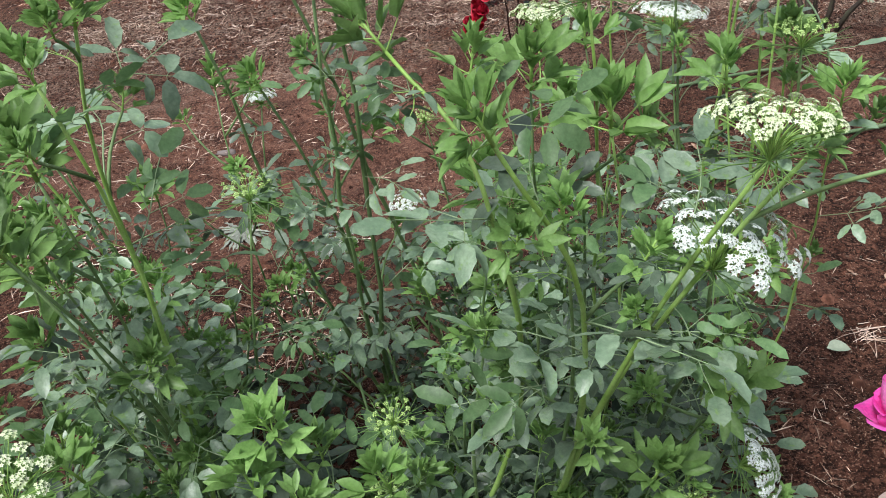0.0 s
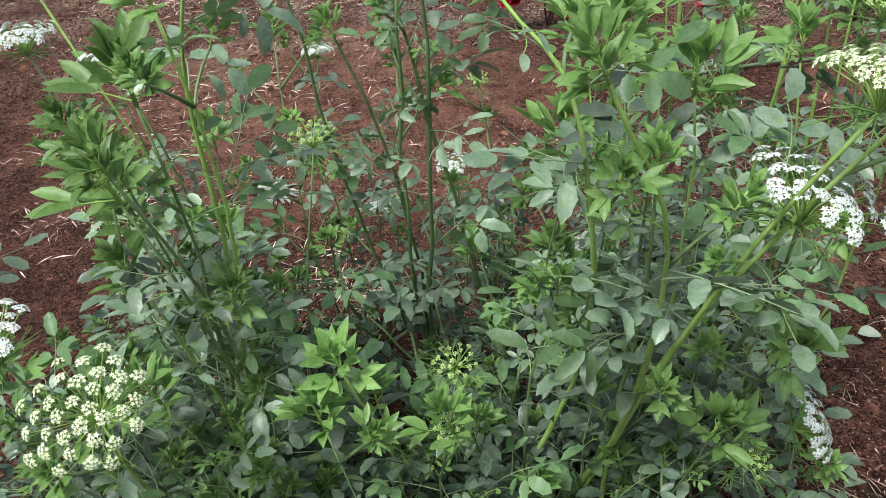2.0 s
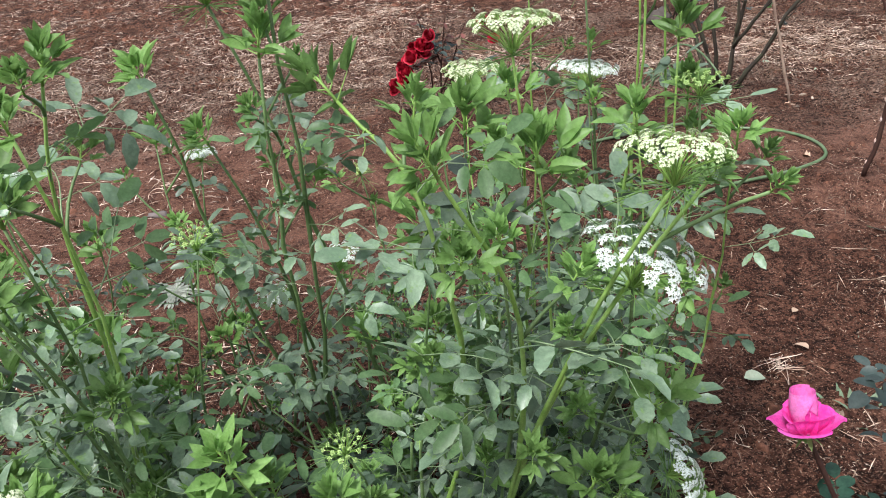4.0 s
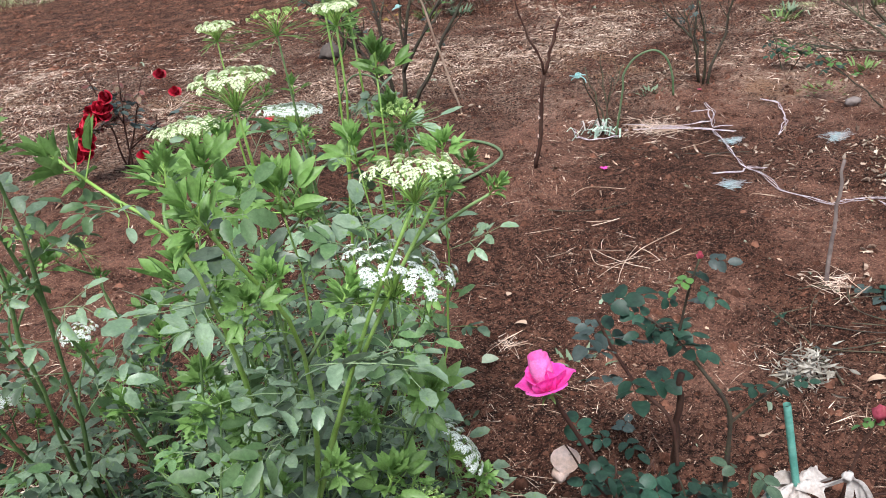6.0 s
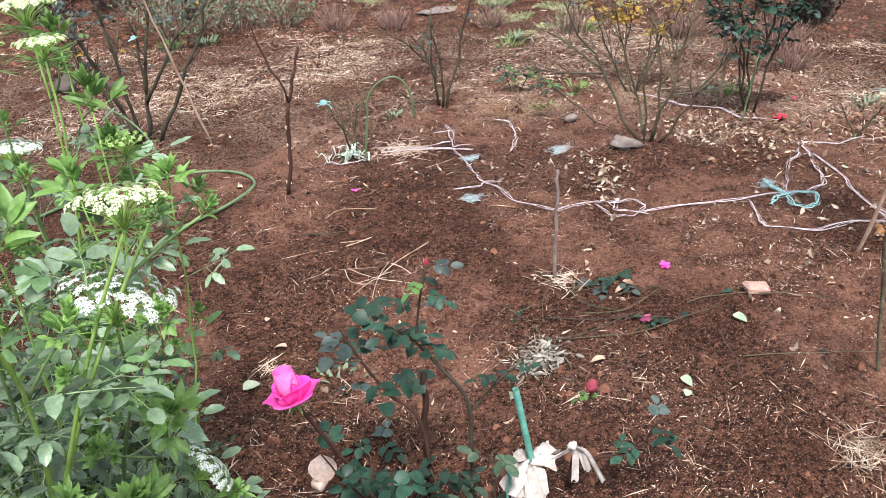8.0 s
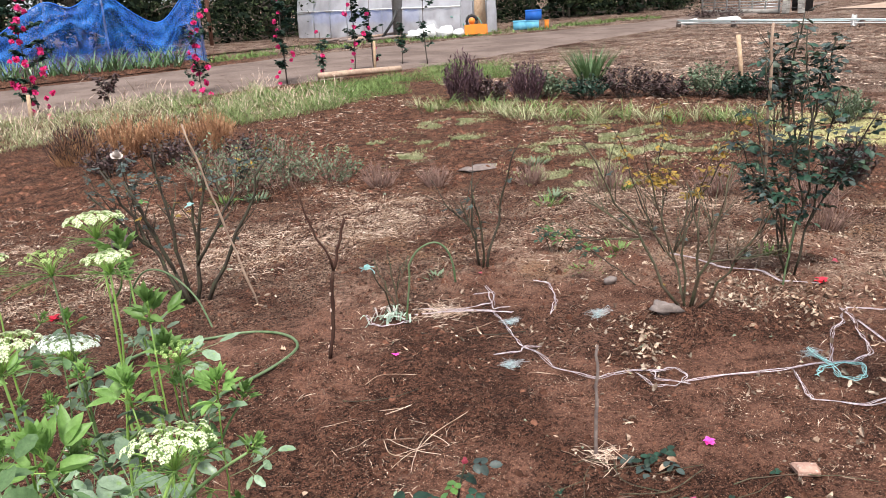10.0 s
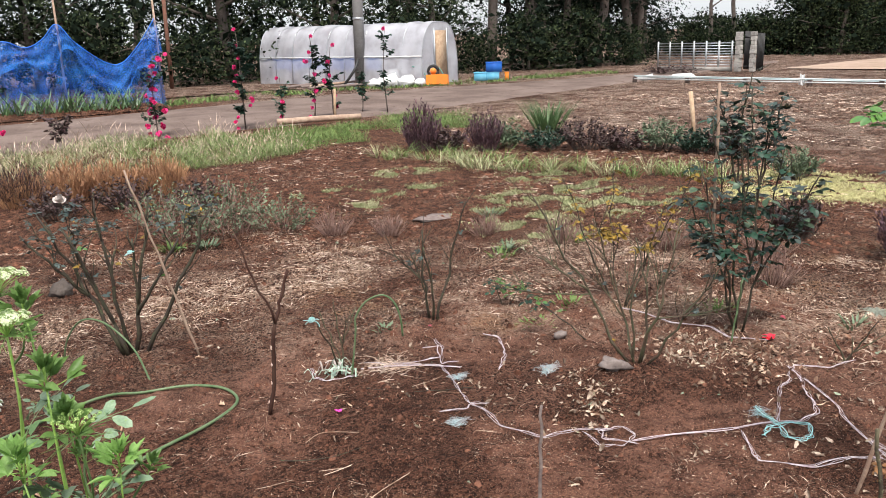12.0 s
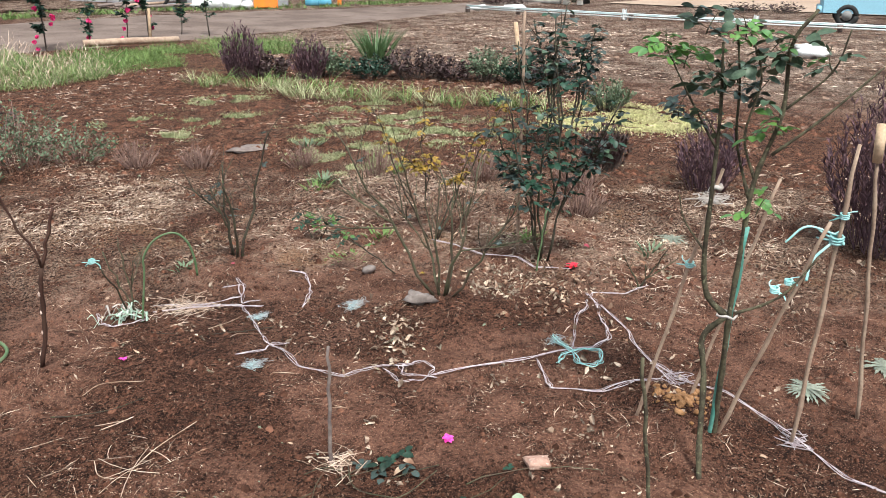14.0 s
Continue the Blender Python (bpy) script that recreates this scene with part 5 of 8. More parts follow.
for (_x, _y, _z), _n, _set in (((2.772, 0.735, 1.33), 5, R_LEAF_BRIGHT), ((2.785, 0.69, 1.29), 5, R_LEAF_BRIGHT), ((2.81, 0.6, 1.24), 7, R_LEAF_GREY + R_LEAF_BRIGHT[:1]), ((2.83, 0.532, 1.38), 6, R_LEAF_BRIGHT[:2] + R_LEAF_GREY),
                               ((2.844, 0.487, 1.31), 6, R_LEAF_GREY + R_LEAF_BRIGHT[:1]), ((2.785, 0.69, 1.14), 5, R_LEAF_OLD), ((2.80, 0.64, 1.39), 5, R_LEAF_GREY + R_LEAF_OLD), ((2.87, 0.42, 1.1), 3, R_LEAF_BRIGHT),
                               ((2.86, 0.44, 0.86), 2, R_LEAF_BRIGHT), ((2.9, 0.3, 1.3), 3, R_LEAF_BRIGHT[:1] + R_LEAF_GREY), ((2.84, 0.5, 1.2), 5, R_LEAF_OLD + R_LEAF_GREY), ((2.815, 0.58, 1.1), 4, R_LEAF_GREY), ((2.865, 0.41, 1.33), 5, R_LEAF_GREY), ((2.87, 0.55, 1.25), 5, R_LEAF_GREY)):
    _c = bend(_F(_x, _y, _z), _F(_x + _fr.uniform(-.04, .04), _y + _fr.uniform(-.05, .05), _z + 0.07), 0.1, n=4)
    part("twig", Geo().tube(_c, 0.0022, 0.0012, 5), CANE_MOSS, _f)
    leaves_along(_f, _c, 0.0, 1.0, _n + 2, _set, 0.82, _fr)

# ---- shrubs and borders farther off ----
def twig_shrub(name, label, category, at, w, h, n, stem_mat, leaf_mat, seed, leaf=0.02, per=10, upright=0.6, group="", slim=0.3):
    """A shrub of thin stems, some of them parts of their own, with small leaves in one mesh."""
    r = random.Random(seed)
    x, y = at
    p = thing(name, label, category, (x, y, gz(x, y) - 0.01), group)
    fol = Geo()
    for k in range(n):
        az, rr = r.uniform(0, 6.28), w * 0.5 * math.sqrt(r.random())
        b = Vector((rr * math.cos(az), rr * math.sin(az), 0))
        hh = h * r.uniform(0.6, 1.0) * (1 - 0.45 * (2 * rr / w) ** 2)
        t = Vector((b.x * (1.6 - upright), b.y * (1.6 - upright), hh))
        pts = bend(b * 0.45, t, r.uniform(-.12, .12), n=4, wob=0.03, rnd=r)
        if k < 9:
            part("branch", Geo().tube(pts, 0.006, 0.002, 4), stem_mat, p)
        else:
            fol.tube(pts, 0.0035, 0.0015, 3, 1, cap=False)
        for j in range(per):
            q, d = along(pts, r.uniform(0.25, 1.0))
            a2 = r.uniform(0, 6.28)
            v = (d * upright + Vector((math.cos(a2), math.sin(a2), r.uniform(-0.2, 0.6))) * (1.1 - upright)).normalized()
            s = leaf * r.uniform(0.6, 1.4)
            fol.flake(aim(q, v, r.uniform(-1, 1)), s, s * slim * 1.15)
    part("foliage", fol, [leaf_mat, stem_mat], p)
    return p


twig_shrub("heather_shrub", "tall purple-brown heather shrub with upright wispy stems", "shrub", (5.62, 0.42), 1.0, 1.2, 170, PURPLE, PURPLE, 1, 0.055, 30, 0.72, "", 0.13)
twig_shrub("heather_shrub", "purple-brown heather shrub among leaf litter", "shrub", (6.3, 1.78), 0.6, 0.6, 110, PURPLE, PURPLE, 2, 0.045, 20, 0.7, "", 0.15)
twig_shrub("heather_shrub", "purple-grey heather shrub in the border row", "shrub", (7.87, 8.97), 0.8, 0.78, 150, PURPLE, PURPLE, 3, 0.06, 14, 0.8, "border shrubs", 0.2)
twig_shrub("heather_shrub", "plum-coloured heather shrub in the border row", "shrub", (8.4, 8.2), 0.7, 0.66, 140, PURPLE, PURPLE, 4, 0.05, 14, 0.75, "border shrubs", 0.22)
for _i, (_x, _y, _w, _h) in enumerate(((8.15, 8.7, 0.5, 0.42), (8.75, 8.15, 0.5, 0.4), (9.0, 7.6, 0.6, 0.42), (9.35, 7.15, 0.6, 0.46), (9.65, 6.7, 0.6, 0.42), (9.9, 6.25, 0.55, 0.45), (10.0, 5.75, 0.5, 0.38), (10.15, 5.35, 0.5, 0.4))):
    twig_shrub("azalea_shrub", "low azalea with dark plum leaves in the border row", "shrub", (_x, _y), _w * 1.15, _h * (0.9 + 0.3 * (_i % 2)), 60, BARK, (PURPLE_DARK, SAGE, ROSE_LEAF, PURPLE_DARK)[_i % 4], 10 + _i, 0.045, 20, 0.4, "border shrubs", 0.5)
for _i, (_x, _y) in enumerate(((2.45, 9.15), (2.9, 8.95), (3.3, 8.8), (3.75, 8.6))):
    twig_shrub("heath_shrub", "low heath with rusty orange dry stems", "shrub", (_x, _y), 0.85, 0.5, 230, RUST, RUST if _i != 0 else PURPLE_DARK, 30 + _i, 0.05, 12, 0.85, "heath row", 0.11)
for _i, (_x, _y) in enumerate(((2.5, 8.2), (3.1, 8.0), (3.7, 7.6))):
    twig_shrub("azalea_shrub", "low shrub with dull purple-green leaves", "shrub", (_x, _y), 0.6, 0.36, 60, BARK, PURPLE_DARK, 38 + _i, 0.035, 16, 0.4, "heath row", 0.5)
for _i, (_x, _y, _w, _h) in enumerate(((2.95, 6.3, 0.6, 0.42), (3.35, 6.2, 0.62, 0.48), (3.75, 6.05, 0.55, 0.36), (3.55, 6.75, 0.7, 0.5), (3.05, 6.95, 0.6, 0.45))):
    twig_shrub("herb_shrub", "sprawling grey-green herb shrub", "shrub", (_x, _y), _w * 1.2, _h, 55, TWIG, SAGE, 45 + _i, 0.032, 12, 0.45, "grey-green herbs", 0.4)
for _i, (_x, _y, _w, _h) in enumerate(((4.0, 5.6, 0.4, 0.27), (4.25, 5.15, 0.35, 0.22), (4.85, 4.6, 0.36, 0.22), (5.0, 3.9, 0.4, 0.3), (5.1, 2.2, 0.42, 0.3), (5.4, 3.2, 0.4, 0.32), (5.7, 2.55, 0.5, 0.3))):
    twig_shrub("dwarf_shrub", "leafless dwarf shrub of pinkish dry twigs", "shrub", (_x, _y), _w, _h, 70, TWIG, TWIG, 55 + _i, 0.03, 5, 0.6, "dwarf shrubs", 0.12)
twig_shrub("evergreen_shrub", "low dark evergreen shrub behind the tall rose", "shrub", (6.27, 2.62), 0.5, 0.42, 90, BARK, PURPLE_DARK, 65, 0.04, 18, 0.7, "", 0.35)
twig_shrub("evergreen_shrub", "small dark shrub at the field's edge", "shrub", (8.9, 3.9), 0.6, 0.4, 70, BARK, SAGE, 66, 0.05, 14, 0.6, "", 0.3)


def strap_tuft(name, label, at, n, h, wd, mat, seed, spread=0.25, group="", droop=0.6):
    r, g = random.Random(seed), Geo()
    p = thing(name, label, "plant", (at[0], at[1], gz(*at) - 0.01), group) if name == "leek" or n < 70 and at[0] < 6 and at[1] < 7 else None
    for i in range(n):
        if p:
            g = Geo()
        az = r.uniform(0, 6.28)
        b = Vector((math.cos(az), math.sin(az), 0)) * spread * r.random()
        v = Vector((math.cos(az) * 0.5, math.sin(az) * 0.5, 1.0))
        g.leaf(aim(b, v, r.uniform(-.6, .6)), h * r.uniform(0.6, 1.1), wd, 0.2, r.uniform(0.1, droop), 4, 0, 0.0, 0.6)
        if p:
            part("leaf", g, mat, p)
    if p:
        return p
    return solid(name, g, mat, label, "plant", (at[0], at[1], gz(*at) - 0.01), group)


strap_tuft("strappy_plant", "clump of upright strappy green leaves", (10.5, 8.85), 200, 0.66, 0.014, LEAF_FRESH, 3, 0.2, "", 0.25)
_r = random.Random(12)
for _i in range(74):  # row of bulbs in front of the border
    _s = _i / 73
    _x, _y = 7.15 + 1.15 * _s + 0.25 * math.sin(_s * 9) + _r.uniform(-.4, .3), 8.9 - 4.5 * _s + _r.uniform(-.3, .3)
    strap_tuft("bulb_plant", "small clump of pale green bulb leaves", (_x, _y), 20, _r.uniform(0.18, 0.34), 0.007, GRASS if _i % 2 else GRASS_DRY, 100 + _i, 0.12, "row of bulb plants", 0.9)
for _i, (_x, _y, _n, _h) in enumerate(((3.5, 2.8, 66, 0.055), (2.8, 3.33, 30, 0.05), (5.14, 3.85, 40, 0.12), (4.53, 4.03, 40, 0.1), (3.87, 2.87, 26, 0.07), (5.34, 5.04, 40, 0.12), (4.37, 3.93, 30, 0.1), (3.0, 6.0, 60, 0.1), (2.75, 6.1, 50, 0.1), (1.1, 1.55, 16, 0.05), (4.45, 2.2, 30, 0.1), (4.7, 1.5, 24, 0.08))):
    strap_tuft("weed", "small bright green weed on the soil", (_x, _y), _n, _h, 0.012, GRASS if _i % 2 == 0 else SAGE, 150 + _i, 0.09 if _i else 0.16, "weeds", 0.8)


def rosette(at, seed, size=0.13, mat=None):
    r = random.Random(seed)
    p = thing("rosette_weed", "flat grey-green rosette weed on the soil", "plant", (at[0], at[1], gz(*at)), "weeds")
    for i in range(44):
        az = i * 2.4
        g = Geo().leaf(aim((0, 0, 0.012), (math.cos(az), math.sin(az), r.uniform(0.0, 0.22))), size * r.uniform(0.4, 1.1), size * 0.11, 0.4, 0.25, 9, 0, 0.45, 0.7)
        part("leaf", g, mat or WEED_GREY, p)


rosette((3.53, 0.33), 1, 0.115)
rosette((3.9, 0.12), 2, 0.12)
rosette((5.0, 1.5), 3, 0.12)
rosette((0.15, 2.1), 4, 0.09)
rosette((-0.85, 2.45), 5, 0.12)

# ---- grass ----
def blades(name, label, category, spots, mat, seed, wd=0.008, segs=2):
    """Grass: spots yields x, y, height."""
    r, g = random.Random(seed), Geo()
    for x, y, h, *lift in spots:
        az = r.uniform(0, 6.28)
        v = Vector((math.cos(az) * 0.55, math.sin(az) * 0.55, 1.0))
        v.z = r.uniform(0.35, 1.2)
        g.flake(aim((x, y, gz(x, y) - 0.004 + (lift[0] if lift else 0)), v, r.uniform(-1, 1)), h * r.uniform(0.6, 1.2), wd * r.uniform(0.8, 1.6))
    return solid(name, g, mat, label, category, kind="stuff")


def verge(n, seed, x0, x1, h):
    r = random.Random(seed)
    while n:
        x = r.uniform(x0, x1)
        near = 10.25 + 0.35 * math.sin(x * 0.9) + (0.3 if x > 8 else 0) + 0.5 * noise.noise(Vector((x * 1.3, 0, 3)))
        far = 13.5 + 0.3 * noise.noise(Vector((x * 1.5, 4, 3))) - (0.9 if 5.6 < x < 8.0 else 0) - (0.75 if 7.8 < x < 10.3 else 0)
        y = r.uniform(near, far)
        if noise.noise(Vector((x * 1.1, y * 1.1, 8))) > r.uniform(-0.4, 0.15):
            n -= 1
            high = h * (0.62 + 0.9 * noise.noise(Vector((x * 2, y * 2, 1)))) * (0.55 if y > 12.2 and x > 7 else 1)
            yield x, y, high * 0.7, max(0, high) * 1.1 * r.random() ** 2  # a sprawling mat: blades root on one another


blades("verge_grass", "pale dry grass along the farm track", "grass", verge(46000, 1, -5, 6.5, 0.2), GRASS_DRY, 1, 0.005)
blades("verge_grass", "fresh green grass along the farm track", "grass", verge(34000, 2, 4.6, 11.5, 0.19), GRASS, 2, 0.005)
blades("verge_straw", "bleached dry grass stalks along the track", "grass", verge(7000, 7, -5, 7.0, 0.36), STRAW, 7, 0.005)
_r = random.Random(5)


def far_verge():
    for _ in range(5000):
        x = _r.uniform(2, 27)
        y = 20.2 + 1.2 * math.exp(-((x - 13) / 5) ** 2) - max(0, x - 16) * 0.1 + abs(_r.gauss(0, 0.9))
        if noise.noise(Vector((x * .7, y * .7, 2))) > -0.1:
            yield x, y, 0.15


blades("far_verge_grass", "short grass on the far side of the track", "grass", far_verge(), GRASS, 3, 0.025)


def patches(spots, n, seed, h, gap=0.0):
    r = random.Random(seed)
    for px, py, sx, sy in spots:
        for _ in range(int(n * sx * sy * 6)):
            x, y = r.gauss(px, sx * 0.5), r.gauss(py, sy * 0.5)
            if noise.noise(Vector((x * 4, y * 4, 7))) > gap:
                yield x, y, h * r.uniform(0.5, 1.4)


MOSSY = ((6.5, 7.6, 0.6, 0.25), (5.65, 6.6, 0.45, 0.25), (5.0, 7.2, 0.4, 0.2), (5.3, 5.0, 0.35, 0.3), (6.15, 5.4, 0.5, 0.35), (5.4, 4.55, 0.45, 0.35), (5.1, 4.2, 0.35, 0.3), (7.05, 5.3, 0.6, 0.4), (6.5, 4.8, 0.6, 0.4), (6.2, 4.4, 0.5, 0.3), (6.9, 4.3, 0.6, 0.4), (7.3, 6.2, 0.5, 0.3), (4.8, 6.3, 0.3, 0.2))
blades("moss_patch", "patches of low yellow-green moss and grass on the soil", "moss", patches(MOSSY, 5200, 4, 0.03, 0.05), MOSS, 4, 0.006)
blades("lawn_patch", "straw-yellow patch of short lawn", "lawn", patches(((8.0, 3.75, 0.45, 0.4), (8.3, 3.3, 0.45, 0.4), (8.45, 2.95, 0.5, 0.35), (8.9, 3.5, 0.5, 0.5), (9.0, 4.0, 0.4, 0.4)), 6500, 5, 0.025, -0.3), LAWN, 5, 0.006)

# ---- saplings along the track ----
def track_sapling(at, h, flowers, leaves, label, seed, w=0.3, mat=None):
    r = random.Random(seed)
    p = thing("flowering_sapling", label, "sapling", (at[0], at[1], 0.0), "saplings along the track")
    trunk = bend((0, 0, 0), (r.uniform(-.08, .08), r.uniform(-.08, .08), h), 0.03, n=7, wob=0.01, rnd=r)
    part("trunk", Geo().tube(trunk, 0.014, 0.005, 6), BARK, p)
    fol, flo = Geo(), Geo()
    for k in range(12):
        q, d = along(trunk, r.uniform(0.12, 0.9))
        az = r.uniform(0, 6.28)
        e = q + Vector((math.cos(az) * w, math.sin(az) * w, r.uniform(0.1, 0.35))) * r.uniform(0.4, 1.0)
        b = bend(q, e, 0.08, n=4)
        part("branch", Geo().tube(b, 0.006, 0.002, 4), BARK, p)
        for j in range(leaves * 4):
            c, _d = along(b, r.uniform(0.2, 1))
            a2 = r.uniform(0, 6.28)
            fol.leaf(aim(c, (math.cos(a2), math.sin(a2), r.uniform(-.4, .5)), r.uniform(-1, 1)), r.uniform(0.06, 0.1), 0.045, 0.2, 0.2, 3)
    for k in range(int(flowers * 1.5)):
        q, d = along(trunk, 1.0 - 0.85 * (k / max(flowers, 1)) ** 0.8)
        q = q + Vector((r.uniform(-1, 1), r.uniform(-1, 1), r.uniform(-.3, .3))) * w * 0.55
        big = r.uniform(0.04, 0.07)
        for j in range(12):
            v = Vector((r.gauss(0, 1), r.gauss(0, 1), r.gauss(0, 1))).normalized()
            flo.leaf(aim(q, v, r.uniform(-2, 2)), big, big * 1.1, 0.3, 0.1, 3)
    part("foliage", fol, mat or ROSE_LEAF, p)
    if flowers:
        part("blossom", flo, MAGENTA, p, "magenta-red blossoms")


track_sapling((3.13, 13.3), 1.75, 24, 12, "sapling with magenta blossoms and dark leaves by the track", 1, 0.42)
track_sapling((6.03, 14.0), 1.45, 16, 5, "thin sapling with pink-red blossoms along its stem", 2, 0.3)
track_sapling((7.68, 13.9), 1.8, 9, 16, "bushy sapling with a few red blossoms at its top", 3, 0.32)
track_sapling((9.55, 14.4), 1.7, 7, 7, "slim sapling with red blossoms", 4, 0.28)
track_sapling((9.98, 14.3), 1.45, 5, 7, "slim staked sapling with few red blossoms", 5, 0.28)
track_sapling((11.25, 14.1), 1.75, 1, 5, "nearly bare sapling by the track", 6, 0.25)
track_sapling((11.0, 14.7), 0.8, 0, 4, "small bare sapling by the track", 7, 0.15)
track_sapling((4.3, 13.6), 0.55, 0, 5, "small bare shrublet by the track", 8, 0.3, PURPLE_DARK)
track_sapling((8.6, 14.1), 0.9, 2, 3, "thin young sapling by the track", 9, 0.15)
for _x, _y, _h in ((9.92, 14.2, 0.6), (2.95, 13.15, 0.42)):
    solid("stake", Geo().tube([(0, 0, -0.05), (0.02, 0, _h * 0.5), (0.03, 0, _h)], 0.03, 0.028, 7), TIMBER, "short pale wooden stake", "stake", (_x, _y, 0), "wooden stakes")
solid("stake", Geo().tube([(0, 0, -0.05), (-0.02, 0.02, 0.35), (-0.05, 0.06, 0.72)], 0.035, 0.032, 6), TIMBER, "leaning pale wooden stake at the border row", "stake", (10.9, 6.35, 0), "wooden stakes")
_g = Geo().tube(smooth_line([(8.25, 13.7, 0.09), (9.0, 13.45, 0.1), (9.86, 13.2, 0.09)], 4), 0.065, 0.06, 9)
solid("log", _g, BAMBOO, "pale fallen log on the grass verge", "log")

# ---- blue net over a leek bed ----
def build_net():
    p = thing("garden_net", "blue mesh net hung on poles round a leek bed", "net", (5.4, 22.0, 0))
    posts = ((0.35, 0.45, 3.0), (1.65, 0.02, 3.3), (3.9, -0.65, 3.2))
    for k, (x, y, h) in enumerate(posts):
        part("post", Geo().tube([(x, y, 0), (x + 0.02, y, h / 2), (x, y, h)], 0.03, 0.026, 7), BAMBOO if k else OLD_WOOD, p)
    line = [(-1.6, 0.7, 0.5), (-0.6, 0.55, 1.15), (0.35, 0.45, 1.75), (0.9, 0.25, 1.6), (1.3, 0.1, 1.8), (1.65, 0.02, 2.15), (2.0, -0.1, 1.7), (2.6, -0.3, 1.2), (3.0, -0.42, 1.15), (3.45, -0.55, 1.6), (3.9, -0.65, 2.25)]
    top = smooth_line(line, 6)

    ties = (0.25, 0.46, 0.99)  # where the posts carry it; folds fan out from there

    def fold(u, v):
        w = 0.0
        for c in ties:
            d = (u - c) / (0.05 + 0.35 * (1 - v))
            w += math.exp(-d * d) * math.sin(d * 16 + c * 20) * (0.35 + 0.65 * (1 - v))
        return 0.13 * w + 0.12 * noise.noise(Vector((u * 22, v * 2.2, 1)))

    def fn(u, v):
        q, _ = along(top, u)
        s = fold(u, v)
        return (q.x + 0.3 * s, q.y - 0.25 * (1 - v) + s, 0.03 + (q.z - 0.03) * v)
    part("net", Geo().sheet(fn, 200, 16), NET, p)

    def swag(u, v):  # a second layer hangs over the cord, its hem in festoons
        q, _ = along(top, u)
        hem = 0.35 + 0.5 * abs(math.sin(u * 11)) + 0.15 * noise.noise(Vector((u * 9, 4, 0)))
        s = 0.06 * math.sin(v * 14 + u * 18) + 0.06 * noise.noise(Vector((u * 30, v * 5, 9)))
        return (q.x + s * 0.4, q.y - 0.1 - 0.22 * v + s, max(0.05, q.z - hem * v * min(1.0, q.z)))
    part("net_overhang", Geo().sheet(swag, 160, 8), NET, p)
    part("top_cord", Geo().tube([q + Vector((0, -0.01, 0)) for q in top], 0.014, None, 5), BLUE, p)


build_net()
_r = random.Random(31)
for _i in range(46):
    _row = _i % 2
    strap_tuft("leek", "upright green leek in the netted bed", (3.6 + _i * 0.105 + _r.uniform(-.05, .05), 20.9 - 0.04 * _i * 0.3 + 0.35 * _row), 9, 0.75, 0.035, LEAF_FRESH if _i % 3 else LEAF, 300 + _i, 0.06, "leeks", 0.35)
_g = Geo().sheet(lambda u, v: (2.4 + 6.6 * u, 20.2 + 2.0 * v, 0.12 * math.sin(math.pi * v) ** 0.5 + 0.03 * noise.noise(Vector((u * 20, v * 6, 0)))), 60, 8)
solid("ground_leek_bed", _g, SOIL, "raised bed of dark soil", "soil bed", kind="structure")
_g = Geo().sheet(lambda u, v: (9.3 + 6.0 * u, 24 + 4.5 * v, 0.02 + 0.05 * noise.noise(Vector((u * 14, v * 9, 5)))), 24, 12)
solid("ground_dark_bed", _g, SOIL, "dark dug soil bed before the trees", "soil bed", kind="structure")
solid("iron_post", Geo().tube([(0, 0, 0), (0.02, 0, 2), (0.05, 0, 4.2)], 0.07, 0.065, 8), RUSTY, "tall rusty iron post", "post", (12.6, 28.2, 0))

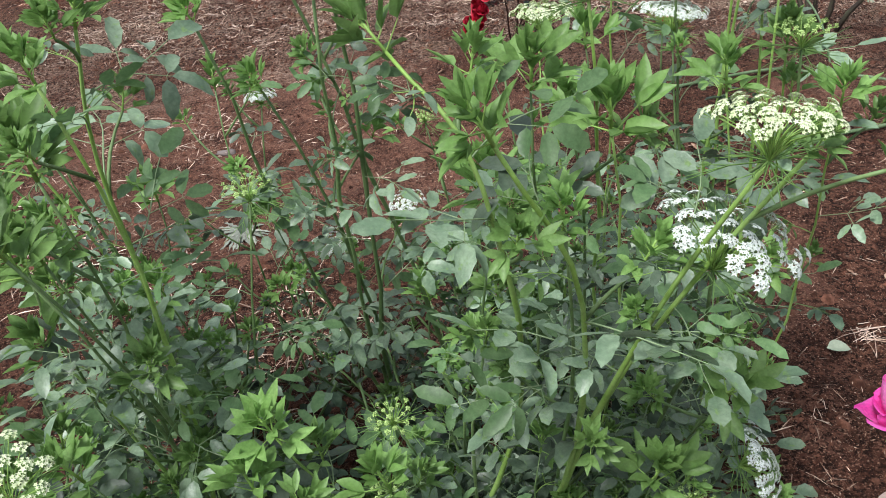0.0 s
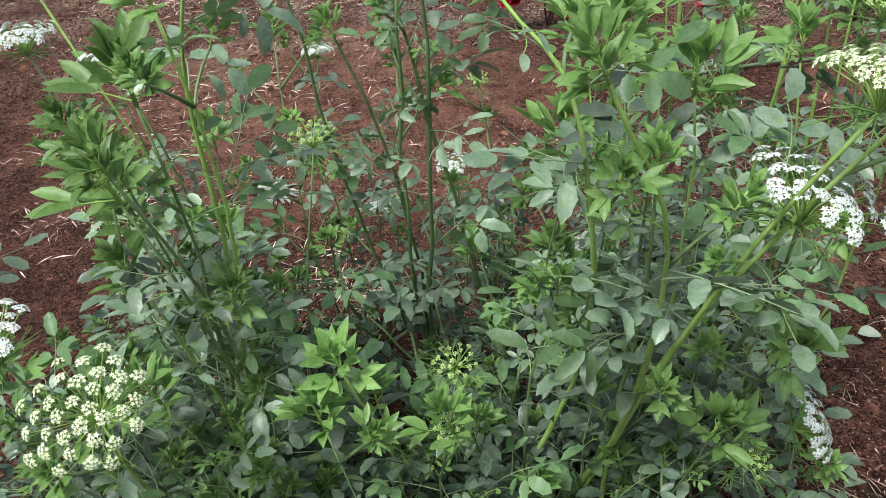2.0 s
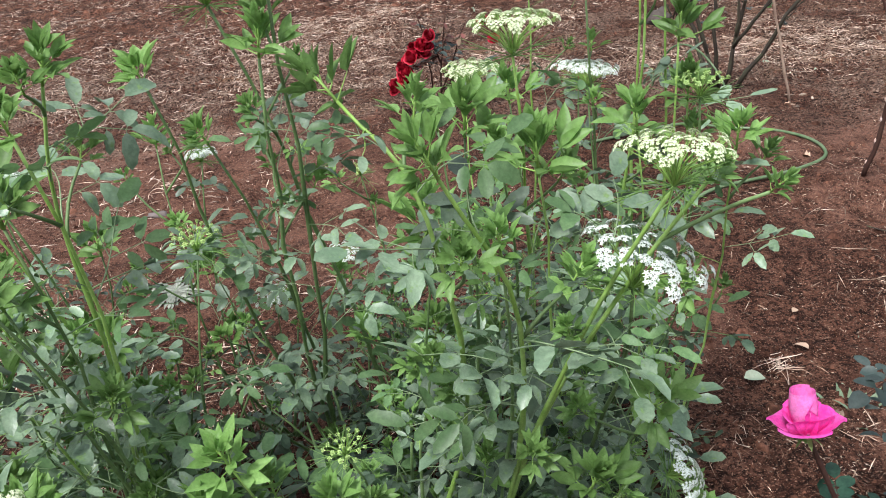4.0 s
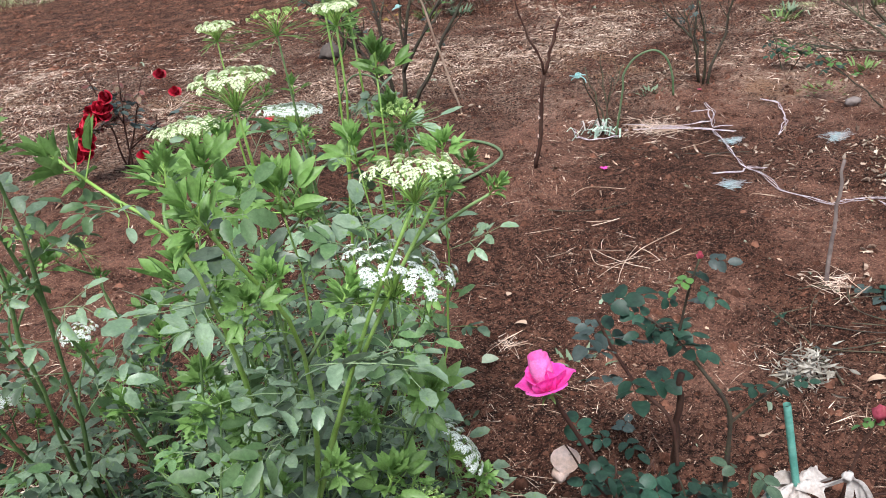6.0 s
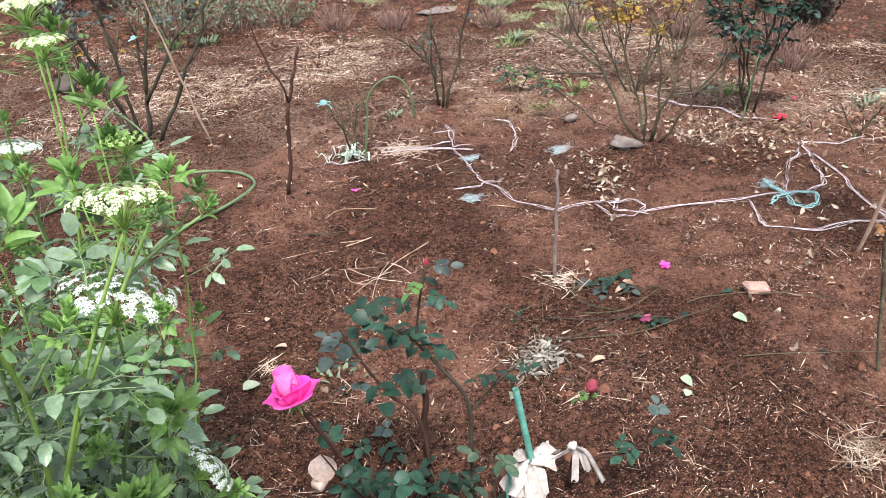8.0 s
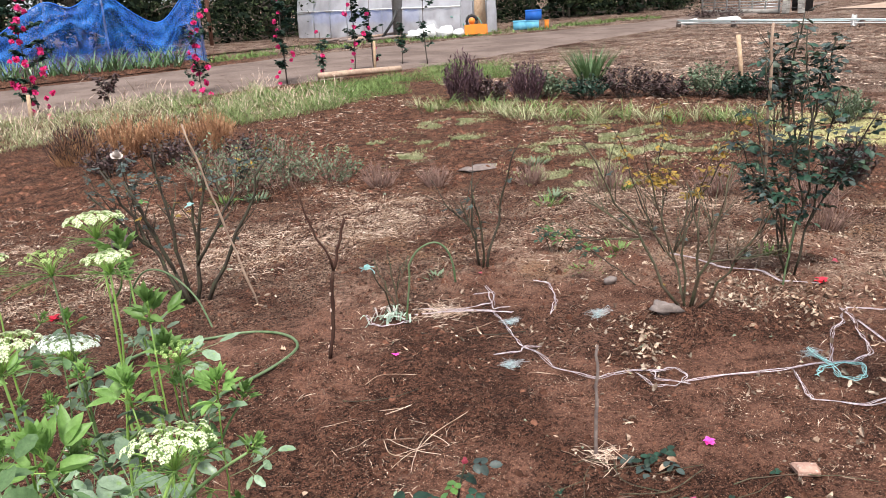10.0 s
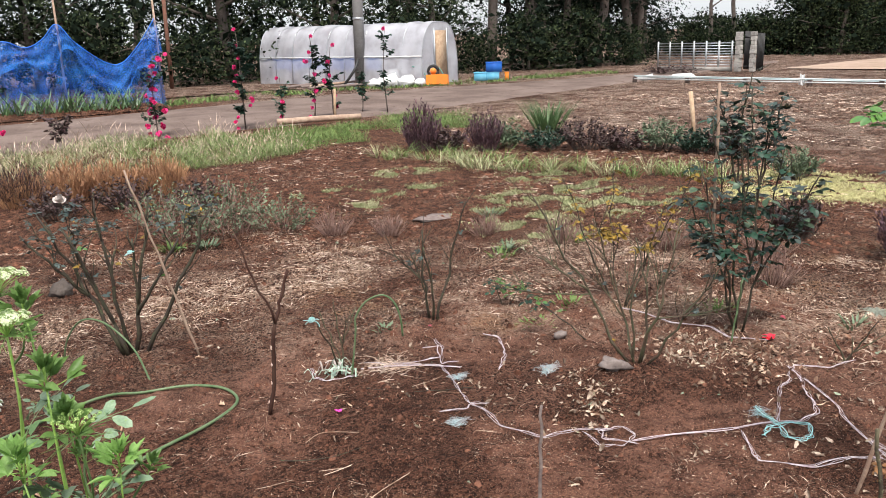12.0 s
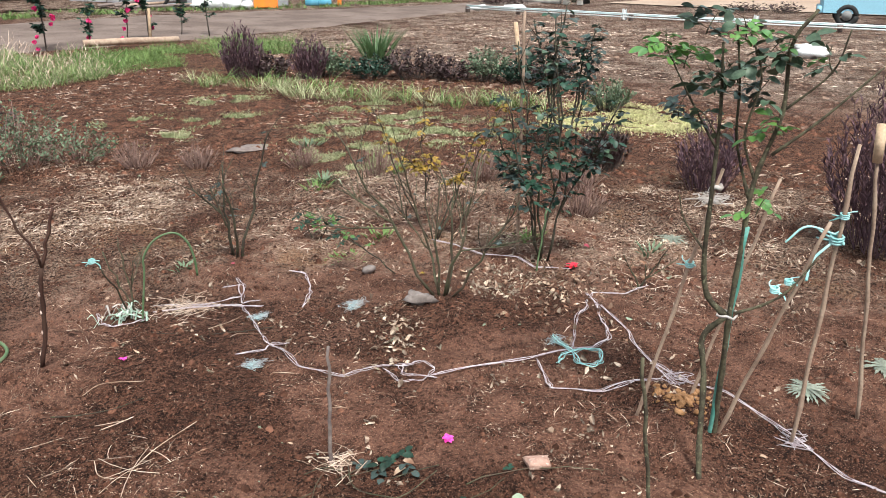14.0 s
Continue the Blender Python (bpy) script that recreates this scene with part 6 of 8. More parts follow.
# ---- polytunnel ----
def build_tunnel():
    p = thing("polytunnel", "clear film polytunnel with grimy sides and a pale door", "greenhouse", (19.2, 21.3, 0), "", 14.3)
    wid, ln, high = 2.2, 7.6, 2.05

    def arch(a):
        s = math.sin(a)
        return Vector((-wid / 2 * math.copysign(abs(math.cos(a)) ** 0.6, math.cos(a)), 0, high * s ** 0.75 if s > 0 else 0))

    def skin(u, v):
        q = arch(math.pi * u)
        sag = 0.015 * math.sin(v * 10 * 2 * math.pi) + 0.02 * noise.noise(Vector((u * 5, v * 9, 0)))
        return (q.x * (1 + sag), ln * v, q.z * (1 + sag))
    part("film", Geo().sheet(skin, 24, 60), FILM, p, "cloudy translucent film")
    for k in range(10):
        pts = [arch(math.pi * i / 16) * 1.004 + Vector((0, ln * k / 9, 0)) for i in range(17)]
        part("hoop", Geo().tube(pts, 0.016, None, 5), GALV, p)
    for x, z in ((-wid / 2 * 0.97, 0.95), (wid / 2 * 0.97, 0.95)):
        part("side_rail", Geo().tube([(x * 1.02, 0, z), (x * 1.02, ln, z)], 0.022, None, 5), WHITE, p)

    def end(u, v):
        q = arch(math.pi * u)
        return (q.x * (1 - v), 0.002, q.z * (1 - v) + 0.9 * v * min(1, q.z))
    part("end_film", Geo().sheet(end, 20, 5), FILM, p)
    part("door", Geo().box(pose(0.02, -0.03, 0.02), 0.66, 0.03, 1.75, 0, 0.006), TIMBER, p, "pale board door")
    for x in (-0.36, 0.4):
        part("door_post", Geo().box(pose(x, -0.03, 0), 0.05, 0.05, 1.85), GALV, p)
    part("inner_sheet", Geo().sheet(lambda u, v: (-0.72 + 0.05 * math.sin(u * 30), 2.0 + 5.2 * u, 0.5 + 0.42 * v + 0.1 * noise.noise(Vector((u * 8, 0, 1)))), 30, 3), BLUE, p, "blue sheet hung inside")
    r = random.Random(4)
    for k in range(7):
        part("bundle", Geo().lump(pose(-0.5 + r.uniform(-.1, .2), 0.8 + 0.95 * k, 0.22), 0.25, 0.35, r.uniform(0.22, 0.5), 0.3, k), WHITE if k % 2 else OLD_WOOD, p)


build_tunnel()
_g = Geo().tube([(0, 0, -0.1), (0.02, 0, 3), (0.03, 0, 9)], 0.205, 0.16, 14)
_p = thing("utility_pole", "grey concrete utility pole", "pole", (17.5, 23.6, 0))
part("shaft", _g, CONCRETE, _p)
part("band", Geo().tube([(0.02, 0, 2.2), (0.02, 0, 2.28)], 0.2, None, 14), GALV, _p)
part("band", Geo().tube([(0.02, 0, 3.0), (0.02, 0, 3.05)], 0.197, None, 14), GALV, _p)
_r = random.Random(3)
for _k, (_x, _y, _s) in enumerate(((17.16, 21.52, 0.4), (17.6, 21.2, 0.34), (16.85, 21.8, 0.28), (17.95, 20.9, 0.22))):
    solid("sack", Geo().lump(pose(0, 0, _s * 0.42), _s, _s * 0.8, _s * 0.6, 0.35, _k), WHITE, "slumped white plastic sack", "sack", (_x, _y, 0), "sacks by the pole")
for _k in range(6):
    _a = Vector((_r.uniform(14.5, 17.6), _r.uniform(22.6, 24.0), 0.08))
    _b = _a + Vector((_r.uniform(1.0, 2.4), _r.uniform(-.4, .4), _r.uniform(-0.02, 0.08)))
    solid("plank", Geo().tube([_a, _a.lerp(_b, 0.5), _b], 0.05, 0.045, 5), OLD_WOOD if _k % 2 else BAMBOO, "old timber piece lying on the grass", "plank", group="timber pieces")
solid("iron_bar", Geo().tube([(0, 0, 0), (0.45, -0.1, 0.55), (0.62, -0.1, 0.9)], 0.05, 0.05, 6), BLACK_METAL, "dark bar leaning by the pole", "bar", (16.6, 23.4, 0))


def build_barrow():
    p = thing("wheelbarrow", "tipped wheelbarrow with an orange tray and one wheel", "wheelbarrow", (18.55, 20.78, 0.0), "", -40)
    w = part("wheel", Geo().tube([Vector((0.17 * math.cos(k * 0.5236), 0, 0.17 * math.sin(k * 0.5236))) for k in range(13)], 0.05, None, 7), RUBBER, p, "", pose(-0.1, -0.1, 0.46))
    part("hub", Geo().tube([(0, -0.05, 0), (0, 0.05, 0)], 0.11, None, 10), ORANGE, w)
    tray = Geo().sheet(lambda u, v: (-0.35 + 0.75 * u, -0.25 - 0.05 * math.sin(math.pi * u), 0.02 + 0.32 * v + 0.03 * math.sin(math.pi * u)), 6, 4)
    tray.box(pose(0.02, -0.2, 0.02), 0.72, 0.1, 0.3, 0, 0.03)
    part("tray", tray, ORANGE, p)
    for x in (-0.3, 0.3):
        part("handle", Geo().tube(smooth_line([(x, 0, 0.2), (x - 0.2, 0.1, 0.55), (x - 0.5, 0.1, 0.62)], 4), 0.018, None, 6), TEAL, p)


build_barrow()
for _k, (_x, _y, _z, _sx, _sy, _sz, _m, _t) in enumerate(((20.9, 21.1, 0, 0.42, 0.32, 0.3, CYAN, "light blue plastic box on the grass"), (21.25, 20.85, 0, 0.5, 0.36, 0.3, CYAN, "light blue plastic box on the grass"), (21.3, 20.8, 0.3, 0.55, 0.4, 0.34, BLUE, "blue plastic crate on a box"), (21.65, 20.5, 0, 0.14, 0.14, 0.28, ORANGE, "small yellow-orange can by the crates"))):
    _p = thing("crate", _t, "crate", (_x, _y, _z), "crates by the track", -42)
    part("body", Geo().box(pose(0, 0, 0), _sx, _sy, _sz, 0, 0.015), _m, _p)
    part("rim", Geo().box(pose(0, 0, _sz - 0.035), _sx + 0.03, _sy + 0.03, 0.03, 0, 0.005), _m, _p)

# ---- gate, fence and pipes ----
def build_fence():
    p = thing("metal_fence", "galvanised metal fence panel with horizontal rails", "fence", (28.9, 19.1, 0))
    for k in range(7):
        part("post", Geo().box(pose(0.02 * k, -0.52 * k, 0), 0.05, 0.05, 1.1), GALV, p)
    for k in range(9):
        part("rail", Geo().tube([(0, 0.05, 0.22 + 0.1 * k), (0.12, -3.2, 0.22 + 0.1 * k)], 0.016, None, 5), GALV, p)
    part("wall", Geo().box(pose(0.06, -1.58, 0), 0.12, 3.2, 0.14, 0, 0.01), MASONRY, p, "low block wall under the rails")


build_fence()
_r = random.Random(8)
for _x, _y, _w in ((28.65, 15.5, 0.2), (28.8, 15.02, 0.18)):
    _p = thing("gate_pillar", "square pillar of stacked grey stone", "pillar", (_x, _y, 0), "gate pillars")
    for _k in range(9):
        part("stone", Geo().box(pose(_r.uniform(-.01, .01), _r.uniform(-.01, .01), 0.158 * _k, 0, 0, _r.uniform(-3, 3)), _w + _r.uniform(-.03, .03), _w + _r.uniform(-.03, .03), 0.15, 0, 0.012), MASONRY, _p, smooth=False)
_p = thing("slatted_gate", "dark slatted metal gate, closed", "gate", (28.85, 15.28, 0))
for _k in range(7):
    part("slat", Geo().box(pose(0, 0.1 - 0.03 * _k, 0.08), 0.03, 0.026, 1.35), BLACK_METAL, _p)
for _z in (0.15, 1.2):
    part("crossbar", Geo().box(pose(0, 0, _z), 0.04, 0.24, 0.05), BLACK_METAL, _p)
for _k in range(6):
    part("slat", Geo().box(pose(0, -0.4 - 0.045 * _k, 0.05), 0.03, 0.035, 1.3), BLACK_METAL, _p)
_p = thing("pipe_rail", "pale blue and white pipes laid on low supports", "pipe", (22.1, 15.4, 0))
for _z, _dx in ((0.2, 0.0), (0.16, 0.12), (0.11, 0.02)):
    part("pipe", Geo().tube([(_dx, 0, _z), (0.4 + _dx, -6, _z - 0.02), (1.0 + _dx, -16, _z)], 0.019, None, 7), PIPE if _z > 0.15 else WHITE, _p)
for _k in range(9):
    part("support", Geo().box(pose(0.06 + 0.12 * _k, -1.8 * _k, 0), 0.08, 0.12, 0.16), OLD_WOOD, _p)
for _y in (10.2, 6.6):
    solid("plastic_rag", Geo().sheet(lambda u, v: (0.05 * math.sin(u * 9), 0.16 * (u - 0.5) * (0.8 + 0.5 * v), 0.3 - 0.28 * v + 0.02 * math.sin(u * 14)), 8, 5), WHITE, "white plastic sheet scrap draped on the pipes", "plastic sheet", (22.15 + (15.4 - _y) * 0.062, _y, 0), "plastic scraps")
for _k, (_x, _y, _s) in enumerate(((23.5, 15.9, 0.5), (24.4, 15.2, 0.7))):
    solid("plastic_rag", Geo().lump(pose(0, 0, 0.05), _s, _s * 0.5, 0.09, 0.5, _k), WHITE, "crumpled white plastic sheet on the ground", "plastic sheet", (_x, _y, 0), "plastic scraps")
for _k, (_x, _y, _w) in enumerate(((26.4, 17.3, 0.9), (26.8, 16.6, 1.1), (29.5, 9.0, 1.2), (30.2, 8.0, 1.0))):
    twig_shrub("branch_heap", "dark heap of uprooted branches on the ground", "branch heap", (_x, _y), _w, 0.42, 60, BARK, PURPLE_DARK, 90 + _k, 0.12, 5, 0.1, "branch heaps", 0.25)
for _k, (_x, _y) in enumerate(((16.1, 3.55), (16.6, 3.7))):
    solid("sack", Geo().lump(pose(0, 0, 0.1), 0.16, 0.26, 0.1, 0.4, 40 + _k), WHITE, "long white plastic roll on the field", "sack", (_x, _y, 0), "plastic rolls")


def build_car():
    p = thing("parked_car", "light blue parked car beside the field", "car", (25.66, 4.0, 0.0), "", -75)
    prof = ((-1.75, 0.35), (-1.78, 0.7), (-1.55, 0.85), (-1.0, 0.92), (-0.55, 1.42), (0.9, 1.48), (1.6, 1.0), (1.75, 0.85), (1.75, 0.35))
    g, n = Geo(), len(prof)
    for y, k in ((-0.78, 0.96), (-0.7, 1.0), (0.7, 1.0), (0.78, 0.96)):
        g.v += [Vector((x * k, y * (1 - 0.13 * max(0, z - 0.9)), 0.35 + (z - 0.35) * k)) for x, z in prof]
    for i in range(3):
        for j in range(n):
            a, b = i * n + j, i * n + (j + 1) % n
            g.f.append((a, a + n, b + n, b))
    g.f += [tuple(range(n)), tuple(range(4 * n - 1, 3 * n - 1, -1))]
    g.m = [0] * len(g.f)
    part("body", g, CAR_PAINT, p, smooth=False)
    for side in (-1, 1):
        part("side_window", Geo().sheet(lambda u, v: (-0.75 + 1.9 * u * (1 - 0.12 * v) + 0.28 * v, side * (0.775 - 0.05 * v), 0.97 + 0.36 * v), 4, 2), CAR_GLASS, p)
        part("headlight", Geo().lump(pose(-1.68, side * 0.55, 0.72), 0.08, 0.16, 0.08, 0.02, 1), WHITE, p)
        for x in (-1.1, 1.1):
            w = part("wheel", Geo().tube([Vector((0.23 * math.cos(k * 0.3927), 0, 0.23 * math.sin(k * 0.3927))) for k in range(17)], 0.075, None, 8), RUBBER, p, "", pose(x, side * 0.74, 0.29))
            part("rim", Geo().tube([(0, -0.06, 0), (0, 0.06, 0)], 0.13, None, 14), CONCRETE, w)
    part("windscreen", Geo().sheet(lambda u, v: (-1.0 + 0.42 * v - 0.03, -0.62 + 1.24 * u, 0.95 + 0.44 * v), 4, 3), CAR_GLASS, p)
    part("bumper", Geo().box(pose(-1.78, 0, 0.32), 0.12, 1.5, 0.2, 0, 0.03), CAR_PAINT, p)


build_car()

# ---- trees ----
def tree_shape(seed, h, spread, mat, clumps, size, low=0.1, name="tree", label="", trunk_r=0.22, columnar=False):
    """A tree with a tapered trunk, limbs and a ragged crown of small leaf sprays."""
    r = random.Random(seed)
    p = thing(name, label, "tree", (0, 0, -50), "trees behind the farm")
    trunk = bend((0, 0, 0), (r.uniform(-.4, .4), r.uniform(-.4, .4), h * 0.9), 0.02, n=8, wob=0.01, rnd=r)
    part("trunk", Geo().tube(trunk, trunk_r, 0.05, 8), BARK, p)
    g, lobes = Geo(), []
    for k in range(13):
        s = low + (0.95 - low) * (k + 0.5) / 13
        q, _ = along(trunk, s)
        az = k * 2.4 + r.uniform(-.5, .5)
        reach = spread * (0.9 - 0.55 * s if not columnar else 0.5 - 0.2 * s) * r.uniform(0.6, 1.1)
        e = q + Vector((math.cos(az) * reach, math.sin(az) * reach, reach * r.uniform(0.0, 0.5)))
        part("limb", Geo().tube(bend(q, e, 0.05, n=4), trunk_r * 0.3, 0.03, 5), BARK, p)
        lobes.append((e, reach * r.uniform(0.5, 0.8) + 0.35))
        lobes.append((q.lerp(e, 0.5), reach * 0.5 + 0.3))
    for k in range(clumps):
        c, rad = r.choice(lobes)
        d = Vector((r.gauss(0, 1), r.gauss(0, 1), r.gauss(0, 0.8)))
        q = c + d.normalized() * rad * r.random() ** 0.6 * (1.25 if k % 9 == 0 else 0.95)
        for j in range(3):
            v = Vector((r.uniform(-1, 1), r.uniform(-1, 1), r.uniform(-0.9, 0.5)))
            s = size * r.uniform(0.5, 1.3)
            g.flake(aim(q + Vector((r.gauss(0, 1), r.gauss(0, 1), r.gauss(0, 1))) * size * 0.5, v, r.uniform(-2, 2)), s, s * 0.42)
    for k in range(520):  # the inner mass, its shade put into a darker leaf colour
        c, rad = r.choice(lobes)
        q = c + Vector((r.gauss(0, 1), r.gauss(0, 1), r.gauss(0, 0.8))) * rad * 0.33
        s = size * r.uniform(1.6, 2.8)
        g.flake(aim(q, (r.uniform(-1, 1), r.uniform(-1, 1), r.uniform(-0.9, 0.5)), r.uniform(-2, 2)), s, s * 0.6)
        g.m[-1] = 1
    part("crown", g, [mat, TREE_INNER_SHADE], p)
    return p


PROTO = [tree_shape(1, 9.5, 3.6, TREE_LEAF, 3300, 0.15, 0.05, label="dense dark evergreen tree"),
         tree_shape(2, 8.0, 3.4, TREE_LEAF_B, 3000, 0.15, 0.04, label="broad olive-green tree behind the farm"),
         tree_shape(3, 13.0, 2.2, TREE_LEAF, 2000, 0.17, 0.25, label="tall narrow dark conifer", trunk_r=0.24),
         tree_shape(4, 5.0, 2.8, TREE_LEAF_B, 2000, 0.14, 0.05, label="low bushy green tree", trunk_r=0.12),
         tree_shape(5, 2.2, 1.9, TREE_LEAF_B, 1000, 0.12, 0.02, name="hedge_bush", label="dark green hedge bush", trunk_r=0.06)]
_r = random.Random(21)


def plant_trees(kind, spots, lo=0.85, hi=1.15):
    for x, y in spots:
        s = _r.uniform(lo, hi)
        copy_thing(PROTO[kind], pose(x, y, -0.1, 0, 0, _r.uniform(0, 360)) @ Matrix.Diagonal((s, s, s * _r.uniform(0.85, 1.15), 1)))


plant_trees(0, ((-6, 33), (-1, 35.5), (3.0, 33), (7.5, 35.5), (11, 33.5), (15, 37), (18, 34), (22.5, 33.5), (25.5, 30.5), (13, 40), (20, 39), (27, 34)))
plant_trees(0, ((40, 27.5), (41, 30.5), (37, 29.5), (35, 30.5), (40, 33.5), (33, 31), (52, 23.6), (54.5, 20), (56, 26), (50, 13), (52, 9)), 0.8, 1.15)
plant_trees(1, ((0.5, 31.5), (9.3, 31.8), (16.6, 31.4), (24.6, 27.5), (5.5, 31), (21, 30.5)), 0.8, 1.2)
plant_trees(2, ((27.6, 27.2), (29.4, 26.2), (30.6, 25.4), (32.0, 24.6), (33.6, 23.8), (31.0, 28), (34.0, 26.5), (36.5, 25.5), (52.5, 24.3), (54, 25.2), (55.5, 24.2), (38.2, 26.6), (47.6, 21.6), (48.6, 20.2), (50.2, 19.6)), 0.8, 1.1)
plant_trees(3, ((51, 20.5), (50, 18.5), (53, 17), (46, 9), (49, 5), (44, 1), (56, 22.5), (47.5, 20.6), (46.5, 19.5), (49.5, 15)), 0.95, 1.5)
plant_trees(4, ((-3, 29.5), (1, 31), (5.4, 29.4), (10.8, 29), (14.6, 30.4), (18.5, 31), (22.8, 27.6), (25.5, 26.2), (28.2, 25.4), (30.5, 24.5), (33, 23.5)), 0.7, 1.35)
plant_trees(4, ((45, 27.5), (46.5, 26.2), (47.5, 25), (49, 27), (48.5, 24.2), (50.5, 26), (47, 22.5), (49.5, 22), (47.5, 17.5), (45, 30), (52, 27.5), (51, 29.5), (53, 31), (50.5, 31.5), (46, 23.8)), 0.8, 1.05)
for _p in PROTO:
    for _o in list(_p.children_recursive) + [_p]:
        bpy.data.objects.remove(_o)


def bare_tree(at, h, seed):
    r = random.Random(seed)
    p = thing("bare_tree", "bare leafless tree against the white sky", "tree", (*at, 0), "trees behind the farm")
    t = bend((0, 0, 0), (0.2, 0.1, h), 0.02, n=8, wob=0.01, rnd=r)
    part("trunk", Geo().tube(t, 0.15, 0.05, 8), BARK, p)
    for k in range(9):
        q, d = along(t, r.uniform(0.3, 0.95))
        az = r.uniform(0, 6.28)
        part("limb", Geo().tube(bend(q, q + Vector((math.cos(az), math.sin(az), 0.8)) * r.uniform(0.6, 1.8), 0.1, n=4, wob=0.03, rnd=r), 0.06, 0.015, 5), BARK, p)


bare_tree((47.3, 27.6), 6, 1)
bare_tree((48.2, 26.5), 12, 2)

# ---- hoses, twine and stakes in the bed ----
def cord(name, label, category, pts, rad, mat, group="", n=6, strands=1, seed=0, fray=0.0):
    """A hose, hoop or cord along the points, their heights over the soil; with several strands each is a part."""
    r = random.Random(seed)
    whole = None if strands == 1 else thing(name, label, category, (0, 0, 0), group)
    for s in range(strands):
        line = [Vector((x + r.uniform(-1, 1) * fray, y + r.uniform(-1, 1) * fray, gz(x, y) + z)) for x, y, z in pts]
        if fray:
            line = [q for a, b in zip(line, line[1:]) for q in (a, a.lerp(b, 0.33) + Vector((r.uniform(-1, 1), r.uniform(-1, 1), 0.1)) * fray, a.lerp(b, 0.67) + Vector((r.uniform(-1, 1), r.uniform(-1, 1), 0.1)) * fray)] + line[-1:]
        g = Geo().tube(smooth_line(line, n), rad * r.uniform(0.75, 1.2), None, 6)
        if whole:
            part("strand", g, mat, whole)
        else:
            whole = solid(name, g, mat, label, category, group=group)
    return whole


cord("garden_hose", "faded green garden hose curving over the soil", "hose", ((0.75, 3.42, 0.02), (1.24, 3.53, 0.012), (1.45, 3.5, 0.012), (1.63, 3.41, 0.012), (1.74, 3.25, 0.012), (1.71, 3.05, 0.012), (1.51, 2.92, 0.012), (1.19, 2.82, 0.012), (1.05, 2.74, 0.01)), 0.0068, HOSE)
cord("hose_arch", "green plastic hoop stuck in the soil by a rose", "hoop", ((1.31, 4.25, -0.03), (1.33, 4.18, 0.14), (1.38, 4.06, 0.25), (1.45, 3.92, 0.25), (1.52, 3.76, 0.14), (1.55, 3.64, -0.03)), 0.0058, HOSE, "hoops")
cord("hose_arch", "green plastic hoop over a small rose", "hoop", ((2.267, 2.932, -0.04), (2.296, 2.911, 0.234), (2.30, 2.91, 0.311), (2.341, 2.878, 0.38), (2.405, 2.829, 0.413), (2.449, 2.793, 0.372), (2.471, 2.775, 0.297), (2.477, 2.769, 0.206)), 0.0045, HOSE, "hoops")
T = "faded white twine lying in loops on the soil"
for _k, _pts in enumerate((
        ((2.19, 3.17, .01), (2.13, 3.05, .01), (2.14, 2.96, .012), (2.2, 2.9, .012), (2.28, 2.92, .012)),
        ((2.40, 3.02, .012), (2.52, 2.9, .01), (2.66, 2.72, .01), (2.62, 2.6, .012), (2.52, 2.4, .01), (2.47, 2.3, .012), (2.45, 2.17, .012), (2.41, 2.03, .01), (2.46, 1.84, .01), (2.59, 1.76, .012), (2.7, 1.67, .012)),
        ((2.84, 2.95, .01), (2.8, 2.85, .012), (2.66, 2.7, .02), (2.74, 2.66, .012)),
        ((3.1, 2.84, .012), (3.12, 2.74, .012), (3.03, 2.62, .01), (2.93, 2.52, .012), (2.81, 2.44, .012)),
        ((2.59, 1.73, .012), (2.56, 1.63, .012), (2.63, 1.57, .015), (2.72, 1.57, .012), (2.75, 1.65, .02), (2.66, 1.70, .012), (2.60, 1.64, .02), (2.68, 1.53, .012)),
        ((2.68, 1.55, .012), (2.88, 1.44, .01), (3.05, 1.32, .012), (3.2, 1.24, .02), (3.3, 1.16, .02), (3.44, 1.15, .012), (3.5, 1.19, .02), (3.62, 1.28, .012), (3.77, 1.38, .01), (3.86, 1.48, .012)),
        ((3.24, 1.22, .012), (3.4, 1.3, .012), (3.55, 1.37, .01), (3.65, 1.37, .02), (3.78, 1.44, .012), (3.9, 1.46, .012), (3.99, 1.34, .01), (4.15, 1.28, .012)),
        ((3.03, 1.27, .012), (2.95, 1.18, .012), (2.9, 1.12, .012), (2.99, 0.96, .01), (3.12, 0.87, .012), (3.2, 0.8, .012)),
        ((4.02, 2.6, .02), (4.0, 2.4, .015), (3.97, 2.22, .015), (4.05, 2.02, .015), (3.98, 1.86, .02), (4.12, 1.72, .012)),
        ((3.33, 0.9, .012), (3.28, 0.72, .012), (3.26, 0.56, .02), (3.15, 0.34, .012), (3.08, 0.2, .012), (3.01, 0.07, .01), (2.99, -0.06, .01), (2.98, -0.3, .01)),
        ((2.36, 2.98, .012), (2.5, 2.86, .012), (2.6, 2.75, .015), (2.7, 2.6, .012)),
        ((2.44, 2.92, .012), (2.6, 2.84, .012), (2.72, 2.78, .012), (2.78, 2.86, .03), (2.74, 2.93, .012)),
        ((2.3, 2.3, .012), (2.4, 2.24, .015), (2.48, 2.28, .012), (2.52, 2.22, .012)),
        ((3.77, 1.36, .012), (3.6, 1.15, .012), (3.46, 1.03, .01), (3.3, 0.88, .012), (3.22, 0.74, .012)))):
    cord("twine", T, "twine", _pts, 0.0014, TWINE, "twine on the soil", 4, 4 if _k in (5, 7, 8, 9) else 3, _k, 0.009)


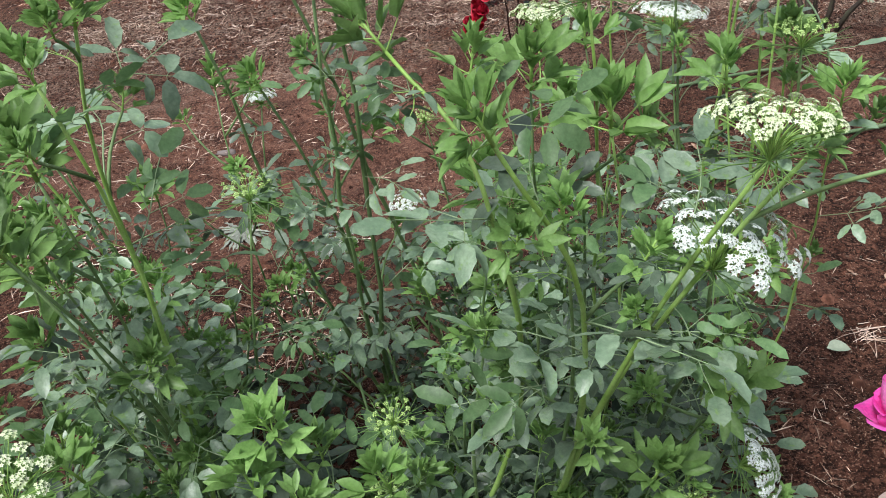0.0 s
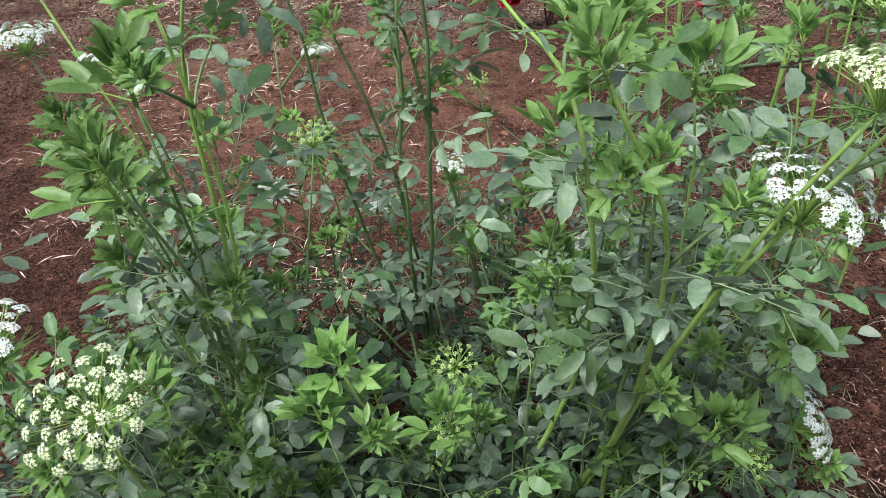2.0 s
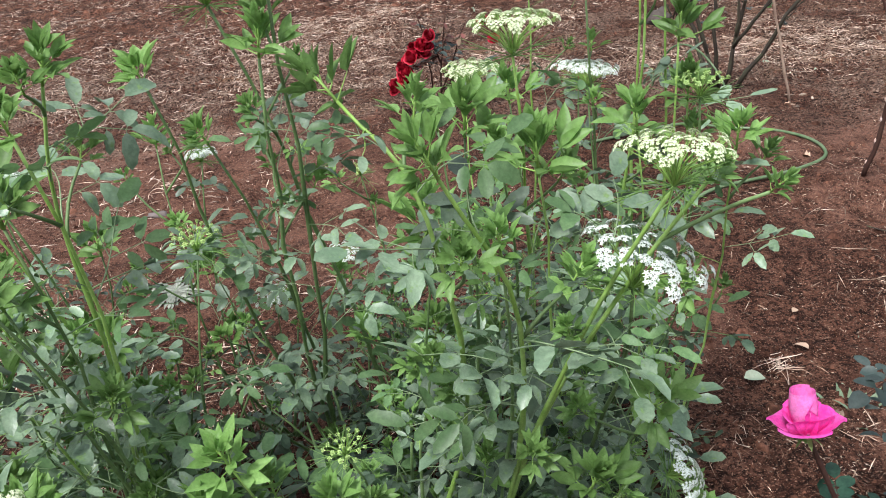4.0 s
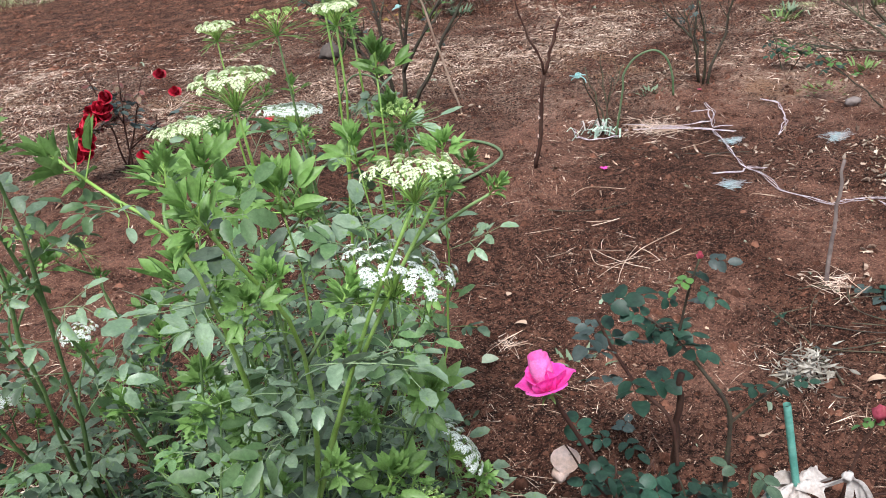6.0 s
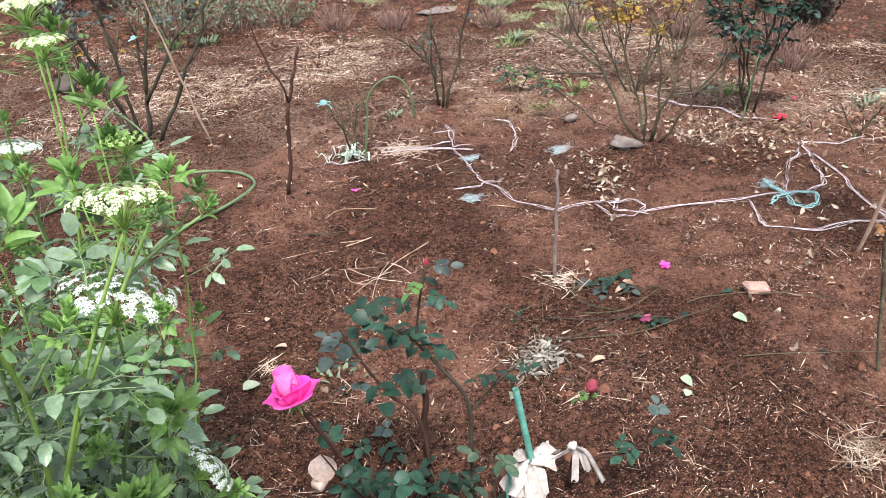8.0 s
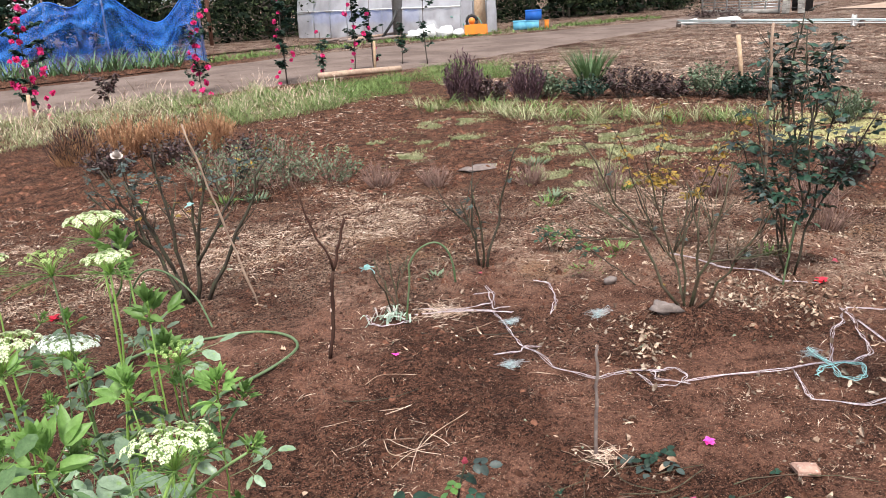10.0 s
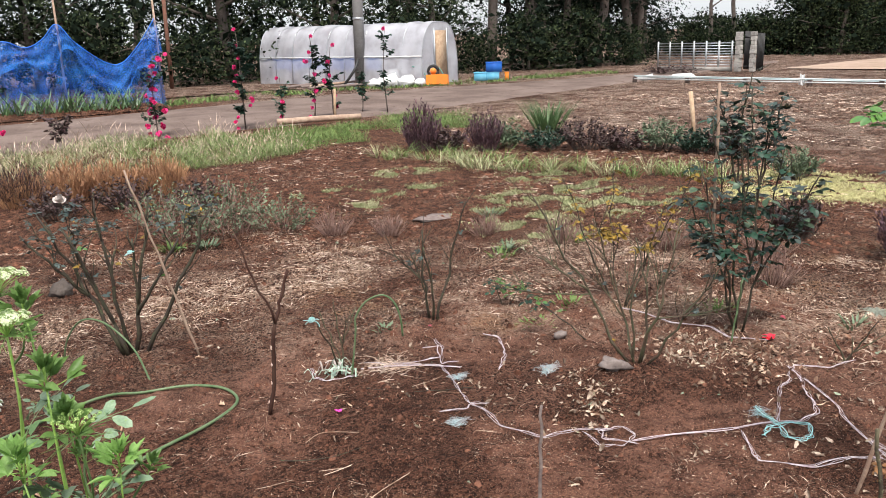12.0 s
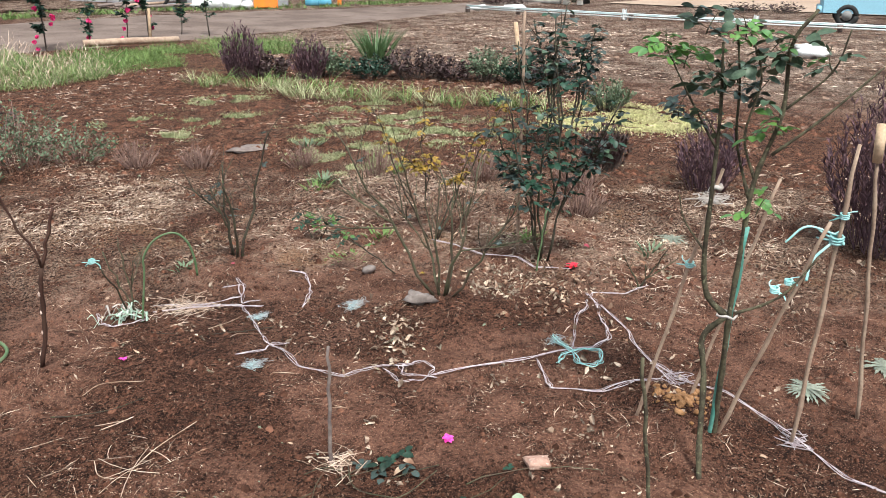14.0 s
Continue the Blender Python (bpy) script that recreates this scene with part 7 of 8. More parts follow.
def tangle(at, w, n, mat, label, seed, rad=0.0009, high=0.02, name="twine_tangle"):
    r, g = random.Random(seed), Geo()
    for k in range(n):
        if "straw" in name:  # straight stalks
            a, c = r.uniform(0, 6.28), Vector((r.gauss(0, w * 0.45), r.gauss(0, w * 0.4), 0))
            e = Vector((math.cos(a), math.sin(a), 0)) * w * r.uniform(0.15, 0.6)
            g.tube(bend(c - e + Vector((0, 0, r.uniform(0, high * 0.5))), c + e + Vector((0, 0, r.uniform(0, high))), r.uniform(-.1, .1), n=4), rad * r.uniform(0.5, 1.2), None, 4, cap=False)
            continue
        pts = [Vector((r.gauss(0, w * 0.4), r.gauss(0, w * 0.3), r.uniform(0.004, high))) for _ in range(5)]
        g.tube(smooth_line(pts, 4), rad * r.uniform(0.6, 1.3), None, 4, cap=False)
    return solid(name, g, mat, label, "straw" if "straw" in name else "twine", (at[0], at[1], gz(*at)), kind="stuff")


cord("twine_loop", "loop of turquoise twine on the soil", "twine", ((3.3, 1.35, .012), (3.25, 1.29, .02), (3.2, 1.2, .015), (3.13, 1.13, .012), (3.12, 1.07, .02), (3.17, 1.05, .02), (3.25, 1.1, .03), (3.24, 1.19, .02), (3.15, 1.22, .012), (3.09, 1.2, .01)), 0.0015, TEAL_TIE, "turquoise ties", 4, 5, 30, 0.012)
tangle((3.28, 1.33), 0.07, 22, FLUFF, "frayed turquoise fibres on the soil", 2, 0.0006, 0.015)
tangle((2.31, 2.2), 0.081, 34, FLUFF, "frayed pale net scrap on the soil", 3, 0.0006, 0.012)
tangle((3.02, 2.3), 0.093, 34, FLUFF, "frayed pale net scrap on the soil", 4, 0.0006, 0.012)
tangle((2.62, 2.52), 0.062, 34, FLUFF, "frayed pale net scrap on the soil", 5, 0.0006, 0.012)
_hr = random.Random(61)
_p = thing("ribbon_heap", "heap of pale green and white plastic ribbon round a rose", "plastic ribbon", (2.25, 3.03, gz(2.25, 3.03)))
for _k in range(46):
    _a, _l = _hr.uniform(0, 6.28), _hr.uniform(0.03, 0.1)
    _q = Vector((_hr.gauss(0, 0.05), _hr.gauss(0, 0.04), _hr.uniform(0.01, 0.05)))
    _e = Vector((math.cos(_a), math.sin(_a), 0)) * _l
    _ln = smooth_line([_q, _q + _e * 0.5 + Vector((0, 0, _hr.uniform(0.0, 0.03))), _q + _e + Vector((0, 0, -_q.z + 0.01))], 4)
    part("ribbon", Geo().sheet(lambda u, v: along(_ln, u)[0] + Vector((-math.sin(_a), math.cos(_a), 0.3)) * (v - 0.5) * 0.008, 8, 1), RIBBON if _k % 3 else CLOTH, _p)
tangle((2.48, 2.9), 0.15, 150, STRAW, "dry pinkish straw strewn by a rose", 7, 0.0011, 0.03, "straw_heap")
tangle((3.1, 0.25), 0.09, 9, TWINE, "frayed white twine at a cane's foot", 8, 0.0018, 0.02)
tangle((3.28, 0.78), 0.12, 6, TWINE, "frayed white twine by the young rose", 19, 0.0014, 0.015)
_wr = random.Random(15)
_wg = Geo()
for _k in range(220):
    _c = Vector((_wr.gauss(0, 0.045), _wr.gauss(0, 0.035), _wr.uniform(0.0, 0.055)))
    _wg.leaf(aim(_c, (_wr.gauss(0, 1), _wr.gauss(0, 1), _wr.uniform(-0.6, 0.6)), _wr.uniform(-2, 2)), _wr.uniform(0.012, 0.05), _wr.uniform(0.003, 0.011), _wr.uniform(-0.8, 0.8), _wr.uniform(-0.8, 0.8), 4)
solid("withered_weed", _wg, GREY_DRY, "withered grey weed heap on the soil", "weed", (1.58, 1.14, gz(1.58, 1.14)), kind="stuff")
tangle((1.87, 0.3), 0.09, 130, LITTER_PALE, "heap of pale dry stalks on the soil", 11, 0.0012, 0.03, "straw_heap")
tangle((2.02, 1.42), 0.09, 50, STRAW, "dry stalks at the foot of a stick", 12, 0.0011, 0.03, "straw_heap")
tangle((1.0, 1.75), 0.07, 24, STRAW, "small tuft of dry straw on the soil", 13, 0.0011, 0.03, "straw_heap")
tangle((1.62, 2.05), 0.24, 9, STRAW, "loose dry straw on the soil", 14, 0.0014, 0.015, "straw_heap")


def stick(name, label, a, b, r0, r1, mat, group="canes and sticks", joints=0, category="stick"):
    g = Geo()
    n = 12
    g.tube([Vector(a).lerp(Vector(b), i / n) + Vector((0.004 * math.sin(i * 2.1), 0.003 * math.cos(i * 1.7), 0)) for i in range(n + 1)], r0, r1, 8, 0,
           bulge=(lambda i: 1.25 if i % 4 == 2 else 1.0) if joints else None)
    return solid(name, g, mat, label, category, group=group)


stick("bamboo_cane", "thin bamboo cane leaning over a bare rose", (1.86, 3.74, -0.03), (1.62, 3.85, 1.02), 0.006, 0.005, BAMBOO, joints=1)
stick("bamboo_cane", "bamboo cane standing against the young rose", (2.878, 0.771, -0.03), (2.845, 0.552, 0.99), 0.0065, 0.0055, BAMBOO, joints=1)
stick("bamboo_cane", "bamboo cane leaning behind the young rose", (3.13, 0.67, -0.03), (3.2, 0.47, 0.9), 0.0065, 0.0055, BAMBOO, joints=1)
stick("bamboo_cane", "bamboo cane tied to a shoot with turquoise twine", (3.09, 0.27, -0.03), (3.1, 0.23, 1.07), 0.0075, 0.006, BAMBOO, joints=1)
stick("bamboo_cane", "slanting bamboo cane tied to the young rose", (2.95, 0.50, -0.03), (2.93, 0.24, 0.86), 0.007, 0.006, BAMBOO, joints=1)
stick("bamboo_cane", "bamboo cane holding the tall leafy rose", (4.16, 2.09, -0.03), (4.08, 2.06, 1.34), 0.008, 0.007, BAMBOO, joints=1)
stick("plastic_pole", "teal plastic garden pole at the young rose", (2.93, 0.51, -0.03), (2.85, 0.457, 0.82), 0.008, 0.008, TEAL)
stick("plastic_pole", "green plastic garden pole at the tall rose", (3.97, 1.85, -0.03), (4.02, 1.83, 0.34), 0.005, 0.005, HOSE)
stick("green_stick", "mossy upright stick in the soil", (2.21, 0.40, -0.03), (2.18, 0.48, 0.63), 0.0065, 0.005, CANE_MOSS)
stick("thin_stick", "thin grey stick standing in the soil", (2.0, 1.45, -0.03), (2.02, 1.46, 0.42), 0.0075, 0.005, OLD_WOOD)
stick("bamboo_cane", "thin bamboo cane with a wooden cap", (3.42, 0.12, -0.03), (3.40, 0.22, 0.98), 0.007, 0.006, BAMBOO, joints=1)
solid("cane_cap", Geo().tube([(3.40, 0.22, 0.96), (3.395, 0.225, 1.09)], 0.016, 0.017, 8), TIMBER, "wooden cap on a bamboo cane", "cap")
stick("cut_stub", "dark split stub by the pink rose", (0.978, 0.975, -0.02), (0.974, 0.955, 0.38), 0.008, 0.0075, CANE_DARK)


def pole_with_rag():
    p = thing("tied_pole", "teal hollow pole with a torn white rag tied round it", "pole", (1.145, 0.735, gz(1.145, 0.735) - 0.02))
    a, b = Vector((0, 0, 0)), Vector((-0.045, 0.055, 0.39))
    d = (b - a).normalized()
    part("pole", Geo().tube([a, a.lerp(b, .5), b], 0.008, 0.008, 10, cap=False), TEAL, p)
    # black disc down the bore stands for the shade inside the hollow pole
    part("pole_mouth", Geo().tube([b - d * 0.01, b - d * 0.0095], 0.0077, 0.0077, 10), RUBBER, p)
    r = random.Random(6)
    k = a.lerp(b, 0.47)
    for i in range(9):
        az = i * 0.75
        e = k + Vector((math.cos(az) * r.uniform(0.04, 0.09), math.sin(az) * 0.05, r.uniform(-0.1, 0.015)))
        ph = r.uniform(0, 6)

        def fn(u, v, e=e, ph=ph):
            q = k.lerp(e, u) + Vector((0, 0, 0.05 * u * (1 - u)))
            w = (v - 0.5) * 0.034 * (0.5 + u)
            return (q.x + w * math.sin(az) + 0.006 * math.sin(v * 9 + u * 6 + ph), q.y - w * math.cos(az) + 0.006 * math.cos(v * 8 + ph), q.z + 0.012 * math.sin(v * 7 + u * 4 + ph))
        part("rag_strip", Geo().sheet(fn, 6, 6), CLOTH, p, "torn dirty white rag")
    e = k + Vector((0.075, -0.06, 0.035))

    def strip(name, pts, w0, w1, ph):
        line = smooth_line(pts, 5)

        def fn(u, v):
            q, dd = along(line, u)
            side = dd.cross(Vector((0.5, 0.6, 0.6))).normalized()
            w = (w0 + (w1 - w0) * u) * (v - 0.5)
            return q + side * w + Vector((0.3, 0.3, 0.9)) * (0.004 * math.sin(v * 8 + u * 5 + ph))
        part(name, Geo().sheet(fn, 10, 5), CLOTH, p, "torn dirty white rag")
    strip("rag_strip", [k, k.lerp(e, 0.5) + Vector((0, 0, -0.014)), e], 0.03, 0.02, 0)
    for i, q in enumerate((Vector((0.0, -0.01, -0.10)), Vector((0.035, -0.02, -0.085)), Vector((0.06, -0.05, -0.115)))):
        strip("rag_strip", [e, e + q * 0.35 + Vector((0.006, 0, 0.012)), e + q], 0.012, 0.018, i * 2)
    part("rag_knot", Geo().lump(Matrix.Translation(e), 0.012, 0.012, 0.011, 0.5, 3), CLOTH, p)

pole_with_rag()
stick("plastic_pole", "short green plastic peg under the rose leaves", (1.04, 0.77, -0.02), (1.05, 0.76, 0.18), 0.004, 0.004, TEAL)


def tie(at, seed, s=1.0, label="turquoise twine tied round a cane"):
    r, g = random.Random(seed), Geo()
    for k in range(3):
        g.tube([Vector((0.013 * math.cos(a * 0.7), 0.013 * math.sin(a * 0.7), 0.006 * (k - 1) + 0.002 * math.sin(a))) for a in range(10)], 0.0028, None, 5)
    for k in range(4):
        a = r.uniform(0, 6.28)
        e = Vector((math.cos(a), math.sin(a), r.uniform(-0.7, 0.4))) * r.uniform(0.03, 0.06)
        g.tube(bend((0, 0, 0), e, 0.2, n=4), 0.0028, 0.002, 5)
    for v in g.v:
        v *= s
    return solid("twine_tie", g, TEAL_TIE, label, "twine", at, "turquoise ties")


tie((2.858, 0.625, 0.655), 1)
tie((2.90, 0.36, 0.62), 2)
tie((2.93, 0.33, 0.645), 5, 0.9)
tie((3.095, 0.245, 0.76), 3, 1.5)
tie((3.098, 0.235, 0.84), 4)
tie((2.09, 2.97, 0.33), 6, 1.0)
tie((1.60, 3.86, 0.60), 7, 0.8)
cord("twine_tie", "turquoise twine from a cane to a shoot", "twine", ((3.095, 0.25, 0.76), (3.02, 0.29, 0.70), (2.93, 0.28, 0.66)), 0.004, TEAL_TIE, "turquoise ties")
cord("twine_tie", "turquoise twine loop hanging from a cane", "twine", ((3.095, 0.25, 0.78), (3.05, 0.33, 0.80), (3.02, 0.38, 0.74)), 0.0035, TEAL_TIE, "turquoise ties")
solid("white_tie", Geo().tube([(0.014 * math.cos(a * 0.7), 0.014 * math.sin(a * 0.7), 0.004 * (a % 3)) for a in range(20)], 0.008, None, 6), CLOTH, "white string tie round a cane", "twine", (2.847, 0.566, 0.925))
solid("white_tie", Geo().tube([(0.035 * math.cos(a * 0.7), 0.03 * math.sin(a * 0.7), 0.006 * (a % 3)) for a in range(28)], 0.004, None, 6), CLOTH, "grey string bound round the fork", "twine", (2.846, 0.48, 0.515))

# the thin dark sapling in the bed
_p = thing("bare_sapling", "dark bare sapling with pale knobs, forked low", "sapling", (1.71, 2.75, gz(1.71, 2.75) - 0.01))
_r = random.Random(9)
_c = cane(_p, (0, 0, 0), (0.045, -0.03, 0.42), 0.03, 0.0095, 0.0085, CANE_DARK, 0, _r)
for _k in range(9):
    _q, _d = along(_c, 0.05 + 0.1 * _k)
    _c2 = part("knob", Geo().lump(Matrix.Translation(_q + Vector((0.006 * (-1) ** _k, 0.003, 0))), 0.006, 0.006, 0.01, 0.3, _k), WILTED, _p)
cane(_p, _c[-1], (0.105, -0.065, 0.65), 0.03, 0.007, 0.006, CANE_DARK, 0, _r)
cane(_p, _c[-1], (-0.07, 0.045, 0.83), 0.03, 0.0055, 0.0032, CANE_DARK, 0, _r)

# ---- stones and fallen things ----
solid("stone", Geo().lump(pose(0, 0, 0.015), 0.065, 0.042, 0.032, 0.6, 3, 9, 14), STONE, "flat grey stone at the foot of a rose", "stone", (3.15, 2.0, gz(3.15, 2.0)), turn=-55)
solid("stone", Geo().lump(pose(0, 0, 0.035), 0.07, 0.065, 0.055, 0.45, 5, 8, 12), BARK, "brown stone on dry soil", "stone", (1.68, 5.42, gz(1.68, 5.42)))
solid("stone", Geo().lump(pose(0, 0, 0.015), 0.045, 0.03, 0.02, 0.3, 6, 7, 10), STONE, "small pale stone on the soil", "stone", (3.35, 2.5, gz(3.35, 2.5)))
# a thin stone-like lump stands in for a flat scrap of plant
solid("stone", Geo().lump(pose(0, 0, 0.006), 0.045, 0.03, 0.008, 0.4, 8, 7, 10), STONE, "blue-grey flat plant scrap on the soil", "stone", (-1.1, 3.15, gz(-1.1, 3.15)))
solid("stone", Geo().lump(pose(0, 0, 0.0), 0.2, 0.12, 0.016, 0.4, 9, 7, 10), OLD_WOOD, "flat grey stone in the moss", "stone", (4.95, 5.35, gz(4.95, 5.35)))
_g = Geo().box(pose(0, 0, 0), 0.085, 0.055, 0.04, 0, 0.013)
for _v in _g.v:
    _v += Vector((0.012 * noise.noise(_v * 30), 0.01 * noise.noise(_v * 30 + Vector((9, 0, 0))), 0.006 * noise.noise(_v * 25)))
solid("brick_piece", _g, BRICK, "broken terracotta brick piece on the soil", "brick", (2.40, 0.89, gz(2.4, 0.89)), smooth=False, turn=-42)


_cr, _g = random.Random(71), Geo()
for _k in range(170):
    _x, _y, _s = _cr.gauss(0, 0.06), _cr.gauss(0, 0.05), 0.003 + 0.016 * _cr.random() ** 3
    _g.lump(pose(_x, _y, gz(3.07 + _x, 0.66 + _y) - gz(3.07, 0.66) + _s * 0.3, 0, 0, _k * 40), _s, _s * 0.8, _s * 0.7, 0.7, _k, 4, 6)
solid("subsoil_crumbs", _g, SUBSOIL, "ochre-brown subsoil crumbs thrown up beside the young rose", "soil", (3.07, 0.66, gz(3.07, 0.66)), kind="stuff")

tangle((5.95, 1.6), 0.2, 26, CLOTH, "torn strips of pale plastic on the soil", 72, 0.0025, 0.03)


def fallen_bloom(at, size, mat, seed, label):
    r = random.Random(seed)
    p = thing("fallen_bloom", label, "flower", (at[0], at[1], gz(*at) + 0.003), "fallen blooms")
    for k in range(9):
        a = k * 2.4
        part("petal", Geo().leaf(aim((0, 0, 0.008), (math.cos(a), math.sin(a), r.uniform(0.0, 0.7))), size * r.uniform(0.6, 1.0), size * 0.6, 0.3, 0.2, 4), mat, p)


fallen_bloom((2.345, 1.22), 0.032, PINK, 1, "fallen bright pink bloom on the soil")
fallen_bloom((1.99, 1.05), 0.028, WILTED_PINK, 2, "wilted dark pink bloom on the soil")
fallen_bloom((4.16, 1.73), 0.05, CORAL, 3, "coral red bloom lying near the tall rose")
fallen_bloom((4.55, 1.85), 0.026, FADED_RED, 4, "wilted red bloom on the soil")
fallen_bloom((1.98, 2.62), 0.022, PINK, 5, "pink petals fallen on the soil")
fallen_bloom((2.95, 3.12), 0.014, FADED_RED, 6, "red petals fallen by a rose")
fallen_bloom((0.64, 0.78), 0.045, WILTED, 9, "pale dried bloom fallen by the rose")
fallen_bloom((0.95, 4.4), 0.05, RED, 7, "dark red bloom fallen behind the bed")
fallen_bloom((3.55, 2.3), 0.02, LEAF_YELLOW, 8, "orange petals fallen on the soil")

# prunings
_r = random.Random(44)
for _k, (_a, _b) in enumerate((((1.78, 1.3), (2.1, 0.95)), ((1.72, 1.2), (2.25, 0.92)), ((2.0, 1.1), (1.6, 1.25)), ((2.15, 1.0), (2.5, 0.7)), ((2.1, 0.85), (1.92, 0.66)), ((2.02, 0.72), (2.35, 0.38)), ((2.18, 0.55), (1.98, 0.2)), ((2.05, 1.35), (1.75, 1.4)), ((1.55, 2.4), (1.85, 2.28)), ((1.62, 1.05), (1.75, 1.45)), ((2.6, 2.4), (2.2, 2.75)))):
    _p = thing("pruned_twig", "cut rose twig lying on the soil", "twig", (0, 0, 0), "rose prunings")
    _p1, _p2 = Vector((*_a, gz(*_a) + 0.012)), Vector((*_b, gz(*_b) + 0.015))
    _c = bend(_p1, _p2, _r.uniform(-0.12, 0.12), n=8, wob=0.012, rnd=_r)
    part("shaft", Geo().tube(_c, 0.0024, 0.0013, 5), CANE_PALE if _k % 2 else CANE, _p)
    leaves_along(_p, _c, 0.2, 1.0, 2 if _k in (0, 1, 7, 9) else _k % 2, R_LEAF_OLD + R_LEAF, 0.45, _r)
for _x, _y in ((2.08, 1.32), (2.13, 1.26), (1.0, 1.2)):
    _p = thing("leaf_spray", "cut rose leaf spray on the soil", "leaf", (_x, _y, gz(_x, _y) + 0.01), "rose prunings")
    for _k in range(3):
        part("leaf", _r.choice(R_LEAF_OLD + R_LEAF), None, _p, "", aim((0, 0, 0.01), (math.cos(_k * 2.1 + _x * 9), math.sin(_k * 2.1 + _x * 9), 0.15), 0, 0.8))
for _k, (_x, _y, _s, _m) in enumerate(((0.87, 1.70, 0.06, LITTER_GREEN), (1.09, 1.80, 0.045, LITTER), (1.82, 0.80, 0.045, LITTER_GREEN), (1.75, 0.74, 0.04, LITTER_GREEN), (1.72, 1.0, 0.05, LITTER), (2.2, 0.86, 0.05, LITTER_GREEN), (1.12, 1.98, 0.03, LITTER), (2.12, 1.22, 0.05, LITTER), (2.15, 1.26, 0.04, LITTER))):
    _g = Geo().leaf(aim((0, 0, 0.012), (math.cos(_k * 2.2), math.sin(_k * 2.2), 0.08), 0.2), _s, _s * 0.62, 0.5, 0.25, 6)
    solid("fallen_leaf", _g, _m, "single curled fallen leaf on the soil", "leaf", (_x, _y, gz(_x, _y)), "single fallen leaves")

for _k, (_x0, _y0, _x1, _y1) in enumerate(((1.72, 2.49, 1.93, 2.4), (1.63, 2.25, 1.73, 2.22), (1.52, 2.07, 1.51, 1.94), (1.44, 1.91, 1.58, 1.94), (1.58, 1.94, 1.87, 1.99), (1.39, 2.31, 1.52, 2.26), (2.38, 2.59, 2.59, 2.61), (2.4, 2.46, 2.53, 2.38), (2.29, 2.08, 2.35, 2.0))):
    cord("dry_stalk", "dry bleached stalk lying on the soil", "stalk", ((_x0, _y0, 0.006), (_x0 * 0.6 + _x1 * 0.4 + 0.03 * math.sin(_k * 2.3), _y0 * 0.6 + _y1 * 0.4 + 0.03 * math.cos(_k * 1.7), 0.012), (_x1, _y1, 0.008)), 0.0014, STALK, "dry stalks on the soil", 5, 1, _k)
for _k, _pts in enumerate((((1.86, 1.23, .012), (1.98, 1.13, .02), (2.14, 1.11, .03)), ((2.03, 1.4, .02), (1.94, 1.28, .015), (1.97, 1.13, .02)), ((2.05, 1.23, .012), (2.12, 1.19, .015), (2.19, 1.14, .012)),
                           ((1.75, 1.28, .012), (1.84, 1.36, .03), (1.96, 1.42, .02)), ((1.89, 1.46, .01), (1.95, 1.43, .012), (1.99, 1.38, .01)), ((1.99, 1.35, .012), (2.06, 1.3, .02), (2.13, 1.24, .012)), ((1.93, 1.04, .01), (1.98, 1.04, .02), (2.04, 1.02, .012)))):
    cord("cut_twig", "thin cut green rose twig on the soil", "twig", _pts, 0.0018, CANE_PALE if _k % 2 else CANE_MOSS, "cut twigs under the stick", 5, 1, _k)

# ---- loose litter and crumbs ----
def near_spot(r, far=5.5):
    """A place on the soil, more likely close to the bed."""
    while True:
        d, a = 1.0 + (far - 1.0) * r.random() ** 1.3, r.uniform(0.02, 2.2)
        x, y = 0.1 + d * math.cos(a), -0.1 + d * math.sin(a)
        return x, y, d


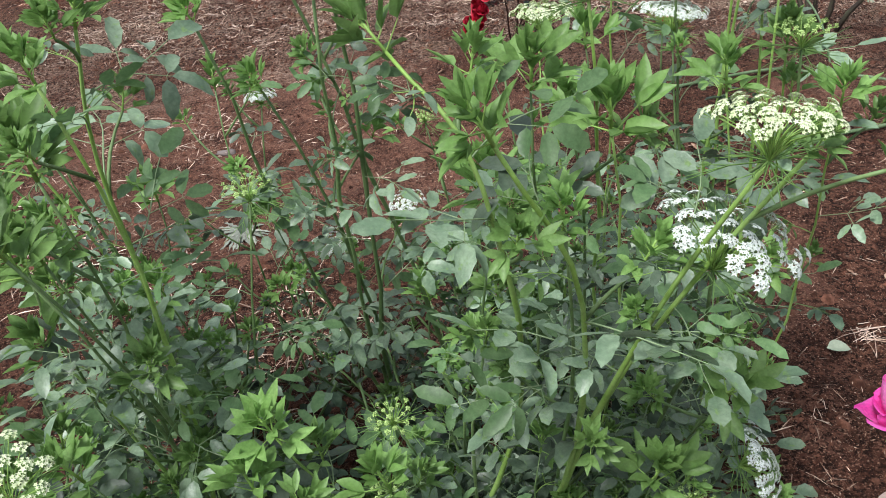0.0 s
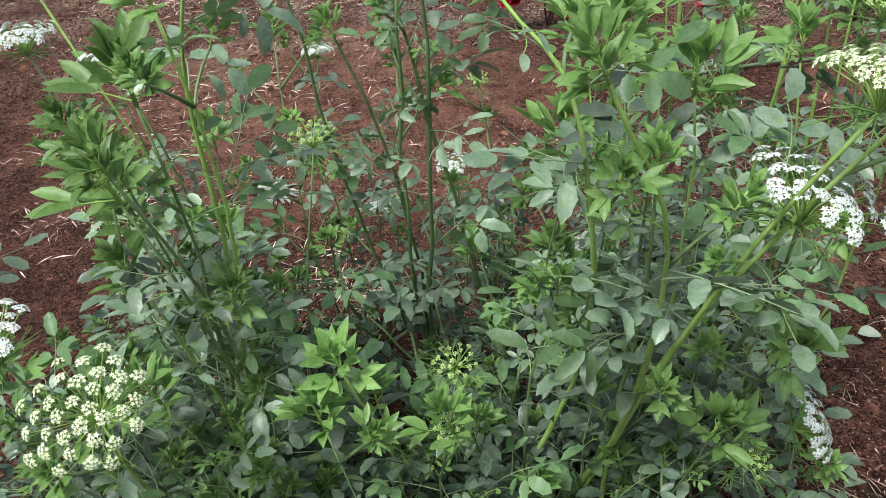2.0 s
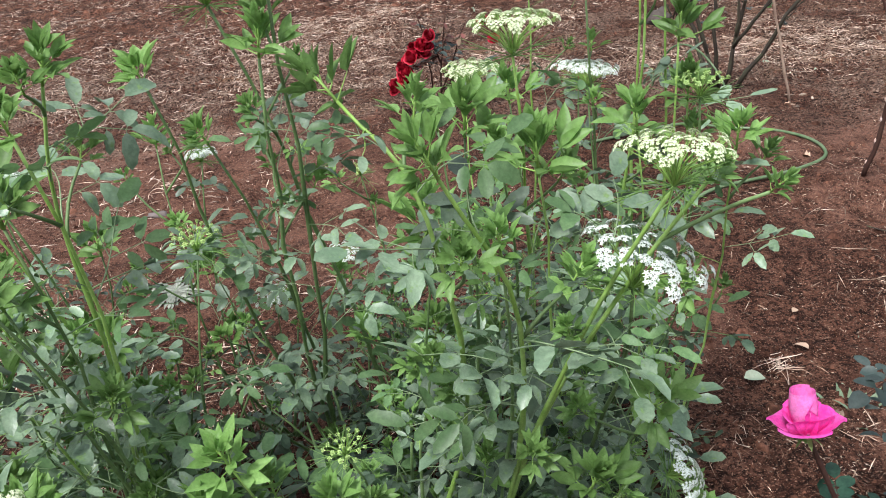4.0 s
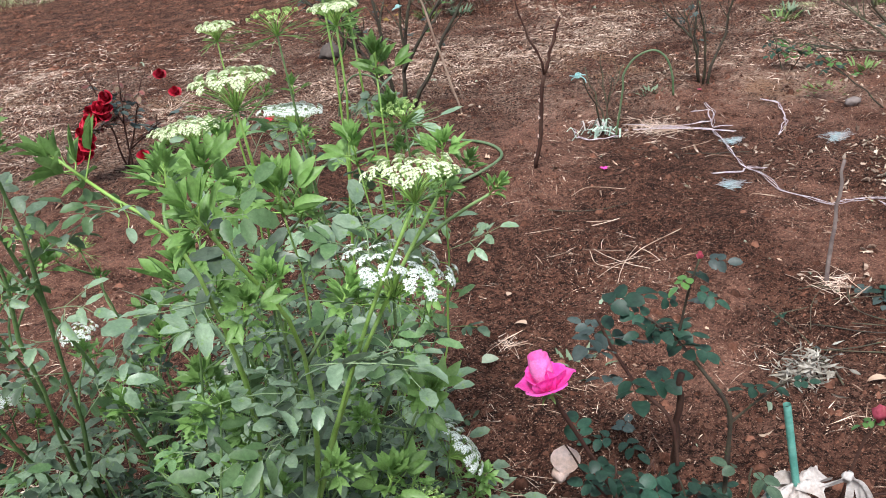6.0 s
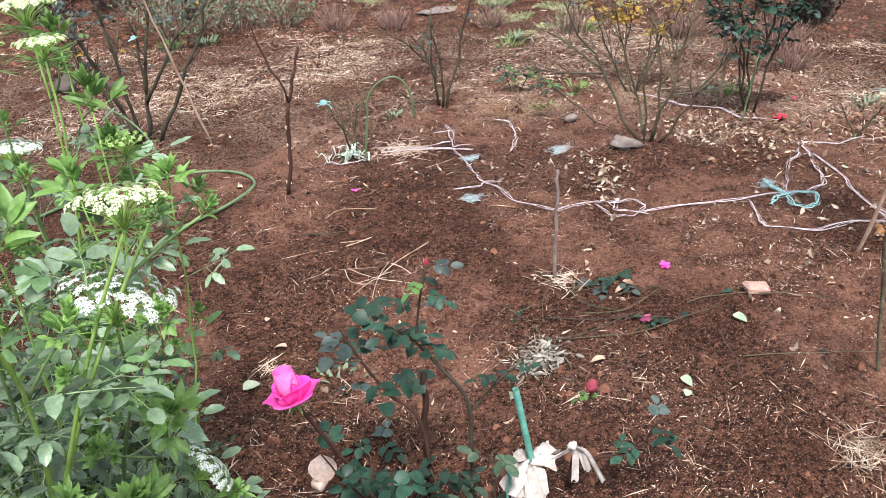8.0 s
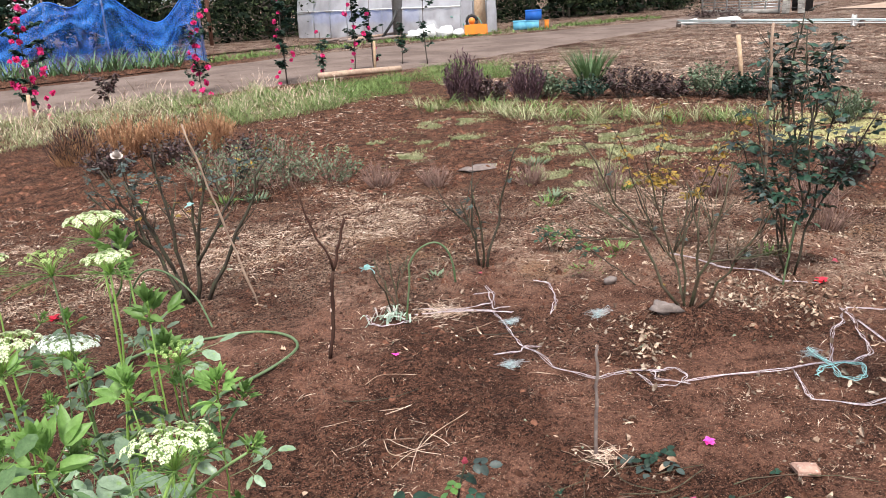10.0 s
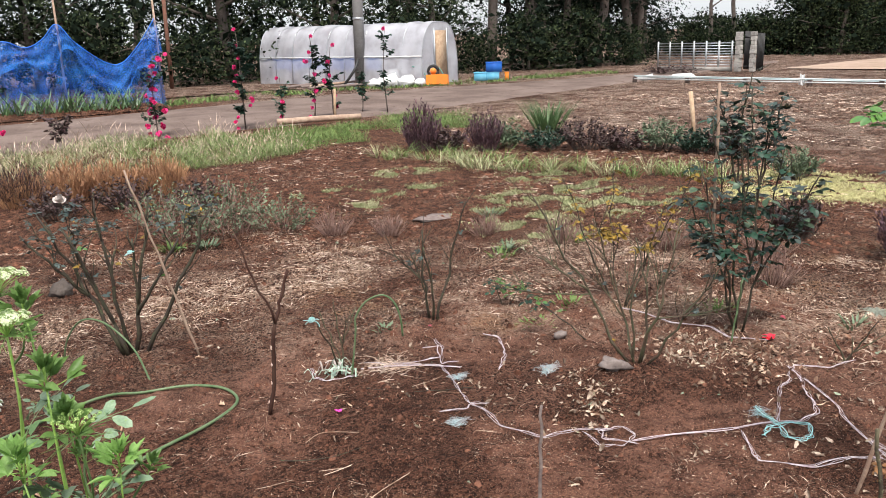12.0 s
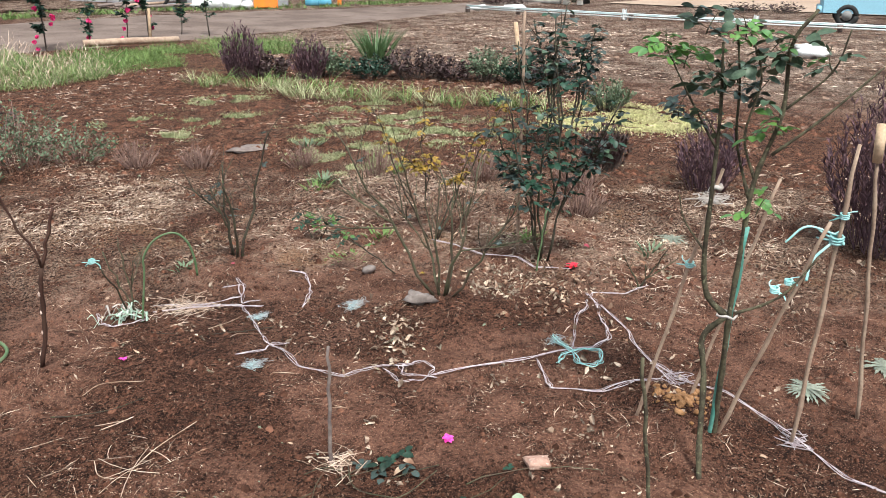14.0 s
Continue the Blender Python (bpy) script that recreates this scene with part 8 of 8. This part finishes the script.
def build_crumbs():
    r, g = random.Random(1), Geo()
    for _ in range(46000):
        x, y, d = near_spot(r, 6.5)
        s = (0.0018 + 0.0075 * r.random() ** 4) * (0.72 + d * 0.17)
        if noise.noise(Vector((x * 2.2, y * 2.2, 3))) < r.uniform(-0.5, 0.25):
            s *= 0.6
        z, k = gz(x, y), len(g.v)
        for dx, dy, dz in ((1, 0, 0), (0, 1, 0), (-1, 0, 0), (0, -1, 0), (0, 0, 1)):
            q = s * r.uniform(0.7, 1.35)
            g.v.append(Vector((x + dx * q, y + dy * q, z + dz * q * 0.9 - (0 if dz else 0.2 * s))))
        g.f += [(k, k + 1, k + 4), (k + 1, k + 2, k + 4), (k + 2, k + 3, k + 4), (k + 3, k, k + 4)]
        g.m += [0] * 4
    for _ in range(5200):  # larger clods in patches
        x, y, d = near_spot(r, 7.0)
        if noise.noise(Vector((x * 1.4, y * 1.4, 33))) < r.uniform(-0.25, 0.5):
            continue
        s, z, k = 0.006 + 0.02 * r.random() ** 2.5, gz(x, y), len(g.v)
        for dx, dy, dz in ((1, 0, 0.1), (0.5, 0.8, 0), (-0.5, 0.85, 0.15), (-1, 0, 0), (-0.5, -0.85, 0.1), (0.5, -0.8, 0), (0.4, 0.1, 0.75), (-0.35, 0.3, 0.8), (-0.1, -0.4, 0.7)):
            g.v.append(Vector((x + dx * s * r.uniform(0.75, 1.25), y + dy * s * r.uniform(0.75, 1.25), z - 0.3 * s + dz * s * r.uniform(0.8, 1.3))))
        g.f += [(k + 6, k + 7, k + 8), (k, k + 1, k + 6), (k + 1, k + 7, k + 6), (k + 1, k + 2, k + 7), (k + 2, k + 3, k + 7), (k + 3, k + 8, k + 7), (k + 3, k + 4, k + 8), (k + 4, k + 5, k + 8), (k + 5, k + 6, k + 8), (k + 5, k, k + 6)]
        g.m += [0] * 10
    solid("soil_crumbs", g, CRUMB, "loose red-brown soil crumbs", "soil", kind="stuff", smooth=False)
    g = Geo()
    for _ in range(20000):
        x, y = r.uniform(9, 24), r.uniform(-3, 13.5)
        s, k = 0.012 + 0.05 * r.random() ** 4, len(g.v)
        if noise.noise(Vector((x * 0.9, y * 0.9, 3))) < r.uniform(-0.5, 0.2):
            continue
        for dx, dy, dz in ((1, 0, 0), (0, 1, 0), (-1, 0, 0), (0, -1, 0), (0, 0, 1)):
            q = s * r.uniform(0.7, 1.35)
            g.v.append(Vector((x + dx * q, y + dy * q, gz(x, y) + dz * q * 0.4)) + Vector((r.uniform(-.5, .5), r.uniform(-.5, .5), 0)) * s * dz)
        g.f += [(k, k + 1, k + 4), (k + 1, k + 2, k + 4), (k + 2, k + 3, k + 4), (k + 3, k, k + 4)]
        g.m += [0] * 4
    for _ in range(46000):  # small clods and dry scraps between the roses and the border
        d, a = 4.0 + 8.5 * r.random() ** 0.8, r.uniform(0.05, 2.1)
        x, y = d * math.cos(a), d * math.sin(a)
        if y > 10.2 or x > 9.5 or noise.noise(Vector((x * 1.5, y * 1.5, 3))) < r.uniform(-0.6, 0.3):
            continue
        s, k = (0.004 + 0.016 * r.random() ** 4) * (0.6 + 0.09 * d) if d < 6.5 else 0.008 + 0.04 * r.random() ** 4, len(g.v)
        for dx, dy, dz in ((1, 0, 0), (0, 1, 0), (-1, 0, 0), (0, -1, 0), (0, 0, 1)):
            q = s * r.uniform(0.6, 1.4)
            g.v.append(Vector((x + dx * q, y + dy * q, gz(x, y) - 0.003 + dz * q * 0.55)))
        g.f += [(k, k + 1, k + 4), (k + 1, k + 2, k + 4), (k + 2, k + 3, k + 4), (k + 3, k, k + 4)]
        g.m += [1] * 4
    solid("field_clods", g, [CLOD, CRUMB], "dry clods on the ploughed field", "soil", kind="stuff", smooth=False)


build_crumbs()


def build_straw():
    r, g, fine = random.Random(2), Geo(), Geo()

    def stalk(geo, x, y, b, ln, w, lift=0.012):
        p0 = Vector((x, y, gz(x, y) + 0.004))
        p2 = p0 + Vector((math.cos(b), math.sin(b), 0)) * ln
        p2.z = gz(p2.x, p2.y) + r.uniform(0.002, lift)
        geo.flake(aim(p0, p2 - p0, r.uniform(-0.8, 0.8)), ln, w)

    n = 0
    while n < 1000:  # wads of broken straw in the mulched ring round the beds
        a = r.uniform(0.0, 2.3)
        d = r.gauss(5.9 - 1.0 * max(0.0, a - 1.0), 0.95)
        x, y = d * math.cos(a), d * math.sin(a)
        if math.hypot(x, y * 1.08) < 5.0 or noise.noise(Vector((x * 1.0, y * 1.0, 6))) + 0.9 * noise.noise(Vector((x * 2.6, y * 2.6, 2))) < r.uniform(0.0, 0.34):
            continue
        n += 1
        turn, size = r.uniform(0, 6.28), r.uniform(0.04, 0.2)
        for _ in range(int(r.uniform(14, 62))):
            stalk(g if r.random() < 0.42 else fine, x + r.gauss(0, size), y + r.gauss(0, size * 0.8), turn + r.gauss(0, 0.8), r.uniform(0.008, 0.03) if r.random() < 0.72 else r.uniform(0.04, 0.12), r.uniform(0.002, 0.0046), 0.022)
    for _ in range(26000):  # bleached stalks on the ploughed field and between the moss
        x, y = r.uniform(4.5, 21), r.uniform(-2, 12.5)
        if math.hypot(x, y) > 7 and noise.noise(Vector((x * 0.8, y * 0.8, 41))) > r.uniform(-0.15, 0.3):
            k = 0.6 + 0.06 * x
            stalk(g, x, y, r.uniform(0, 6.28), r.uniform(0.03, 0.16) * k, r.uniform(0.004, 0.01) * k, 0.03)
    n = 0
    while n < 27000:  # small bits on the open soil, in drifts
        d, a = r.uniform(1.2, 5.2), r.uniform(-0.05, 2.2)
        x, y = 0.1 + d * math.cos(a), -0.1 + d * math.sin(a)
        if noise.noise(Vector((x * 1.6, y * 1.6, 6))) < r.uniform(-0.3, 0.35) or noise.noise(Vector((x * 4.1, y * 4.1, 16))) < r.uniform(-0.5, 0.4):
            continue
        n += 1
        ln = r.uniform(0.003, 0.013) if r.random() < 0.88 else r.uniform(0.02, 0.09)
        stalk(fine, x, y, r.uniform(0, 6.28), ln, r.uniform(0.0012, 0.0034))
    for px, py, sd, m in ((-2.5, 8.0, 0.9, 2600), (-3.4, 7.6, 0.9, 2600), (-1.6, 5.9, 0.7, 2600), (-0.6, 6.1, 0.6, 2000), (-0.3, 6.9, 0.7, 2000), (-3.6, 9.2, 0.8, 1600), (-1.8, 4.7, 0.5, 900), (-1.2, 3.4, 0.5, 700), (-1.5, 2.5, 0.4, 450), (-0.7, 1.9, 0.3, 300), (1.0, 6.2, 0.6, 700), (2.3, 4.9, 0.5, 900), (-0.55, 1.75, 0.2, 200), (3.7, 2.8, 0.4, 260), (4.4, 3.1, 0.5, 420), (4.5, 2.0, 0.4, 300), (4.2, 1.1, 0.4, 240), (3.4, 3.4, 0.4, 260), (4.8, 1.2, 0.5, 300)):
        for _ in range(m):  # thicker layers of old straw
            x, y = r.gauss(px, sd), r.gauss(py, sd * 0.7)
            if noise.noise(Vector((x * 2, y * 2, 26))) > r.uniform(-0.4, 0.2):
                stalk(g, x, y, r.uniform(0, 6.28), r.uniform(0.015, 0.1), r.uniform(0.002, 0.0046), 0.03)
    solid("straw_litter", g, STRAW, "dry straw and stalks strewn over the soil", "straw", kind="stuff")
    solid("stalk_litter", fine, STALK, "small dry stalk bits among the soil crumbs", "straw", kind="stuff")


build_straw()


def build_leaf_litter():
    r = random.Random(3)
    for mat, n, label in ((LITTER, 520, "dry brown and cream leaf scraps on the soil"), (LITTER_GREEN, 150, "pale green leaf scraps on the soil")):
        g, k = Geo(), 0
        while k < n:
            x, y, d = near_spot(r, 7.0)
            if x < 0.9 and y < 3.0:
                if r.random() < 0.6:
                    continue
            if noise.noise(Vector((x * 1.6, y * 1.6, 12))) < r.uniform(-0.1, 0.4):
                continue
            k += 1
            s, a = (0.007 + 0.034 * r.random() ** 3.0) * (1 + 0.05 * d), r.uniform(0, 6.28)
            g.leaf(aim((x, y, gz(x, y) + 0.005), (math.cos(a), math.sin(a), r.uniform(-0.05, 0.35)), r.uniform(-0.6, 0.6)), s, s * r.uniform(0.2, 0.62), r.uniform(-1.4, 1.8), r.uniform(-0.8, 1.2), 5, 0, r.uniform(0, 0.4), 1.0, r.uniform(0.4, 1.1))
        solid("leaf_litter", g, mat, label, "leaf litter", kind="stuff")


build_leaf_litter()


def build_twine_litter():
    """Pale leaf and string scraps that gathered along the twine and under the roses."""
    r, g = random.Random(19), Geo()
    for x, y, w, n in ((3.01, 2.06, 0.16, 70), (2.93, 1.92, 0.12, 70), (2.9, 2.12, 0.1, 30), (2.76, 2.25, 0.12, 26), (2.82, 1.86, 0.12, 60), (2.6, 1.74, 0.14, 60), (2.62, 1.9, 0.14, 50),
                       (3.67, 1.99, 0.2, 130), (3.65, 1.86, 0.2, 140), (3.77, 1.8, 0.2, 130), (3.9, 1.95, 0.3, 130), (3.48, 1.8, 0.14, 50), (3.88, 1.56, 0.22, 80), (2.62, 2.2, 0.12, 24), (2.82, 1.77, 0.1, 40), (2.86, 1.36, 0.1, 18),
                       (2.94, 1.23, 0.14, 22), (2.72, 2.37, 0.12, 16), (2.3, 1.5, 0.5, 26), (2.7, 0.9, 0.6, 60), (1.9, 0.6, 0.5, 36), (1.8, 2.3, 0.6, 26), (2.5, 2.9, 0.3, 70), (3.5, 2.6, 0.7, 90),
                       (4.6, 2.8, 0.9, 330), (3.9, 3.4, 0.9, 190), (5.0, 1.6, 1.0, 420), (4.5, 1.1, 0.7, 220), (5.6, 3.0, 1.2, 400), (5.3, 4.2, 1.0, 220), (3.3, 1.2, 0.45, 70), (3.2, 0.75, 0.3, 80),
                       (4.1, 2.2, 0.6, 220), (2.0, 1.35, 0.14, 30), (4.0, 0.9, 0.6, 120), (1.86, 3.74, 0.12, 20)):
        wads = [(r.gauss(x, w * 0.5), r.gauss(y, w * 0.5), r.uniform(0.012, 0.06)) for _ in range(2 + n // 20)]
        for _ in range(n):  # most lie in small wads, the rest are strewn
            cx, cy, cr = r.choice(wads) if r.random() < 0.8 else (x, y, w * 0.6)
            px, py = r.gauss(cx, cr), r.gauss(cy, cr)
            s, a = 0.007 + 0.032 * r.random() ** 2.6, r.uniform(0, 6.28)
            g.leaf(aim((px, py, gz(px, py) + 0.004), (math.cos(a), math.sin(a), r.uniform(-0.1, 0.6)), r.uniform(-1.2, 1.2)), s, s * r.uniform(0.2, 0.62), r.uniform(-1.4, 1.8), r.uniform(-0.8, 1.2), 5, 0, r.uniform(0, 0.4), 1.0, r.uniform(0.4, 1.1))
    solid("leaf_litter", g, LITTER_PALE, "pale dry leaf scraps along the twine", "leaf litter", kind="stuff")


build_twine_litter()
_lr = random.Random(27)
for _x, _y, _w in ((4.22, 1.5, 0.16), (3.9, 1.72, 0.14), (3.62, 1.5, 0.12), (4.4, 2.3, 0.2)):
    _g = Geo()
    for _k in range(75):
        _c = Vector((_lr.gauss(0, _w), _lr.gauss(0, _w * 0.8), _lr.uniform(0.004, 0.035)))
        _s = _lr.uniform(0.015, 0.04)
        _g.leaf(aim(_c, (_lr.gauss(0, 1), _lr.gauss(0, 1), _lr.uniform(-0.5, 0.6)), _lr.uniform(-1.5, 1.5)), _s, _s * _lr.uniform(0.3, 0.65), _lr.uniform(-0.7, 0.9), _lr.uniform(-0.6, 0.8), 4)
    solid("leaf_pile", _g, LITTER, "loose pile of dry brown leaves under the roses", "leaf litter", (_x, _y, gz(_x, _y)), "leaf piles", kind="stuff")
